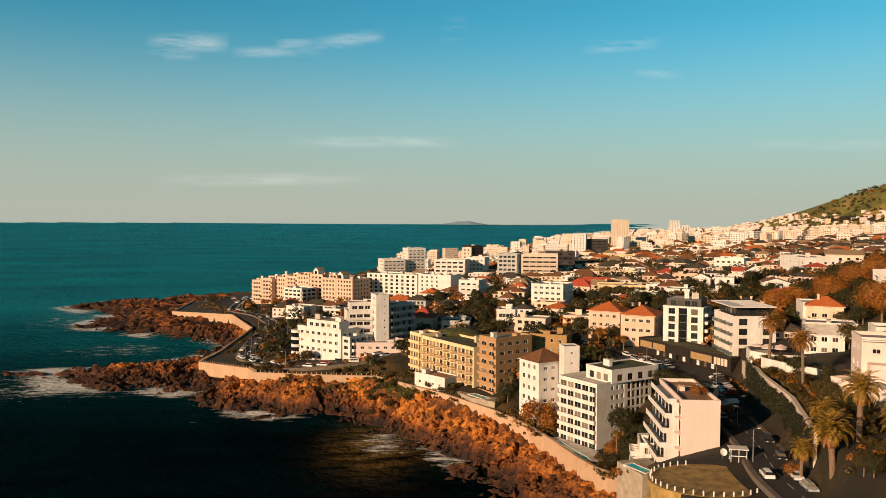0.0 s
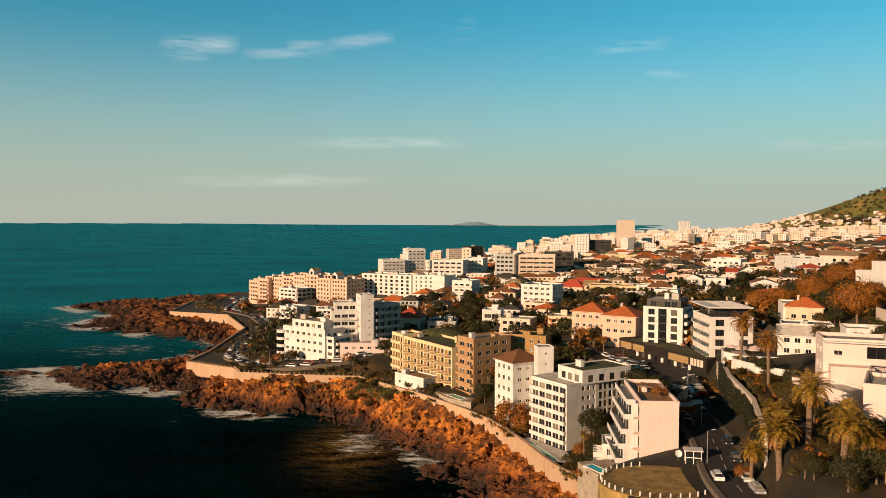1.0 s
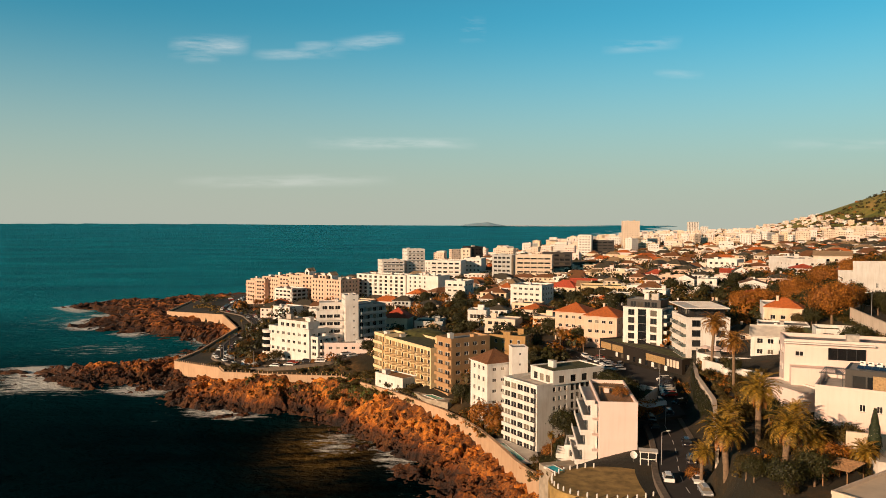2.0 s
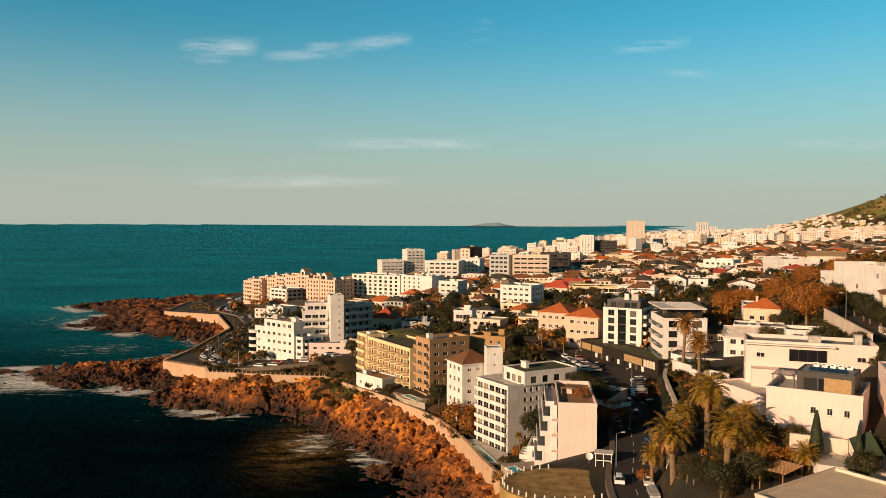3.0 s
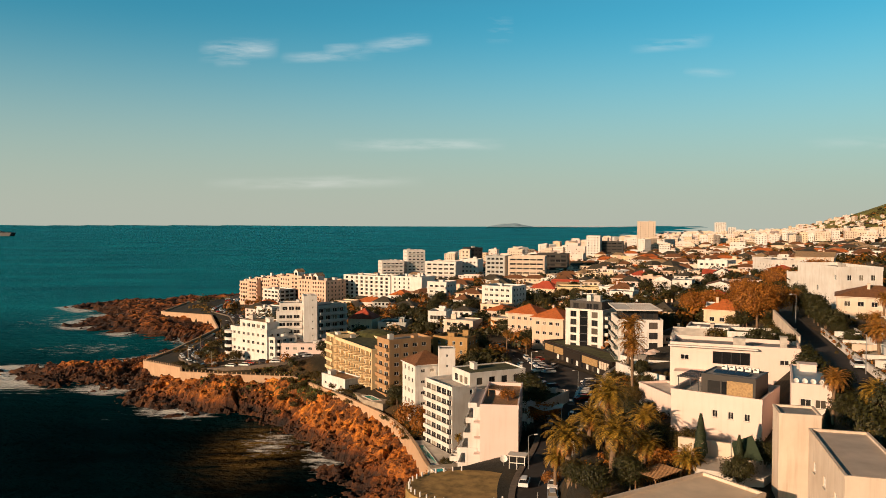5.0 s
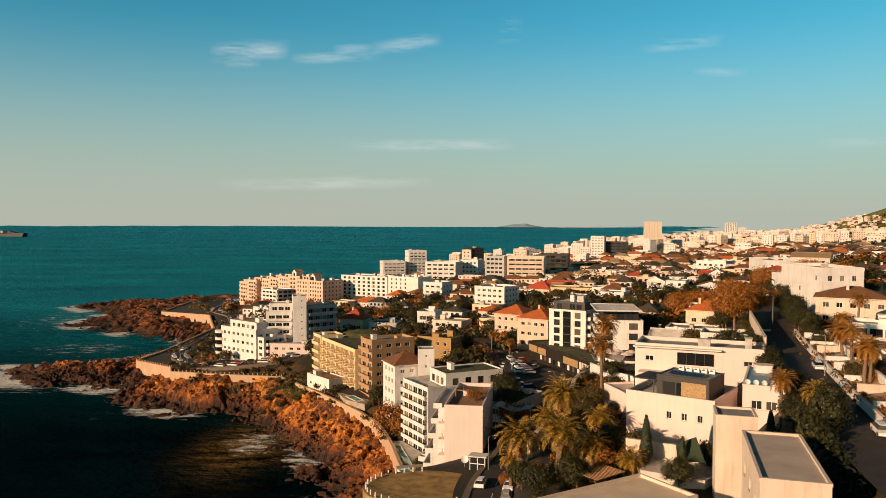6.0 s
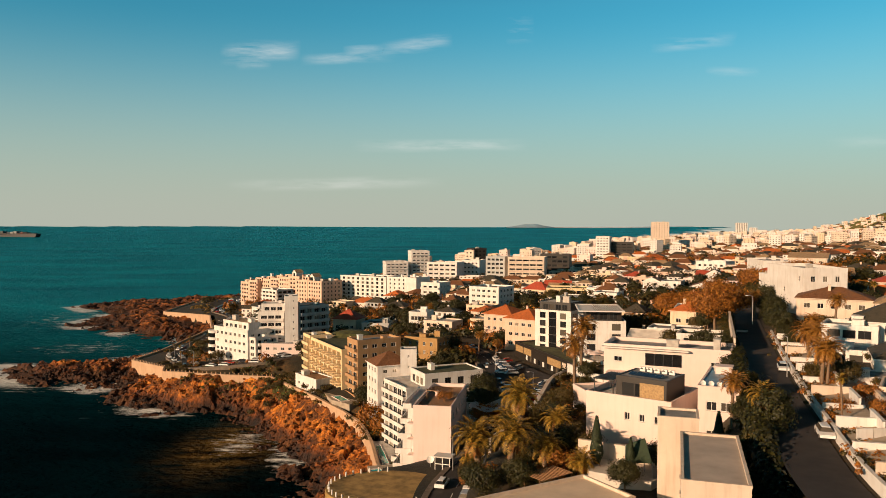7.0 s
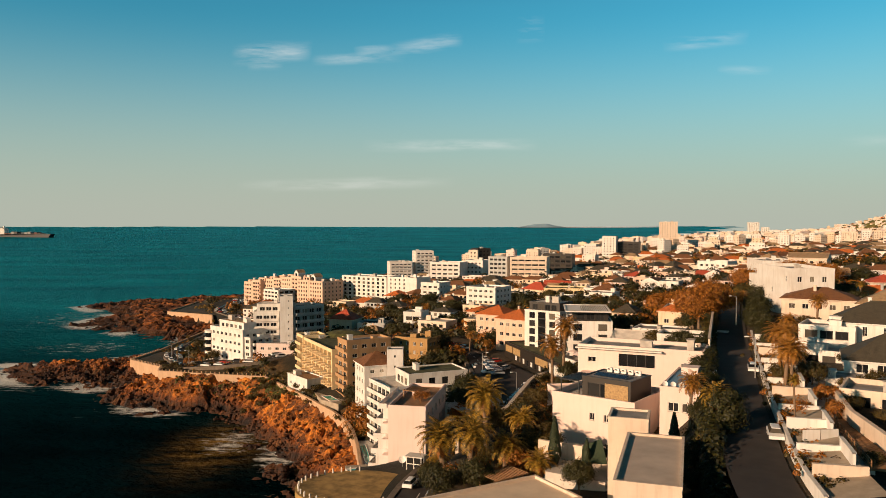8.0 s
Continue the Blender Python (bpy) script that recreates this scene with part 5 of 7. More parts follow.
building("terrace_house", "white stepped house with sea-facing terraces", (55.8, 164.5), (59.4, 163.6), 8, 16.5, 22.4, 2, WHITE, left=FS(3, kind="b", deep=2.0), front=FS(2, 1.4, 1.5), roof_mat=PALE_ROOF, clutter=1, parapet=0.9)
def stepped_terraces(a, turn, wide, levels, z0, fh):
    """White terraces that step back floor by floor, each with its parapet and glazing."""
    root = thing("terraced_wing", "white stepped terraces with planted parapets beside the pink block", "building", pose(a[0], a[1], z0, 0, 0, turn))
    for k in range(levels):
        x, z = 0.55 * k, fh * k
        body, rim, glass = MB(), MB(), MB()
        body.box(x + 1.0, 0.0, z if k else -6, 4.6, wide, z + fh - 0.25)
        rim.box(x, -0.15, z + fh - 0.25, 4.6, wide + 0.15, z + fh)
        rim.box(x, -0.15, z + fh, x + 0.16, wide + 0.15, z + fh + 0.85)
        rim.box(x + 0.16, -0.15, z + fh, 4.0, 0.0, z + fh + 0.85)
        for m in range(5):
            glass.box(x + 0.95, wide * (m + 0.14) / 5, z + 0.3, x + 0.998, wide * (m + 0.84) / 5, z + fh - 0.7)
        part("storey", body, WHITE, root), part("balcony", rim, WHITE, root)
        part("glazing", glass, TINTED, root, "dark sliding windows behind the terrace")
    return root


stepped_terraces((55.9, 153.6), -7, 17.0, 5, 18.6, 3.15)
# ---- roads, walls and terraces ----
DRY_GRASS = plain("dry_grass", (0.30, 0.19, 0.06), 0.95, var=0.45, scale=0.5)
KERB = plain("kerb_concrete", (0.13, 0.10, 0.075), 0.9, var=0.3, scale=1.0)


def resample(pts, step):
    out = [Vector(pts[0])]
    for a, b in zip(pts, pts[1:]):
        a, b = Vector(a), Vector(b)
        n = max(1, round((b - a).length / step))
        out += [a.lerp(b, (k + 1) / n) for k in range(n)]
    return out


def smoothed(pts, step=3.0):
    p = resample(pts, step)
    for _ in range(6):
        p = [p[0]] + [(a + 2 * b + c) / 4 for a, b, c in zip(p, p[1:], p[2:])] + [p[-1]]
    return p


def side(p, k):
    d = (p[min(k + 1, len(p) - 1)] - p[max(k - 1, 0)]).normalized()
    return Vector((-d.y, d.x))


road_lines = []


def road(pts, width, label, lift=0.3, kerb=True, lined=True):
    p = smoothed(pts)
    mb, rim, line = MB(), MB(), MB()
    zs = [gz(*q) for q in p]
    for _ in range(4):
        zs = [zs[0]] + [(a + b + c) / 3 for a, b, c in zip(zs, zs[1:], zs[2:])] + [zs[-1]]
    zs = [max(z, gz(*q)) + lift for z, q in zip(zs, p)]
    for q in p[::3]:
        taken.append((q.x, q.y, width / 2 + 1.2))

    def edge(k, off, up=0.0):
        q = p[k] + side(p, k) * off
        return (q.x, q.y, zs[k] + up)

    h = width / 2
    for k in range(len(p) - 1):
        mb.face([edge(k, -h), edge(k + 1, -h), edge(k + 1, h), edge(k, h)][::-1])
        for s in (-1, 1):
            if kerb:
                o, i = s * (h + 1.1), s * h
                a, b, c, d = edge(k, i, 0.14), edge(k + 1, i, 0.14), edge(k + 1, o, 0.14), edge(k, o, 0.14)
                rim.face([a, b, c, d])
                rim.face([edge(k, i), edge(k + 1, i), b, a])
                rim.face([d, c, edge(k + 1, o, -2.5), edge(k, o, -2.5)])
        if lined and k % 2 == 0:
            line.face([edge(k, -0.07, 0.012), edge(k + 1, -0.07, 0.012), edge(k + 1, 0.07, 0.012), edge(k, 0.07, 0.012)])
    r = part("road", mb, ASPHALT)
    tagged(r, label, "road", kind="structure")
    if lined:
        tagged(part("road_marking", line, LINE), "broken white centre line on asphalt", "marking", kind="structure")
    if kerb:
        tagged(part("pavement", rim, KERB), "grey-brown kerbed pavement along the road", "pavement", kind="structure")
    road_lines.append((p, zs))
    return p, zs


coast_p, coast_z = road([(66, 20), (67, 100), (69.5, 128), (76, 150), (81, 178), (84, 205), (80, 235), (76, 262), (66, 285), (40, 312), (8, 325)], 7.5, "grey asphalt coast road curving past the retaining wall")
road([(8, 325), (-8, 303), (-24, 302), (-44, 306), (-54, 322), (-72, 350), (-76, 400), (-72, 445), (-92, 500), (-120, 545), (-125, 610), (-110, 690)], 5.6, "grey asphalt sea-front road behind the promenade")
street_p, street_z = road([(103.8, 40), (109.2, 78), (114.0, 96), (118.8, 114), (128.2, 146), (138.5, 180), (149, 214), (163, 262), (180, 320)], 6.4, "grey residential street climbing between garden walls", kerb=False, lined=False)


def wall_line(name, label, pts, low, high, thick=0.4, material=CREAM, cope=True, step=3.0, kind="structure", category="wall"):
    p = resample(pts, step)
    mb = MB()
    for k in range(len(p) - 1):
        n0, n1 = side(p, k) * thick / 2, side(p, k + 1) * thick / 2
        a0, a1, b0, b1 = p[k] - n0, p[k] + n0, p[k + 1] - n1, p[k + 1] + n1
        l0, l1, h0, h1 = low(p[k]), low(p[k + 1]), high(p[k]), high(p[k + 1])
        mb.face([(*a0, l0), (*b0, l1), (*b0, h1), (*a0, h0)])
        mb.face([(*b1, l1), (*a1, l0), (*a1, h0), (*b1, h1)])
        mb.face([(*a0, h0), (*b0, h1), (*b1, h1), (*a1, h0)])
        if cope:
            c = 1.5
            e0, e1 = [p[k] - n0 * c, p[k] + n0 * c], [p[k + 1] - n1 * c, p[k + 1] + n1 * c]
            mb.face([(*e0[0], h0 + 0.15), (*e1[0], h1 + 0.15), (*e1[1], h1 + 0.15), (*e0[1], h0 + 0.15)])
            mb.face([(*e0[0], h0), (*e1[0], h1), (*e1[0], h1 + 0.15), (*e0[0], h0 + 0.15)])
            mb.face([(*e1[1], h1), (*e0[1], h0), (*e0[1], h0 + 0.15), (*e1[1], h1 + 0.15)])
    for k in (0, len(p) - 1):
        n0 = side(p, k) * thick / 2
        mb.face([(*(p[k] - n0), low(p[k])), (*(p[k] + n0), low(p[k])), (*(p[k] + n0), high(p[k])), (*(p[k] - n0), high(p[k]))])
    w = part(name, mb, material)
    tagged(w, label, category, kind=kind)
    for q in p:
        taken.append((q.x, q.y, 0.6))
    return w


SEAWALL = paint("sea_wall_render", (0.50, 0.33, 0.205), wear=0.9)
shore = [(float(wall_x(y)), float(y)) for y in list(range(166, 292, 9)) + list(range(292, 352, 4)) + [351]]
wall_line("sea_wall", "warm rendered sea wall above the rocks", shore, lambda q: float(wall_z(q.y)) - 9, lambda q: float(wall_z(q.y)) + 0.6, 0.6, SEAWALL)
shore = [(float(wall_x(y)), float(y)) for y in [351, 360, 372, 400, 441, 475, 512, 540, 567, 600, 640]]
wall_line("sea_wall", "rendered promenade wall round the point", shore, lambda q: float(wall_z(q.y)) - 8, lambda q: float(wall_z(q.y)) + 0.8, 0.6, SEAWALL)
wall_line("retaining_wall", "tall rendered retaining wall along the coast road", [(75.6, 127), (85.2, 153), (90.7, 178), (101.8, 212)],
          lambda q: 24.0, lambda q: 35.2 if q.y < 185 else 35.2 - (q.y - 185) * 0.12, 0.6, CREAM)
# garden walls along the street
street_at = lambda y: float(np.interp(y, [q.y for q in street_p], street_z))
pts = [(street_p[k] + side(street_p, k) * 4.6) for k in range(12, len(street_p) - 44)]
ys, zz = [q.y for q in pts], street_z[12:12 + len(pts)]
wall_line("garden_wall", "cream garden wall stepping up the street", [tuple(q) for q in pts if q.y > 150], lambda q: float(np.interp(q.y, ys, zz)) - 6,
          lambda q: float(np.interp(q.y, ys, zz)) + 3.2, 0.35, CREAM)
pts2 = [(street_p[k] - side(street_p, k) * 4.1) for k in range(10, len(street_p) - 50)]
wall_line("garden_wall", "low white garden wall beside the street", [tuple(q) for q in pts2], lambda q: float(np.interp(q.y, ys, zz)) - 6,
          lambda q: float(np.interp(q.y, ys, zz)) + 1.2, 0.3, WHITE)


def slab(name, label, pts, z0, z1, material, category, kind="structure", rim=None):
    mb = MB()
    mb.face([(x, y, z1) for x, y in pts])
    for a, b in zip(pts, pts[1:] + pts[:1]):
        mb.face([(*a, z0), (*b, z0), (*b, z1), (*a, z1)])
    cx, cy = np.mean(pts, 0)
    taken.append((float(cx), float(cy), 0.45 * float(np.ptp(np.array(pts), 0).min())))
    return tagged(part(name, mb, material), label, category, kind=kind)


slab("car_park", "dark asphalt car park behind the hotel", [(73, 165), (86, 172), (90, 200), (98, 216), (86, 246), (77, 240), (76, 200)], 20, 27.25, ASPHALT, "car park")
round_terrace = [(57.5 + 11 * math.cos(a), 130.5 + 9 * math.sin(a)) for a in np.linspace(0, 2 * math.pi, 28)[:-1]]
slab("viewpoint", "grassed viewpoint terrace above the rocks", round_terrace, 10, 25.6, DRY_GRASS, "terrace")
slab("pool_terrace", "pale pool terrace below the hotel", [(46.6, 210.4), (43.8, 210.2), (48.9, 187.2), (54.5, 188.5), (54.6, 197.0)], 6, 10.6, PALE_ROOF, "terrace")
slab("point_car_park", "asphalt car park on the rocky point", [(-121, 585), (-137, 610), (-145, 640), (-132, 665), (-120, 640), (-114, 600)], -2, 7.0, ASPHALT, "car park")


def pool(pts, z, label):
    root = thing("swimming_pool", label, "pool")
    rim, water = MB(), MB()
    c = Vector((np.mean([p[0] for p in pts]), np.mean([p[1] for p in pts])))
    out = [tuple(c + (Vector(p) - c) * 1.18) for p in pts]
    for k in range(len(pts)):
        j = (k + 1) % len(pts)
        rim.face([(*out[k], z + 0.12), (*out[j], z + 0.12), (*pts[j], z + 0.12), (*pts[k], z + 0.12)])
        rim.face([(*out[k], z - 0.4), (*out[j], z - 0.4), (*out[j], z + 0.12), (*out[k], z + 0.12)])
        rim.face([(*pts[j], z - 0.3), (*pts[k], z - 0.3), (*pts[k], z + 0.12), (*pts[j], z + 0.12)])
    water.face([(*p, z + 0.02) for p in pts])
    part("coping", rim, WHITE, root)
    part("water_surface", water, POOL, root)


pool([(46.6, 205.5), (45.2, 205.2), (49.2, 189.6), (50.8, 190.0)], 10.65, "turquoise lap pool on the hotel terrace")
slab("pool_terrace", "tiled pool terrace by the brown block", [(20, 257), (25, 246), (32, 240), (35, 244), (29, 253)], 6, 13.8, PAVING, "terrace")
pool([(24.4, 250.6), (28.4, 244.0), (30.8, 245.2), (26.9, 251.4)], 13.85, "green-turquoise garden pool behind the sea wall")
pool([(50.5, 158), (53, 152.5), (55, 153.5), (52.5, 159)], 19.45, "small turquoise plunge pool beside the pink block")
slab("terrace", "cream stepped terrace beside the pink block", [(49.5, 161), (52.2, 151.5), (59.6, 153), (57, 163)], 8, 19.4, PAVING, "terrace")


slab("terrace", "pale paved restaurant terrace with parasols", [(101.5, 206.5), (104.5, 199.5), (113.5, 197.0), (116.5, 206.0), (112.5, 213.0), (104.0, 214.0)], 28, 34.95, PALE_ROOF, "terrace")
wall_line("garden_wall", "low white wall round the restaurant terrace", [(103.8, 214.0), (101.3, 206.5), (104.4, 199.3), (113.5, 196.8)], lambda q: 30.0, lambda q: 35.9, 0.3, WHITE)
wall_line("garden_wall", "white garden wall on the slope below the terrace", [(96.5, 190.0), (99.0, 181.0), (104.0, 172.0)], lambda q: 30.0, lambda q: 37.0, 0.3, WHITE)


# ---- cars ----
def car_mesh_thing(color, name, label):
    root = thing(name, label, "car")
    pm = plain(name + "_paint", color, 0.25, 0.0, 0.05)
    prof = [(-2.1, 0.35), (-2.15, 0.75), (-1.2, 0.92), (1.9, 0.95), (2.05, 0.7), (2.05, 0.35)]
    body = MB()
    for s, y in ((1, -0.86), (-1, 0.86)):
        pts = [(x, y, z) for x, z in prof]
        body.face(pts if s < 0 else pts[::-1])
    for (x0, z0), (x1, z1) in zip(prof, prof[1:] + prof[:1]):
        body.face([(x0, -0.86, z0), (x1, -0.86, z1), (x1, 0.86, z1), (x0, 0.86, z0)][::-1])
    part("body", body, pm, root)
    cab = MB()
    cab.box(-1.25, -0.78, 0.92, 1.75, 0.78, 1.38, 0, 0.28)
    part("glasshouse", cab, GLASS, root, "dark tinted windows")
    top = MB()
    top.box(-0.85, -0.52, 1.381, 1.42, 0.52, 1.45, 0, 0.06)
    part("roof", top, pm, root)
    for x in (-1.35, 1.3):
        for y in (-0.8, 0.8):
            wh = MB()
            wh.tube([(x, y - 0.1, 0.33), (x, y + 0.1, 0.33)], [0.33, 0.33], 12)
            wheel = part("wheel", wh, RUBBER, root)
            hub = MB()
            hub.tube([(x, y - 0.11, 0.33), (x, y + 0.11, 0.33)], [0.18, 0.18], 10)
            part("rim", hub, STEEL, wheel)
    for y in (-0.6, 0.6):
        li = MB()
        li.box(-2.17, y - 0.18, 0.62, -2.1, y + 0.18, 0.74)
        part("headlight", li, FRAME, root)
    return root


cars = [car_mesh_thing(c, "car", l) for c, l in (((0.75, 0.74, 0.72), "white hatchback car parked at the kerb"), ((0.35, 0.36, 0.37), "silver car parked at the kerb"),
                                                 ((0.03, 0.03, 0.035), "black car parked at the kerb"), ((0.35, 0.03, 0.02), "red car parked at the kerb"))]
parked = [(115.9, 91.5, 45.6, 75), (127.6, 133.7, 45.8, 73)]
rng = random.Random(5)
spots = []
for p, zs in road_lines[:2]:
    for k in range(8, len(p) - 4, 2):
        for s in (-1, 1):
            if rng.random() < (0.55 if p is not coast_p else 0.3) and 120 < p[k].y < 660:
                q = p[k] + side(p, k) * s * 2.5
                d = p[k + 1] - p[k]
                spots.append((q.x, q.y, zs[k] + 0.02, math.degrees(math.atan2(d.y, d.x)) + (180 if s > 0 else 0)))
for row, (x0, y0, x1, y1, z) in enumerate(((79, 182, 82, 206, 27.27), (88, 190, 93, 210, 27.27), (84, 222, 81, 240, 27.27), (-124, 592, -138, 635, 7.02), (-119, 600, -130, 645, 7.02))):
    for k in range(9):
        if rng.random() < 0.75:
            spots.append((x0 + (x1 - x0) * k / 8, y0 + (y1 - y0) * k / 8, z, 20 + rng.uniform(-4, 4)))
for x, y, z, a in parked:
    copy_thing(cars[0], pose(x, y, street_at(y) + 0.02, 0, 0, a))
for x, y, z, a in spots:
    c = copy_thing(rng.choice(cars[:1] * 4 + cars[1:2] * 3 + cars[2:3] * 3 + cars[3:]), pose(x, y, z, 0, 0, a))
    tagged(c, group="parked cars")
cars[0].matrix_world = pose(81, 226, 27.27, 0, 0, 20)
cars[1].matrix_world = pose(86, 232, 27.27, 0, 0, 60)
cars[2].matrix_world = pose(88, 182, 27.27, 0, 0, 30)
cars[3].matrix_world = pose(83, 248, gz(83, 248) + 0.5, 0, 0, 30)


# ---- street lamps ----
def street_lamp(x, y, z, high, turn, label="grey steel street lamp with one arm"):
    root = thing("street_lamp", label, "street lamp", pose(x, y, z, 0, 0, turn), "street lamps")
    pole, arm, head = MB(), MB(), MB()
    pole.tube([(0, 0, 0), (0, 0, high * 0.5), (0, 0, high)], [0.11, 0.09, 0.06], 8)
    arm.tube([(0, 0, high - 0.05), (0.5, 0, high + 0.12), (1.3, 0, high + 0.15)], [0.05, 0.045, 0.04], 6)
    head.box(1.1, -0.14, high + 0.08, 1.85, 0.14, high + 0.24, 0, 0.04)
    part("pole", pole, STEEL, root), part("arm", arm, STEEL, root), part("lamp_head", head, FRAME, root)
    return root


street_lamp(69.0, 137.0, gz(69, 137), 6.8, 20)
for x, y, h, a in ((88.4, 199.5, 6.5, 200), (79, 230, 7, 0), (144.5, 196, 7.5, 180), (126, 128, 7, 180), (112.8, 176, 7, 90), (-46, 309, 7, 200), (-66, 338, 7, 200), (-72, 420, 7, 200)):
    street_lamp(x, y, gz(x, y), h, a)


# ---- bollards, railing posts and ivy ----
def bollard(m, mesh):
    ob = new("bollard", mesh)
    ob.matrix_world = m
    tagged(ob, "short white-painted bollard at the viewpoint edge", "bollard", "viewpoint bollards")


bm_ = MB()
bm_.tube([(0, 0, 0), (0, 0, 0.75), (0, 0, 0.88)], [0.16, 0.15, 0.06], 10)
bol = bm_.mesh("bollard", [WHITE])
for k in range(24):
    a = radians(95 + 9.5 * k)
    bollard(pose(57.5 + 10.4 * math.cos(a), 130.5 + 8.5 * math.sin(a), 25.6), bol)
rail = thing("railing", "row of short posts along the promenade wall", "railing")
pm_ = MB()
pm_.box(-0.14, -0.14, 0, 0.14, 0.14, 0.85, 0, 0.02)
post = pm_.mesh("post", [SEAWALL])
prom = resample([(float(wall_x(y)), float(y)) for y in (292, 298, 304, 312, 320, 335, 351, 372)], 2.0)
for q in prom:
    part("post", post, None, rail, m=pose(q.x, q.y, float(wall_z(q.y)) + 0.7))
ivy = MB()
rng = random.Random(41)
wall_pts = resample([(75.6, 127), (79.0, 136), (85.2, 153), (90.7, 178), (98.5, 202)], 1.0)
for _ in range(12000):
    k = rng.randrange(len(wall_pts) - 1)
    q = wall_pts[k].lerp(wall_pts[k + 1], rng.random())
    n = side(wall_pts, k)
    top = 34.7 + 1.6 * noise.noise(Vector((q.x * 0.3, q.y * 0.3, 0)))
    z = rng.uniform(27, top)
    c = q + n * (0.32 + rng.random() * 0.45)
    leaf_card(ivy, Vector((c.x, c.y, z)), Vector((n.x, n.y, rng.gauss(0.2, 0.3))).normalized(), 0.3, rng)
tagged(part("ivy", ivy, LEAF), "dark green ivy hanging over the retaining wall", "ivy", kind="stuff")

# ---- terraces and timber deck by the street ----
slab("terrace", "pale paved forecourt below the timber deck", [(116.0, 80), (121.0, 99), (126.0, 112), (131, 109), (125.5, 97), (121.0, 78)], 40, 47.0, PALE_ROOF, "terrace")
wall_line("garden_wall", "cream ramp wall above the timber deck", [(130.4, 108.5), (126.9, 96), (125.2, 82)], lambda q: 44.0, lambda q: 48.9, 0.4, CREAM)
deck = thing("timber_deck", "weathered timber deck with post railing", "deck", pose(120.6, 78.0, 47.05, 0, 0, 77))
for k in range(30):
    pk = MB()
    pk.box(0.9 * k * 0.8, -3.6, 0, 0.9 * k * 0.8 + 0.66, 0.0, 0.08)
    part("plank", pk, WOOD, deck)
for k in range(15):
    po = MB()
    po.box(1.5 * k, -0.08, 0.08, 1.5 * k + 0.09, 0.02, 1.05)
    part("post", po, WOOD, deck)
for z in (0.45, 0.75, 1.02):
    rl = MB()
    rl.box(0, -0.07, z, 21.4, 0.0, z + 0.07)
    part("rail", rl, WOOD, deck)
for a, b in (((117.0, 86.2), (119.0, 86.4)), ((119.1, 86.4), (121.2, 86.8))):
    wall_line("gate", "tall white panel gate to the forecourt", [a, b], lambda q: 45.0, lambda q: 49.0, 0.12, WHITE, cope=False, kind="", category="gate")
slab("courtyard", "cream paved court before the terrace house", [(88.5, 110), (91.5, 117), (102.5, 113), (101.5, 103), (96.5, 98), (89, 102)], 33, 38.4, PALE_ROOF, "terrace")
wall_line("garden_wall", "cream stepped court wall below the terrace house", [(88.5, 109.5), (95.5, 106.0), (103.0, 104.5)], lambda q: 34.0, lambda q: 40.6, 0.35, CREAM)
slab("lawn", "small green lawn beside the street", [(126, 196), (137, 191), (135.5, 181), (124, 186)], 38, 44.6, MOSS_ROOF, "lawn")

slab("terrace", "pale paved yard behind the garden wall", [(124.5, 112), (128, 124), (134, 122), (131.5, 110)], 40, 47.1, PALE_ROOF, "terrace")
slab("terrace", "paved upper garden terrace", [(130.5, 128), (136, 142), (141, 139), (138.5, 127.5)], 40, 47.4, PAVING, "terrace")
pool([(49.2, 206.8), (53.2, 200.2), (54.8, 201.2), (50.8, 207.8)], 28.0, "small turquoise roof pool on the hotel")
sail = MB()
for i in range(6):
    for j in range(4):
        f = lambda a, b: (71.5 + a * 1.3 + b * 0.4, 168.5 + b * 1.5 - a * 0.5, 30.6 + 0.5 * math.cos(a * 1.05) + 0.35 * math.sin(b * 1.2))
        sail.face([f(i, j), f(i + 1, j), f(i + 1, j + 1), f(i, j + 1)])
root = thing("sail_shade", "white fabric sail shade over a terrace", "sail shade")
part("cloth", sail, WHITE, root, smooth=True)
for x, y in ((71.5, 168.5), (79.2, 166.0), (73.0, 174.4)):
    po = MB()
    po.tube([(x, y, 24), (x, y, 31.2)], [0.07, 0.06], 8)
    part("post", po, STEEL, root)

green_sail = thing("shade_sail", "dark green canvas shade sail over the garden court", "sail shade")
cloth = MB()
cs_ = [Vector((94.2, 103.6, 41.6)), Vector((96.6, 102.4, 43.0)), Vector((97.0, 99.6, 40.3)), Vector((93.6, 100.6, 40.1))]
for a in range(5):
    for b in range(5):
        f = lambda u, v: cs_[0].lerp(cs_[1], u).lerp(cs_[3].lerp(cs_[2], u), v) - Vector((0, 0, 0.5 * math.sin(math.pi * u) * math.sin(math.pi * v)))
        cloth.face([f(a / 5, b / 5), f((a + 1) / 5, b / 5), f((a + 1) / 5, (b + 1) / 5), f(a / 5, (b + 1) / 5)])
part("cloth", cloth, plain("green_canvas", (0.02, 0.034, 0.014), 0.85), green_sail, smooth=True)
for c in cs_:
    po = MB()
    po.tube([(c.x, c.y, 36.0), (c.x, c.y, c.z + 0.1)], [0.07, 0.06], 8)
    part("post", po, STEEL, green_sail)
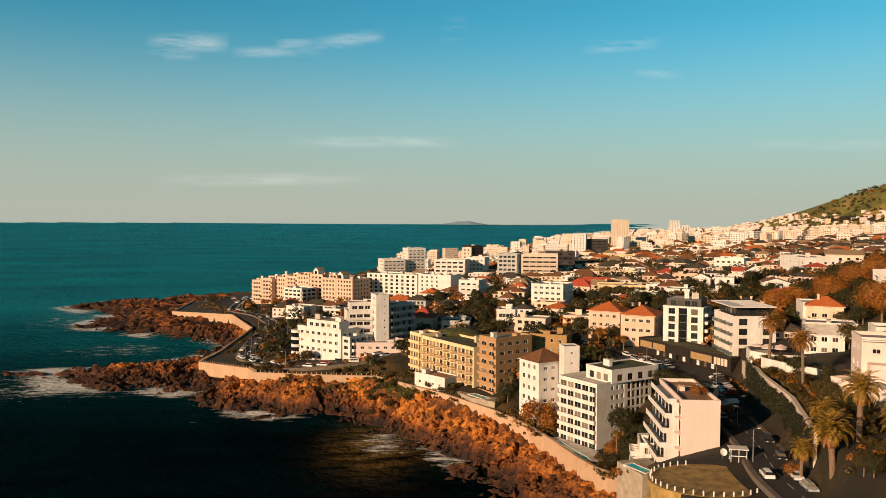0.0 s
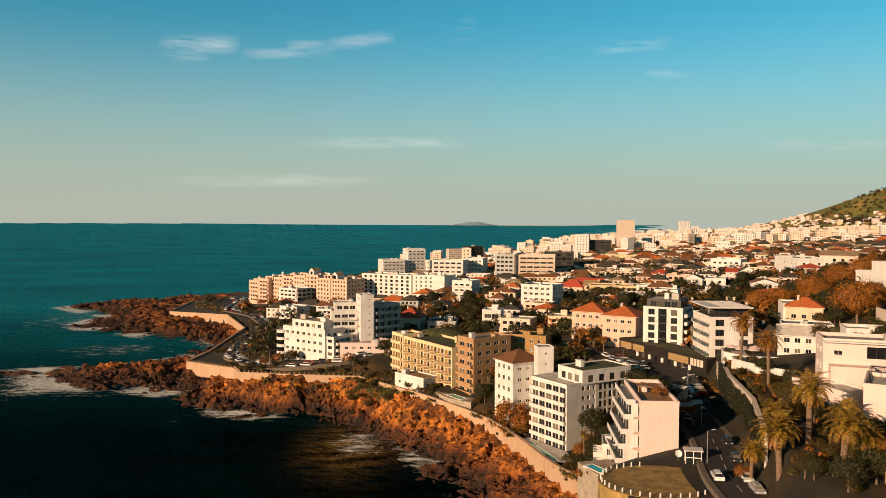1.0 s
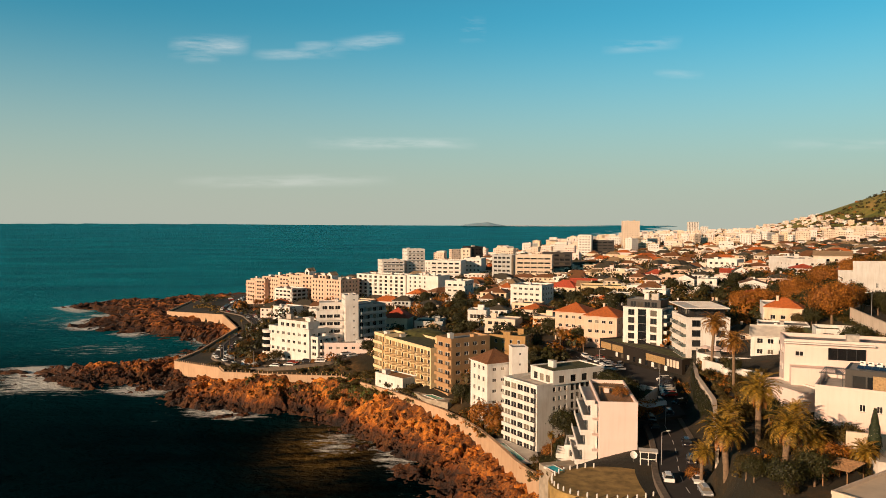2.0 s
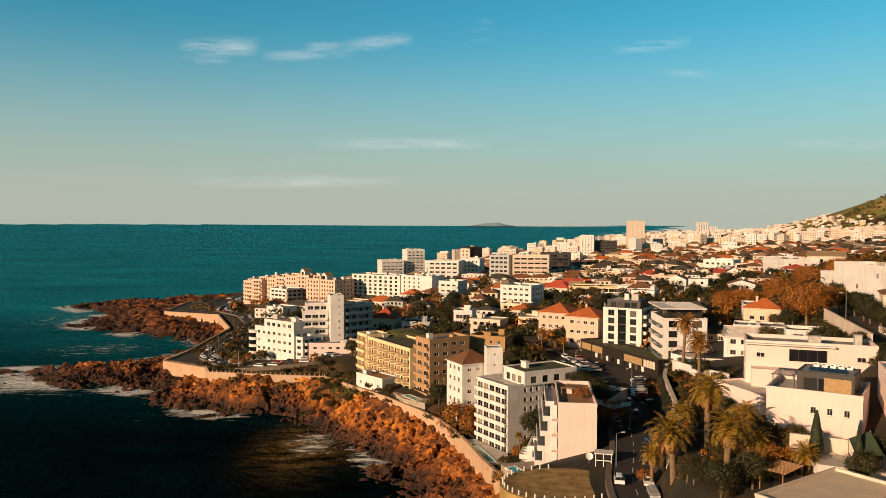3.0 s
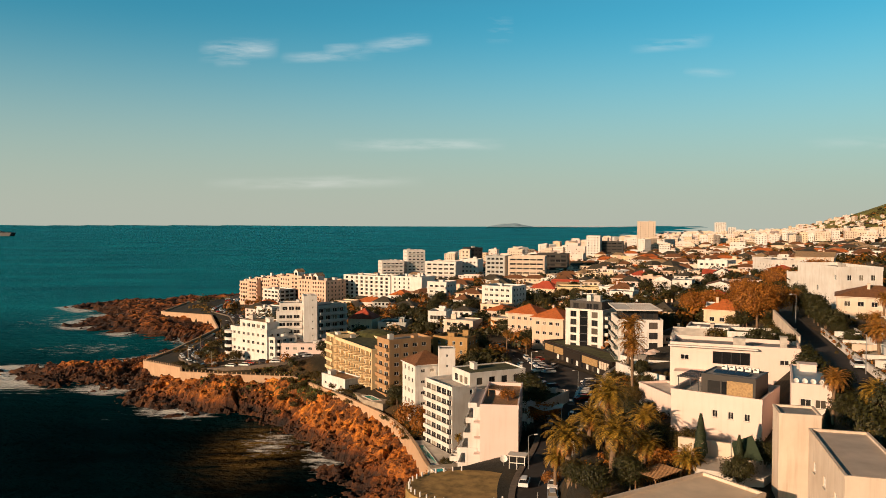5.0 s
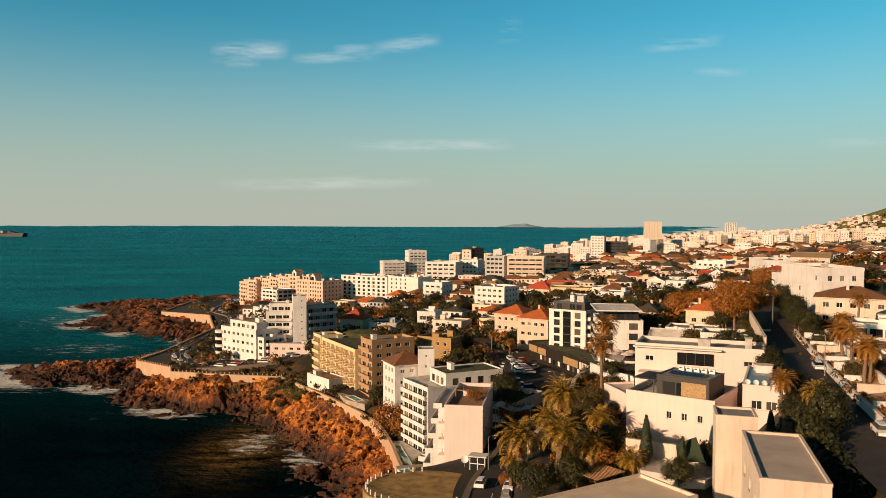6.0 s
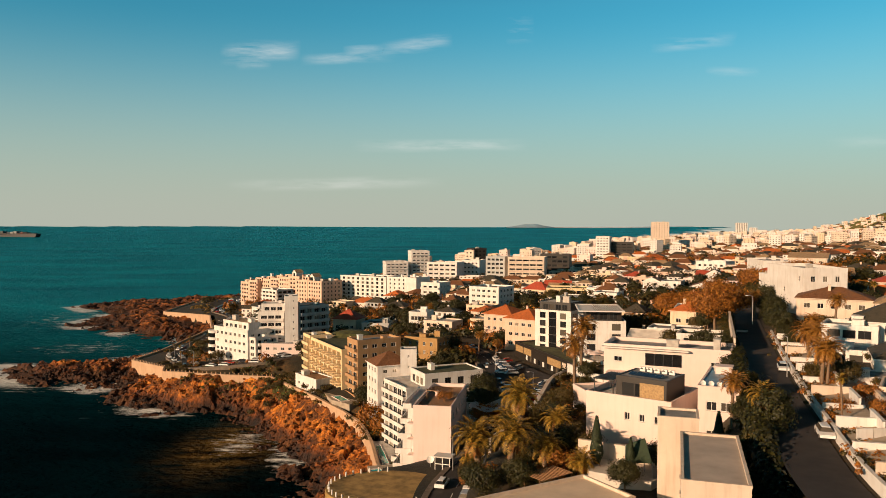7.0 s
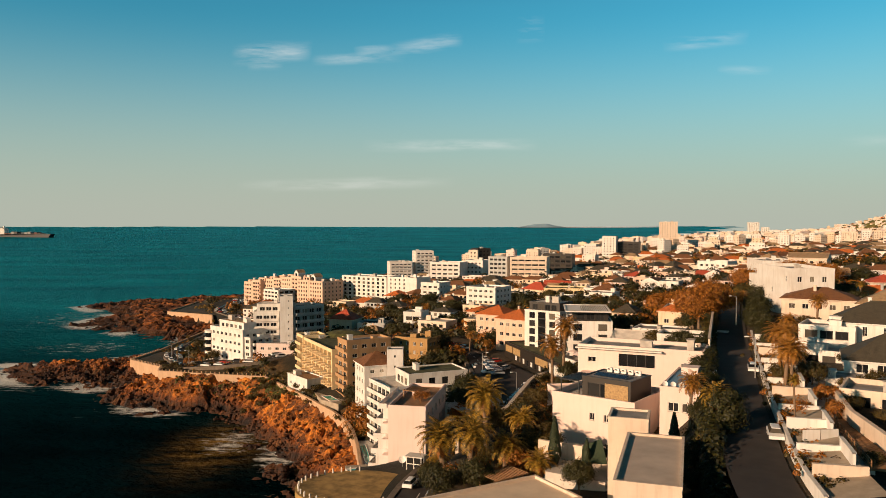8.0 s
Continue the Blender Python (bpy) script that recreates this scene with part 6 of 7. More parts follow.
# front gardens, cross walls and terraces on the uphill side of the street
yard, k0 = MB(), 0
for k in range(10, 44):
    a, b = street_p[k], street_p[k + 1]
    na, nb = -side(street_p, k), -side(street_p, k + 1)
    za, zb = street_z[k] + 0.9, street_z[k + 1] + 0.9
    yard.face([(*(a + na * 4.2), za), (*(a + na * 9.5), za + 0.8), (*(b + nb * 9.5), zb + 0.8), (*(b + nb * 4.2), zb)])
tagged(part("front_terrace", yard, PAVING), "sunlit paved front gardens along the street", "terrace", kind="structure")
for k in range(12, 44, 3):
    a, n = street_p[k], -side(street_p, k)
    wall_line("garden_wall", "cream wall between two front gardens", [tuple(a + n * 4.3), tuple(a + n * 9.4)], lambda q: street_z[k] - 2, lambda q: street_z[k] + (1.9 if k % 2 else 2.4), 0.3, WHITE if k % 4 else CREAM)
for k in range(13, 42, 4):
    a, b, n = street_p[k], street_p[k + 2], -side(street_p, k)
    wall_line("garden_wall", "white rendered terrace wall behind the front gardens", [tuple(a + n * 8.8), tuple(b + n * 8.8)], lambda q: street_z[k] - 2, lambda q: street_z[k] + 2.9, 0.3, WHITE)
# ---- plants ----
DRY_SCRUB = foliage("dry_scrub", (0.13, 0.07, 0.012), (0.42, 0.25, 0.05))
GREEN_SCRUB = foliage("green_scrub", (0.03, 0.05, 0.006), (0.13, 0.14, 0.02))


def crown(rng, rx, ry, rz, cz, clumps, per, leaf):
    mb = MB()
    for _ in range(clumps):
        d = Vector((rng.gauss(0, 1), rng.gauss(0, 1), rng.gauss(0, 0.8))).normalized()
        r = rng.uniform(0.45, 1.0) ** 0.5
        lump = 1 + 0.28 * noise.noise(d * 2.3 + Vector((rx, ry, cz)))
        c = Vector((d.x * rx * r * lump, d.y * ry * r * lump, cz + d.z * rz * r * lump))
        size = rng.uniform(0.12, 0.22) * (rx + ry)
        for _ in range(per):
            o = Vector((rng.gauss(0, 1), rng.gauss(0, 1), rng.gauss(0, 0.8))) * size * 0.5
            n = (o.normalized() + d * 0.7 + Vector((rng.gauss(0, 0.4), rng.gauss(0, 0.4), rng.gauss(0, 0.4)))).normalized()
            leaf_card(mb, c + o, n, leaf, rng)
    return mb


def tree(seed, high, spread, material, label, name="tree", clumps=60, per=26, leaf=0.33, slim=1.0):
    rng = random.Random(seed)
    root = thing(name, label, "tree")
    tr = MB()
    fork = high * 0.42
    tr.tube([(0, 0, -1.5), (0.08, 0, fork * 0.5), (0.0, 0.1, fork)], [high * 0.035, high * 0.028, high * 0.022], 8)
    for k in range(5):
        a = k * 1.26 + rng.uniform(-0.3, 0.3)
        e = Vector((math.cos(a) * spread * 0.55, math.sin(a) * spread * 0.55, high * rng.uniform(0.62, 0.8)))
        tr.tube([(0, 0.1, fork * 0.9), tuple(e * 0.5 + Vector((0, 0, fork * 0.55))), tuple(e)], [high * 0.018, high * 0.012, high * 0.005], 6)
    part("trunk", tr, BARK, root, smooth=True)
    part("crown", crown(rng, spread, spread * rng.uniform(0.85, 1.1), high * 0.34 * slim, high * 0.66, clumps, per, leaf), material, root)
    return root


def cypress(seed, high):
    rng = random.Random(seed)
    root = thing("cypress", "dark narrow cypress tree in a garden", "tree")
    tr, cr = MB(), MB()
    tr.tube([(0, 0, -1), (0, 0, high * 0.5)], [0.16, 0.06], 7)
    for _ in range(1500):
        z = rng.uniform(0.04, 1.0)
        r = 0.16 * high * min(1, z * 4) * (1 - z) ** 0.65 * (1 + 0.2 * noise.noise(Vector((z * 9, seed, 0))))
        a = rng.uniform(0, 6.28)
        n = Vector((math.cos(a), math.sin(a), 0.7)).normalized()
        leaf_card(cr, Vector((math.cos(a) * r, math.sin(a) * r, z * high)), n, 0.24, rng)
    part("trunk", tr, BARK, root), part("crown", cr, NEEDLE, root)
    return root


def frond(mb, base, a, lift, length, rng, droop=1.0, width=0.5, mi=0):
    d = Vector((math.cos(a), math.sin(a), 0))
    pts, n = [], 9
    for k in range(n + 1):
        s = k / n
        e = lift - droop * 1.7 * s * s
        pts.append(base if not k else pts[-1] + (d * math.cos(e) + Vector((0, 0, math.sin(e)))) * length / n)
    perp = Vector((-d.y, d.x, 0))
    mb.tube([tuple(p) for p in pts[::3]], [0.045, 0.035, 0.025, 0.012], 4, mi, False)
    for k in range(1, 2 * n):
        s = k / (2 * n)
        i = min(int(s * n), n - 1)
        p = pts[i].lerp(pts[i + 1], s * n - i)
        t = (pts[i + 1] - pts[i]).normalized()
        w = width * length * 0.42 * (math.sin(math.pi * min(1, s * 0.85 + 0.15)) ** 0.7)
        for sgn in (-1, 1):
            out = (perp * sgn + t * 0.75 + Vector((0, 0, 0.28 - 0.5 * s))).normalized() * w * rng.uniform(0.8, 1.1)
            mb.face([p, p + t * 0.11, p + out * 0.6 + t * 0.06, p + out - Vector((0, 0, 0.12 * w)), p + out * 0.55 - t * 0.06], mi)


def palm(seed, high, length=3.2, fronds=46, label="date palm with a full feathery crown", dry=10, trunk=0.38, leaves=PALM):
    rng = random.Random(seed)
    root = thing("palm", label, "palm tree")
    tr, cr, dr = MB(), MB(), MB()
    lean = rng.uniform(-0.35, 0.35)
    ks = 14
    pts = [(lean * (k / ks) ** 2 * 2, 0, -1.5 + (high + 1.5) * k / ks) for k in range(ks + 1)]
    tr.tube(pts, [trunk * (1.0 + (0.12 if k % 2 else 0) + (0.35 if k > ks - 2 else 0)) for k in range(ks + 1)], 10)
    top = Vector(pts[-1])
    for k in range(fronds):
        s = k / fronds
        frond(cr, top + Vector((0, 0, 0.1)), k * 2.39996 + rng.uniform(-0.15, 0.15), 1.35 - 1.55 * s, length * rng.uniform(0.85, 1.1), rng, 0.75 + 0.35 * s)
    for k in range(dry):
        frond(dr, top, k * 2.39996 + 0.4, -0.5 - 0.5 * k / max(dry, 1), length * rng.uniform(0.55, 0.8), rng, 0.6, 0.4)
    part("trunk", tr, BARK, root, smooth=True)
    part("crown", cr, leaves, root)
    if dry:
        part("dead_fronds", dr, DRY_PALM, root, "hanging brown dead fronds")
    return root


def place(proto, spots, group, zfn=gz, sink=0.0):
    """The prototype moves to the first spot; copies stand at the others."""
    first = True
    for x, y, s, a in spots:
        m = pose(x, y, zfn(x, y) - sink, 0, 0, a) @ Matrix.Scale(s, 4)
        if first:
            proto.matrix_world = m
            first = False
        else:
            copy_thing_scaled(proto, m)
    tagged(proto, group=group)


def copy_thing_scaled(ob, m):
    c = copy_thing(ob, m)
    c.matrix_basis = m
    return c


big_palm = palm(1, 6.0, 3.6, 54, "large date palm with arching golden-green fronds", 24)
place(big_palm, [(110.6, 97.0, 0.72, 30), (73.9, 118.6, 1.3, 0), (80.7, 122.3, 1.25, 70), (78.3, 108.0, 1.2, 140), (83.4, 110.2, 0.95, 200), (79.0, 130.0, 1.0, 260), (87.0, 121.5, 0.9, 20), (72.5, 126.0, 0.8, 90), (88.5, 104.5, 0.8, 50)], "date palms in the garden",
      lambda x, y: {110.6: 46.0, 73.9: 30.2, 80.7: 36.6, 78.3: 34.6, 83.4: 33.4, 79.0: 32.0, 87.0: 35.0, 72.5: 27.5, 88.5: 34.0}[x])
tall_palm = palm(2, 10.5, 4.2, 52, "tall date palm with a brown-skirted crown", 26, 0.34, PALM_GOLD)
place(tall_palm, [(100.2, 193.3, 1.08, 0), (95.2, 167.1, 0.98, 90), (127.0, 115.5, 0.6, 20), (133.5, 134.0, 0.62, 75), (140.0, 149.5, 0.62, 140), (109.5, 106.0, 0.62, 40), (126.4, 116.2, 0.85, 30), (134.0, 138.0, 0.8, 130), (174, 226, 0.9, 10), (157, 178, 0.7, 0),
                  (74, 270, 0.6, 0), (80, 258, 0.5, 80), (50, 360, 0.7, 0), (150, 210, 0.6, 0)], "tall palms", lambda x, y: gz(x, y) - (2.5 if (x, y) in ((126.4, 116.2), (134.0, 138.0)) else 0))
thin_palm = palm(3, 8.5, 1.5, 30, "thin palm with a small crown", 8, 0.16)
place(thin_palm, [(56.5, 184.5, 0.95, 0), (119.6, 95.0, 0.75, 0), (-58, 326, 0.6, 0), (-64, 340, 0.7, 20), (-70, 348, 0.65, 50), (-72, 372, 0.7, 80), (-68, 392, 0.7, 120), (-78, 424, 0.8, 0),
                  (-60, 410, 0.8, 0), (-66, 440, 0.8, 10), (-58, 455, 0.8, 0), (-100, 552, 0.9, 0), (-92, 548, 0.9, 0), (-86, 540, 0.9, 0), (-70, 470, 0.9, 0), (180, 205, 1.0, 0)], "thin palms")

cyp = cypress(4, 7.5)
place(cyp, [(90.5, 105.5, 0.95, 0), (106.0, 100.5, 0.9, 50), (94.5, 101.5, 0.7, 100)], "cypresses", lambda x, y: 38.0 if x < 100 else 40.5)

green = [tree(10 + k, 7.5, 3.4, LEAF, "dark green broad-leaved garden tree", clumps=95, per=46, leaf=0.21) for k in range(3)]
rust = tree(20, 9.0, 4.6, AUTUMN, "rust-brown broad-leaved tree with full crown", clumps=120, per=50, leaf=0.22)
lit = tree(21, 6.0, 3.0, GARDEN, "olive-green garden tree between the houses", clumps=80, per=40, leaf=0.2)
shrub = tree(22, 2.6, 1.7, GARDEN, "rounded olive-green shrub in a garden", "shrub", clumps=40, per=30, leaf=0.15)
gold = tree(23, 3.6, 2.2, AUTUMN, "golden-brown rounded shrub in a garden", "shrub", clumps=50, per=34, leaf=0.16)

conifer = tree(24, 9.0, 2.7, LEAF, "dense dark cone-shaped garden tree beside the street", "conifer", clumps=150, per=40, leaf=0.2, slim=1.35)
place(conifer, [(111.0, 95.0, 0.85, 0)], "garden conifers", lambda x, y: 43.6)
place(rust, [(142, 270, 1.15, 0), (149.5, 272, 1.1, 80), (136.5, 201, 1.3, 200), (142.5, 206, 1.05, 30), (157, 262, 1.2, 60), (172, 270, 1.2, 100), (200, 300, 1.3, 0), (206, 286, 1.2, 90), (154, 256, 0.9, 150)], "rust-brown trees")
place(gold, [(42.5, 221.0, 2.2, 0), (45.5, 216.5, 1.5, 60), (75.5, 170, 1.5, 10), (57.5, 190.5, 1.2, 0), (60.5, 193, 1.2, 60), (66.5, 158.0, 0.75, 0), (80, 268, 1, 0), (-50, 318, 0.9, 0), (-44, 322, 0.8, 60), (86, 108, 1.0, 0), (83, 104, 0.8, 90), (129, 108, 0.8, 0), (-20, 301, 0.6, 0),
             (72, 128, 0.7, 0), (127, 100, 0.7, 0), (74.5, 181, 1.2, 0), (78, 176, 0.9, 0), (122.5, 101, 0.7, 30), (128.5, 117, 0.8, 70), (-88, 546, 1.5, 0), (-98, 556, 1.4, 0)], "golden shrubs",
      lambda x, y: 34.2 if (x, y) == (66.5, 158.0) else gz(x, y))
rng = random.Random(9)
spots = [[] for _ in range(5)]
hand = [(74.0, 178.0, 1.0), (75.0, 186.0, 1.05), (75.0, 195.0, 1.0), (75.5, 204.0, 0.95), (73.0, 214.0, 0.9), (70.0, 226.0, 0.9), (36.5, 241.5, 0.9), (40.5, 236.5, 0.8), (60.0, 188.0, 0.75), (63.5, 183.0, 0.7), (57.5, 178.5, 0.55), (62.0, 173.0, 0.6), (54.5, 181, 0.5), (58.5, 168.5, 0.5), (55.5, 172.5, 0.5), (60.5, 180, 0.55), (66, 178, 0.7), (68, 186, 0.7), (64, 192, 0.6), (70, 192, 0.6), (99.5, 178.0, 0.6), (97, 160.0, 0.6),
        (79.5, 101.5, 0.7), (74.5, 100.0, 0.7), (72.8, 106.0, 0.5), (105.2, 90.0, 0.42), (104.2, 84.0, 0.4), (105.0, 96.0, 0.4), (110.2, 104.8, 0.4), (109.6, 101.0, 0.4), (113.5, 112, 0.6), (118.5, 134, 0.5), (124, 154, 0.55), (118, 165, 0.9), (124, 168, 0.9), (88, 134, 0.7), (99, 104, 0.6), (93, 98, 0.6)]
for k in range(20, len(street_p), 2):
    for sgn, reach in ((1, 5.5), (-1, 6.0)):
        q = street_p[k] + side(street_p, k) * sgn * reach
        if 150 < q.y < 300 and rng.random() < 0.75 and free_spot(q.x, q.y, 0.6):
            hand.append((q.x + rng.uniform(-1, 1), q.y, rng.uniform(0.5, 0.95)))
            taken.append((q.x, q.y, 1.5))
for x, y, s in hand:
    spots[rng.randrange(3)].append((x, y, s, rng.uniform(0, 360)))
for x, y, s in ((90.5, 112, 0.8), (87.5, 116, 0.9), (83, 134, 0.8), (88, 142, 0.8), (90.5, 150, 0.8), (105, 160, 0.6), (132, 120, 0.7), (128, 122, 0.6), (64, 168, 0.7), (72.5, 108, 0.6)):
    spots[3].append((x, y, s, rng.uniform(0, 360)))



def shrubbery(label, spans, n, high, materials, seed, zfn=gz, leaf=0.22, wide=0.8):
    """Uncounted low bushes, leaf by leaf, in soft mounds along the given spans (x, y, reach)."""
    rng, mb = random.Random(seed), MB()
    for _ in range(n):
        x, y, r = rng.choice(spans)
        x, y = x + rng.gauss(0, r * 0.5), y + rng.gauss(0, r * 0.5)
        z, s, mi = zfn(x, y), high * rng.uniform(0.5, 1.2), rng.randrange(len(materials))
        for _ in range(46):
            d = Vector((rng.gauss(0, 1), rng.gauss(0, 1), abs(rng.gauss(0, 0.9)))).normalized()
            leaf_card(mb, Vector((x, y, z - 0.1)) + Vector((d.x * wide, d.y * wide, d.z)) * s * rng.uniform(0.6, 1), d, leaf, rng, mi)
    tagged(part("shrubbery", mb, materials), label, "shrubs", kind="stuff")


shrubbery("golden and olive shrubs round the sea-front hotel", [(57, 186, 5), (60, 180, 5), (56, 176, 4), (59, 170, 4), (53, 181, 4), (43, 216, 4), (40, 224, 4), (46, 219, 5), (52, 172, 3), (54, 166, 4), (51.5, 160, 3), (36, 234, 4)], 330, 1.3, [GARDEN, AUTUMN, GARDEN, LEAF], 51)
shrubbery("golden garden shrubs above the retaining wall", [(92 + 0.5 * k, 140 + 6 * k, 4) for k in range(12)] + [(80, 112, 6), (84, 118, 6), (88, 108, 5), (90, 130, 5)], 330, 1.1, [GARDEN, AUTUMN, GARDEN], 52)
hedge = [tuple(street_p[k] + side(street_p, k) * 5.2) + (1.4,) for k in range(8, 60)]
shrubbery("dark hedge along the shaded side of the street", hedge, 320, 1.7, [LEAF, LEAF, GARDEN], 53)
# hedge added tall and dense so that its shade covers the street
tall = [tuple(street_p[k] + side(street_p, k) * 4.5) + (0.8,) for k in range(8, 36)]
shrubbery("tall clipped hedge shading the street", tall, 620, 3.4, [LEAF], 55, wide=0.35, leaf=0.3)
shrubbery("dark shrubs and dry grass along the sea-front road", [(-60, 345, 5), (-66, 352, 5), (-82, 372, 4), (-81, 400, 4), (-79, 425, 4), (-80, 450, 5), (-66, 400, 5), (-64, 440, 6), (-98, 515, 5), (-84, 505, 5), (-106, 545, 6), (-112, 600, 6), (-116, 570, 5), (-50, 330, 4), (-46, 312, 3), (-36, 306, 3)], 330, 1.5, [LEAF, GARDEN, AUTUMN, LEAF], 56, leaf=0.34)
point = [(-135, 575, 7), (-128, 556, 6), (-150, 600, 8), (-158, 630, 8), (-150, 660, 8), (-118, 538, 6), (-128, 680, 8), (-104, 530, 5), (-145, 585, 7)]
shrubbery("low dark and golden scrub over the rocky point", point, 260, 1.1, [LEAF, DRY_SCRUB, GARDEN, DRY_SCRUB], 58, leaf=0.4)


def on_rock(x, y):
    return rock_height(x, y) - 0.2


def plant_base(x, y):
    return gz(x, y) if x > float(wall_x(y)) else on_rock(x, y)


shrubbery("olive and golden scrub on the upper rock slope", [(-34, 293, 4), (-24, 291, 4), (-14, 289, 4), (-5, 286, 4), (3, 280, 3), (-1, 278, 3), (-44, 297, 3), (8, 268, 2), (-9, 282, 4)], 300, 0.85, [GARDEN, DRY_SCRUB, GREEN_SCRUB], 57, on_rock)
shrubbery("dry grass and low shrubs on the bank behind the sea wall", [(-24 + 4.2 * k, 300 - 2.2 * k, 3.2) for k in range(8)] + [(-30, 303, 3), (-38, 304, 3), (12, 262, 3), (20, 252, 3)], 320, 0.7, [DRY_SCRUB, GARDEN, GREEN_SCRUB, DRY_SCRUB], 59, leaf=0.2)
shrubbery("bright green bushes spilling over the sea wall", [(1.0, 276.5, 2.6), (3.0, 272.5, 2.4), (5.0, 268.5, 2.0), (-2.0, 279, 2.2)], 170, 1.5, [GREEN_SCRUB, GREEN_SCRUB, GARDEN], 60, lambda x, y: plant_base(x, y), leaf=0.22)
bank = [tuple(street_p[k] - side(street_p, k) * 5.6) + (2.4,) for k in range(12, 46)]
shrubbery("golden shrubs in the front gardens of the street", bank, 300, 0.9, [GARDEN, AUTUMN], 54, lambda x, y: street_at(y) + 0.9, 0.18)
# ---- the rest of the town ----
rng = random.Random(77)
TILES = [TERRACOTTA, RUST_TILES, RUST_TILES, SLATE, SLATE, TAN_TILES, RED_TILES]
tone = {TERRACOTTA: "terracotta", RUST_TILES: "brown-tiled", SLATE: "dark", TAN_TILES: "tan", RED_TILES: "red"}
wall_tone = {WHITE: "white", CREAM: "cream", PEACH: "peach", WARM: "sand-coloured", PINK: "pale pink", GREY: "grey"}
leafy = []
OPEN = [(76, 104, 180, 266), (88, 122, 60, 160), (36, 53, 165, 215), (104, 118, 196, 236), (92, 104, 155, 196), (146, 168, 205, 236), (-150, -95, 540, 700)]


def open_ground(x, y):
    """Streets, forecourts and gardens that stay clear of the scattered trees and houses."""
    return any(a < x < b and c < y < d for a, b, c, d in OPEN)




def town(x0, x1, y0, y1, cell, lod, tall, keep, turn=16.0):
    y = y0
    while y < y1:
        x = x0
        while x < x1:
            px, py = x + rng.uniform(-0.2, 0.2) * cell, y + rng.uniform(-0.2, 0.2) * cell
            x += cell
            inland = px - float(wall_x(py))
            if open_ground(px, py) or inland < 12 or (py > 430 and px < -62) or px > float(c46(py)) * 1.0 + 260 + 0.25 * py:
                continue
            r = cell * 0.36
            if not free_spot(px, py, r * 0.92):
                if free_spot(px, py, 2.0):
                    leafy.append((px, py))
                continue
            if rng.random() > keep:
                leafy.append((px, py))
                continue
            w, d = cell * rng.uniform(0.58, 0.86), cell * rng.uniform(0.5, 0.7)
            a = radians(turn - 38 + rng.choice([0, 0, 90]) + rng.uniform(-5, 5))
            u = Vector((math.cos(a), math.sin(a)))
            n = Vector((-u.y, u.x))
            if n.y < 0:
                n, u = -n, -u
            c = Vector((px, py))
            p0, p1 = c - u * w / 2 - n * d / 2, c + u * w / 2 - n * d / 2
            z = min(gz(*p0), gz(*p1), gz(px, py))
            wall = rng.choice(PAINTS)
            cols = max(2, round(w / 3.2))
            if rng.random() < tall:
                fl = rng.randint(3, 6 if py < 900 else 9)
                building("apartment_block", f"{wall_tone[wall]} apartment block of {fl} storeys in the town", p0, p1, d, z, z + fl * 2.9 + 1, fl, wall, front=FS(cols, 1.7), left=FS(3, 1.5), right=FS(3, 1.5) if lod < 2 else None,
                         lod=lod, clutter=2, roof_mat=rng.choice([ROOFING, PALE_ROOF]), group="town apartment blocks")
            else:
                fl = rng.choice([1, 2, 2])
                if rng.random() < 0.58:
                    t = rng.choice(TILES)
                    building("house", f"{wall_tone[wall]} house with {tone[t]} pitched roof", p0, p1, d, z, z + fl * 2.9, fl, wall, front=FS(cols, 1.4), left=FS(2, 1.3), roof=rng.choice(["hip", "hip", "gable"]),
                             roof_mat=t, lod=lod, rise=rng.uniform(1.8, 3.0), clutter=1 if py < 500 else 0, group="town houses")
                else:
                    building("house", f"{wall_tone[wall]} flat-roofed house of the town", p0, p1, d, z, z + fl * 3 + 0.6, fl, wall, front=FS(cols, 1.8), left=FS(2, 1.3), lod=lod, clutter=1 if py < 700 else 0, roof_mat=rng.choice([ROOFING, PALE_ROOF, PALE_ROOF]),
                             parapet=0.5, group="town houses")
        y += cell


town(-40, 120, 318, 480, 17.0, 2, 0.0, 0.34)
town(120, 250, 318, 480, 17.0, 2, 0.02, 0.66)
town(60, 250, 200, 318, 17.0, 1, 0.0, 0.62)
town(165, 230, 60, 200, 18, 2, 0.0, 0.66)


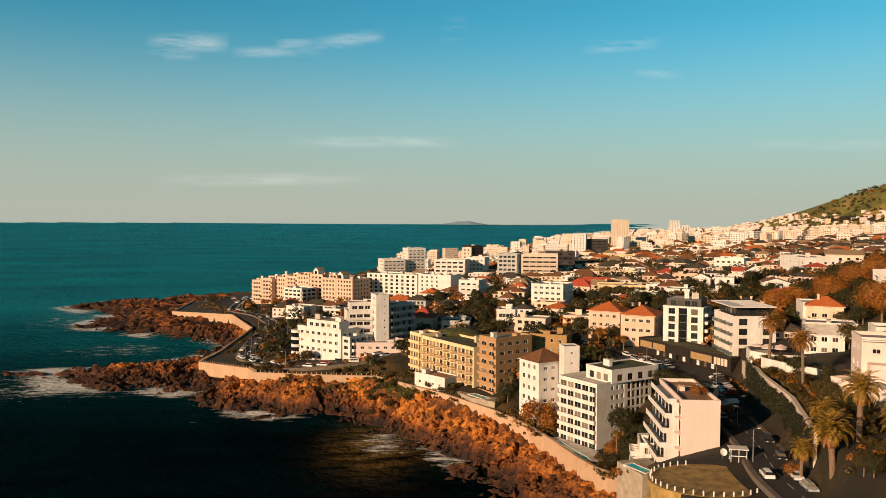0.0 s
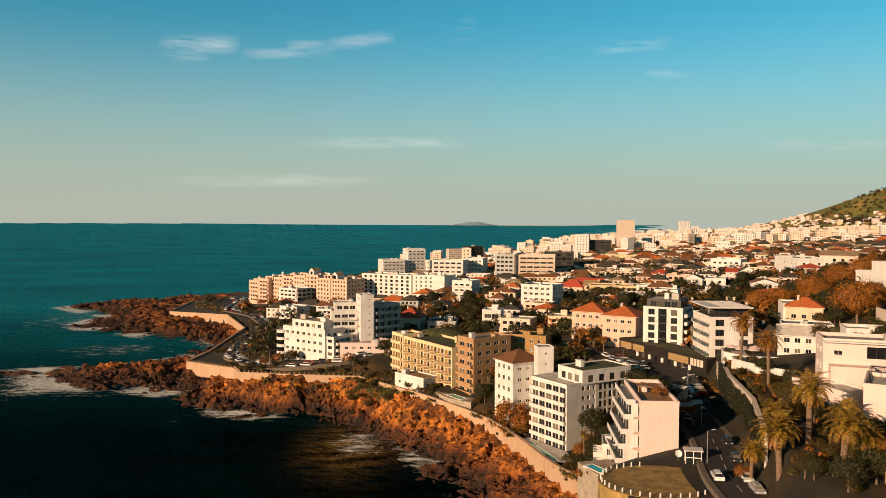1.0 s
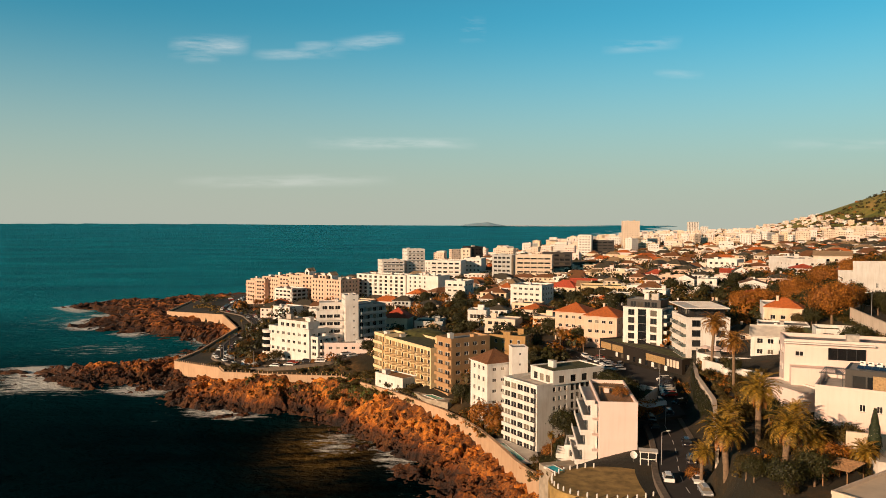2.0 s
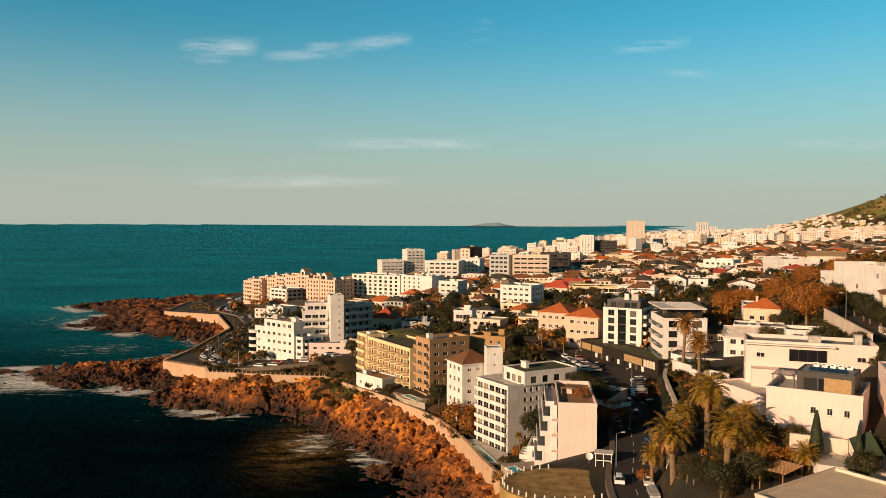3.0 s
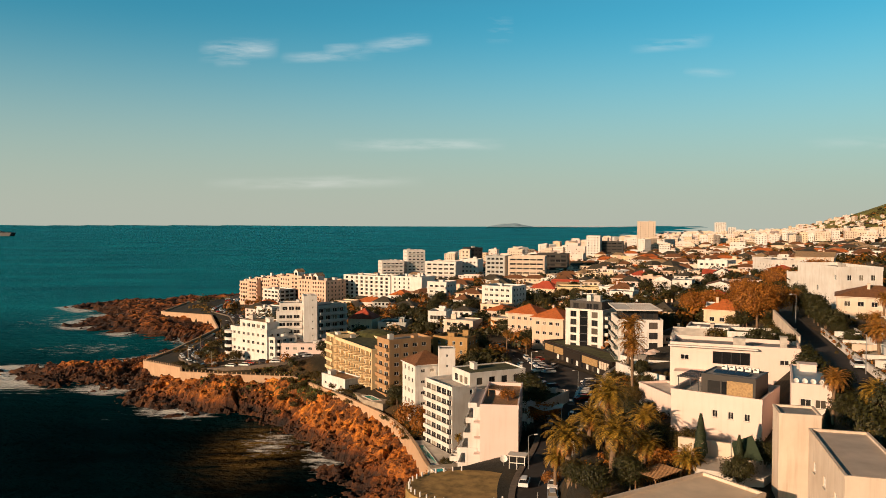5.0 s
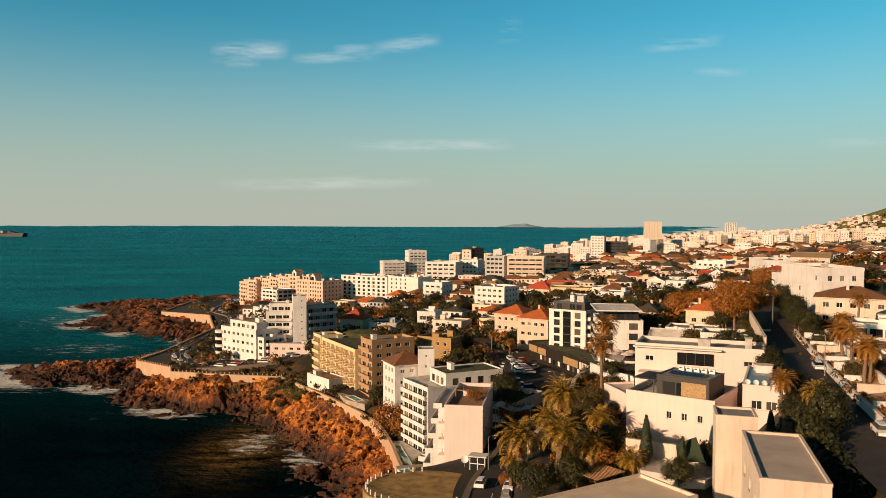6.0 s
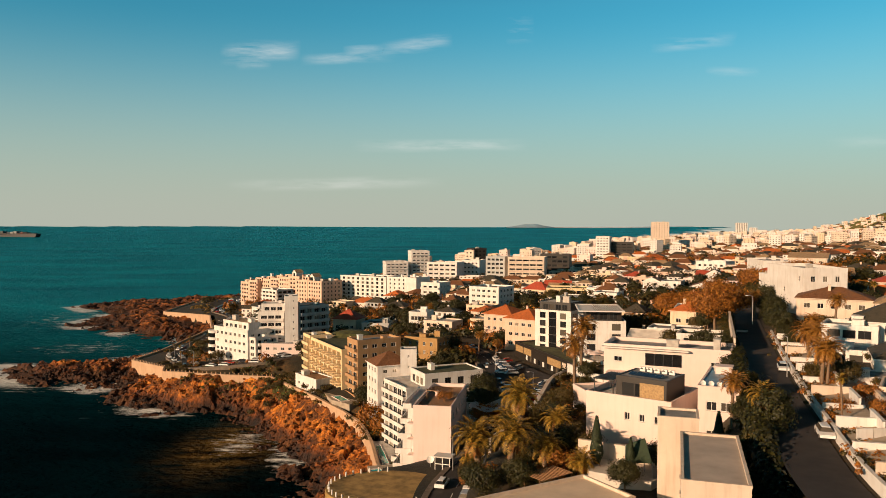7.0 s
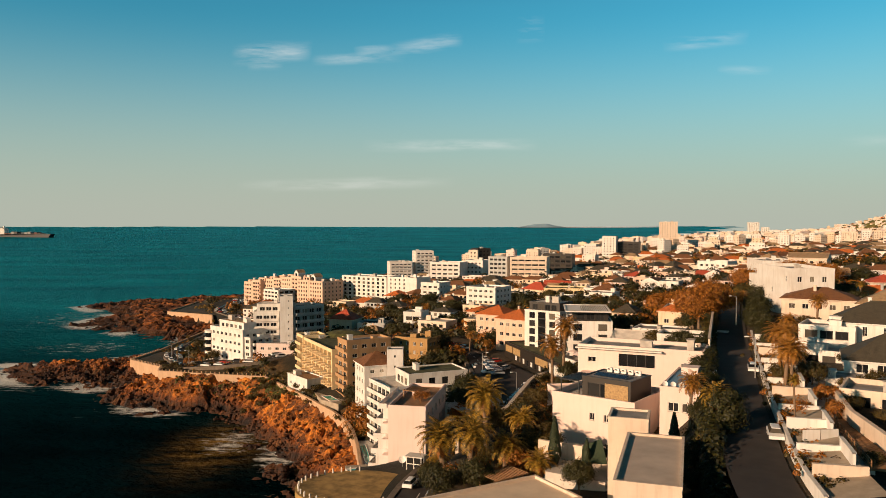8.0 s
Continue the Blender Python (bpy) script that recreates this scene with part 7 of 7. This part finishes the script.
def far_house(mb, rf, x, y, w, d, h, turn, mi, pitched, rng):
    """A small house or block, with its windows and roof, in a crowd too far off to part."""
    z = float(land_z(x, y))
    ca, sa = math.cos(turn), math.sin(turn)

    def at(u, v, q):
        return (x + u * ca - v * sa, y + u * sa + v * ca, z + q)

    c = [(-w / 2, -d / 2), (w / 2, -d / 2), (w / 2, d / 2), (-w / 2, d / 2)]
    for (u0, v0), (u1, v1) in zip(c, c[1:] + c[:1]):
        mb.face([at(u0, v0, -5), at(u1, v1, -5), at(u1, v1, h), at(u0, v0, h)], mi)
    if pitched:
        o = 0.5
        e = [at(u + math.copysign(o, u), v + math.copysign(o, v), h - 0.05) for u, v in c]
        r0, r1 = at(-w * 0.22, 0, h + d * 0.24), at(w * 0.22, 0, h + d * 0.24)
        mr = rng.choice([0, 1, 1, 2, 2, 3])
        for q in ([e[0], e[1], r1, r0], [e[2], e[3], r0, r1], [e[1], e[2], r1], [e[3], e[0], r0]):
            rf.face(q, mr)
    else:
        mb.face([at(u, v, h - 0.6) for u, v in c], 5)
        if rng.random() < 0.5:
            u, v = rng.uniform(-0.3, 0.2) * w, rng.uniform(-0.2, 0.2) * d
            b = [(u, v), (u + 3, v), (u + 3, v + 3), (u, v + 3)]
            for (u0, v0), (u1, v1) in zip(b, b[1:] + b[:1]):
                mb.face([at(u0, v0, h - 0.6), at(u1, v1, h - 0.6), at(u1, v1, h + 1.8), at(u0, v0, h + 1.8)], mi)
            mb.face([at(p, q, h + 1.8) for p, q in b], mi)
    for f in range(max(1, int(h // 2.9))):
        zb = 2.9 * f + 0.9
        n = max(2, round(w / 3.4))
        for k in range(n):
            if rng.random() < 0.85:
                u = -w / 2 + (k + 0.28) * w / n
                mb.face([at(u, -d / 2 - 0.04, zb), at(u + 1.4, -d / 2 - 0.04, zb), at(u + 1.4, -d / 2 - 0.04, zb + 1.2), at(u, -d / 2 - 0.04, zb + 1.2)], 4)
        n = max(1, round(d / 4))
        for k in range(n):
            v = d / 2 - (k + 0.3) * d / n
            mb.face([at(-w / 2 - 0.04, v, zb), at(-w / 2 - 0.04, v - 1.3, zb), at(-w / 2 - 0.04, v - 1.3, zb + 1.2), at(-w / 2 - 0.04, v, zb + 1.2)], 4)


far = {k: MB() for k in ("house", "roof")}
rng = random.Random(31)
n_far = 0
for _ in range(22000):
    y = 480 + 3900 * rng.random() ** 2.1
    x = float(wall_x(y)) + 14 + rng.random() * (float(c46(y)) + 900 - float(wall_x(y)))
    size = 1 + 0.12 * min(6, y / 600)
    if x > 0.62 * y + 160 or (y < 760 and x < -75) or float(hill_z(x, y)) > 70 or not free_spot(x, y, 5.5 * size):
        continue
    w, d = rng.uniform(9, 17) * size, rng.uniform(8, 12) * size
    inland = x - float(wall_x(y))
    h = rng.choice([3.2, 5.8, 5.8, 6.2, 8.7] if y > 820 else [3.2, 3.2, 5.8, 5.8])
    if y > 820 and rng.random() < (0.12 if inland < 160 else 0.04) + (0.22 if y > 1100 else 0.0):
        h = rng.uniform(10, 17) if y < 1000 else rng.uniform(10, 24)
    far_house(far["house"], far["roof"], x, y, w, d, h, radians(-22 + rng.choice([0, 0, 0, 90, 45]) + rng.uniform(-6, 6)), rng.choice([0, 0, 1, 1, 2, 3]), h < 9 and rng.random() < (0.6 if y < 900 else 0.34), rng)
    taken.append((x, y, 4.6 * size))
    n_far += 1
    if n_far > 3000:
        break
tagged(part("distant_houses", far["house"], [WHITE, CREAM, WARM, PINK, FAR_GLASS, PALE_ROOF]), "crowd of pale distant houses climbing the slope", "houses", kind="stuff")
tagged(part("distant_roofs", far["roof"], [TERRACOTTA, RUST_TILES, SLATE, TAN_TILES]), "terracotta and brown roofs of the distant houses", "roofs", kind="stuff")

# ---- trees between the houses ----
def plant_z(x, y):
    """Where a plant takes root: the land, or the rock before the sea wall."""
    if x > float(wall_x(y)):
        return gz(x, y)
    return rock_height(x, y) - 0.3



rng = random.Random(12)
for x, y in leafy:
    if y > 470 or open_ground(x, y) or not free_spot(x, y, 1.2):
        continue
    k = rng.choice([0, 1, 2, 3, 4])
    spots[k].append((x, y, rng.uniform(0.75, 1.2) * (1.5 if k == 4 else 1), rng.uniform(0, 360)))
    taken.append((x, y, 2.0))
for _ in range(700):
    y = rng.uniform(190, 400)
    x = rng.uniform(float(wall_x(y)) + 10, 240)
    if free_spot(x, y, 1.5) and not open_ground(x, y) and sum(map(len, spots[:4])) < 285:
        spots[rng.choice([0, 1, 2, 3, 4])].append((x, y, rng.uniform(0.5, 1.0), rng.uniform(0, 360)))
        taken.append((x, y, 1.2))
for _ in range(420):
    y = rng.uniform(78, 200)
    x = rng.choice([rng.uniform(74, 106), rng.uniform(122, 180)])
    if free_spot(x, y, 1.2) and x > float(c34(y)) + 1 and not (88 < x < 106 and y < 125):
        spots[4].append((x, y, rng.uniform(0.5, 0.9), rng.uniform(0, 360)))
        taken.append((x, y, 1.0))
for _ in range(200):
    y = rng.uniform(165, 330)
    x = float(wall_x(y)) + rng.uniform(1.5, 16)
    if free_spot(x, y, 0.8):
        spots[4].append((x, y, rng.uniform(0.5, 0.9), rng.uniform(0, 360)))
        taken.append((x, y, 0.8))
for _ in range(46):
    x, y = rng.gauss(4, 9), rng.gauss(277, 6)
    d = wall_at(x, y)[0]
    if x < float(wall_x(y)) - 1 and d < 16:
        spots[4].append((x, y, rng.uniform(0.5, 1.0), rng.uniform(0, 360)))
for proto, some, group in zip(green + [lit, shrub], spots, ["garden trees"] * 3 + ["olive trees", "garden shrubs"]):
    place(proto, some, group, plant_z)

wood = MB()
rng = random.Random(14)
for _ in range(13000):
    y = 250 + 3200 * rng.random() ** 2.3
    x = float(wall_x(y)) + 15 + rng.random() * (float(c46(y)) + 500 - float(wall_x(y)))
    if open_ground(x, y) or not free_spot(x, y, 0.5) or x > 0.62 * y + 160:
        continue
    z, r = float(land_z(x, y)), rng.uniform(1.8, 4.2) * (1 + y / 2500)
    mi = rng.choice([0, 0, 0, 1, 1, 2])
    for _ in range(70 if y < 700 else 30):
        d = Vector((rng.gauss(0, 1), rng.gauss(0, 1), abs(rng.gauss(0, 0.8)))).normalized()
        lump = 1 + 0.35 * noise.noise(d * 2 + Vector((x, y, 0)))
        leaf_card(wood, Vector((x, y, z + r * 0.5)) + Vector((d.x, d.y, d.z * 1.2)) * r * lump * rng.uniform(0.65, 1), d, r * (0.2 if y < 700 else 0.32), rng, mi)
tagged(part("distant_trees", wood, [LEAF, GARDEN, AUTUMN]), "dark trees scattered through the far town", "trees", kind="stuff")

# ---- ship, far shore and clouds ----
def ship():
    root = thing("container_ship", "dark container ship low on the horizon", "ship", pose(-1823, 2960, sea_far(-1823, 2960) - 1, 0, 0, 179))
    hull, stack, house, crane = MB(), MB(), MB(), MB()
    prof = [(-125, 0), (-132, 14), (122, 12), (135, 17), (126, 0)]
    for y, flip in ((-16, True), (16, False)):
        f = [(x, y * (0.25 if x > 125 else 1), z) for x, z in prof]
        hull.face(f if flip else f[::-1])
    for (x0, z0), (x1, z1) in zip(prof, prof[1:]):
        s0, s1 = (0.25 if x0 > 125 else 1), (0.25 if x1 > 125 else 1)
        hull.face([(x0, -16 * s0, z0), (x0, 16 * s0, z0), (x1, 16 * s1, z1), (x1, -16 * s1, z1)][::-1])
    part("hull", hull, plain("ship_hull", (0.02, 0.02, 0.025), 0.6), root)
    r = random.Random(2)
    for k in range(16):
        c = MB()
        x = -118 + k * 14.2
        if 60 < x < 88:
            continue
        c.box(x, -14, 13, x + 12.4, 14, 13 + r.choice([2.6, 5.2, 7.8, 10.4]))
        part("container_stack", c, plain("containers", r.choice([(0.03, 0.05, 0.07), (0.10, 0.03, 0.02), (0.05, 0.05, 0.05), (0.25, 0.25, 0.24)]), 0.7), root)
    house.box(64, -14, 12, 84, 14, 36), house.box(67, -16, 36, 80, 16, 40), house.box(72, -3, 40, 78, 3, 47)
    part("bridge", house, WHITE, root, "white bridge house")


def sea_far(x, y):
    return float(sea_z(np.array(x), np.array(y)))


ship()

def ridge(name, label, cx, y, half, high, z0, material, seed):
    mb = MB()
    n = 60
    pts = []
    for k in range(n + 1):
        s = k / n * 2 - 1
        h = high * max(0, 1 - s * s) ** 1.2 * (0.82 + 0.3 * noise.noise(Vector((s * 2.4, seed, 0)))) + 1.5
        pts.append((cx + s * half, h))
    for (x0, h0), (x1, h1) in zip(pts, pts[1:]):
        mb.face([(x0, y - 60, z0), (x1, y - 60, z0), (x1, y, z0 + h1), (x0, y, z0 + h0)])
        mb.face([(x0, y, z0 + h0), (x1, y, z0 + h1), (x1, y + 60, z0), (x0, y + 60, z0)])
    tagged(part(name, mb, material), label, "hills", kind="structure")


# distance haze is put into the hill's blue-grey base colour
HAZE_HILL = plain("hazy_far_hills", (0.24, 0.37, 0.46), 1.0, var=0.08, scale=0.002)
FAR_SHORE = plain("pale_far_shore", (0.72, 0.74, 0.78), 1.0, var=0.2, scale=0.01)
ridge("far_hills", "hazy blue-grey hill across the bay", 405, 4780, 150, 24, 49.5, HAZE_HILL, 1.0)
ridge("far_shore", "thin pale strip of far shore across the bay", 900, 4800, 560, 5, 49.0, FAR_SHORE, 3.0)

CLOUD = bpy.data.materials.new("thin_cloud")
CLOUD.use_nodes = True
cnt = CLOUD.node_tree
cnt.nodes.remove(cnt.nodes["Principled BSDF"])
cco = cnt.nodes.new("ShaderNodeTexCoord")
cmp_ = cnt.nodes.new("ShaderNodeMapping")
cmp_.inputs["Scale"].default_value = (0.0022, 0.0022, 0.016)
cnt.links.new(cco.outputs["Object"], cmp_.inputs[0])
cn = cnt.nodes.new("ShaderNodeTexNoise")
cn.inputs["Scale"].default_value, cn.inputs["Detail"].default_value, cn.inputs["Roughness"].default_value = 1.0, 8, 0.6
cnt.links.new(cmp_.outputs[0], cn.inputs["Vector"])
ca_ = cnt.nodes.new("ShaderNodeAttribute")
ca_.attribute_name = "thick"
cm = cnt.nodes.new("ShaderNodeMath")
cm.operation = "MULTIPLY"
cnt.links.new(ramp(cnt, cn.outputs["Fac"], [(0.38, (0, 0, 0)), (0.85, (1, 1, 1))]), cm.inputs[0])
cnt.links.new(ca_.outputs["Fac"], cm.inputs[1])
# a glow of its own stands for the sunlight on the cloud
ce = cnt.nodes.new("ShaderNodeEmission")
ce.inputs[0].default_value, ce.inputs[1].default_value = (0.80, 0.78, 0.74, 1), 0.9
ct = cnt.nodes.new("ShaderNodeBsdfTransparent")
cs = cnt.nodes.new("ShaderNodeMixShader")
cnt.links.new(cm.outputs[0], cs.inputs[0])
cnt.links.new(ct.outputs[0], cs.inputs[1])
cnt.links.new(ce.outputs[0], cs.inputs[2])
cnt.links.new(cs.outputs[0], cnt.nodes["Material Output"].inputs[0])


def cloud(cx, cz, w, h, dense, slant=0.0, y=4700):
    """A veil of thin cloud over the far sea, thinning out to its rim."""
    nx, nz = 24, 12
    v, th = [], []
    for j in range(nz + 1):
        for i in range(nx + 1):
            a, b = i / nx * 2 - 1, j / nz * 2 - 1
            v.append((cx + a * w, y + 40 * noise.noise(Vector((a, b, cx))), cz + b * h + slant * a * w))
            th.append(dense * max(0.0, 1 - a * a) * max(0.0, 1 - b * b) ** 1.5)
    f = [(j * (nx + 1) + i, j * (nx + 1) + i + 1, (j + 1) * (nx + 1) + i + 1, (j + 1) * (nx + 1) + i) for j in range(nz) for i in range(nx)]
    me = bpy.data.meshes.new("cloud")
    me.from_pydata(v, [], f)
    me.materials.append(CLOUD)
    me.attributes.new("thick", "FLOAT", "POINT").data.foreach_set("value", th)
    ob = new("cloud", me)
    ob.visible_shadow = False
    tagged(ob, "thin white wisp of cloud in a clear sky", "cloud", "wisps of cloud", "structure")


for c in ((-1290, 1150, 260, 80, 0.8, 0.05), (-1330, 1075, 120, 45, 0.4, 0.0), (-740, 1105, 300, 42, 0.6, 0.03), (-640, 1160, 130, 30, 0.5, 0.05), (-310, 1180, 230, 62, 0.65, 0.14),
          (330, 1268, 90, 95, 0.45, 0.0), (1384, 1178, 260, 52, 0.45, 0.08), (-168, 560, 560, 46, 0.6, 0.0), (-826, 323, 700, 50, 0.38, 0.02), (1621, 1000, 170, 34, 0.3, 0.0), (2790, 570, 620, 50, 0.28, 0.0)):
    cloud(*c)
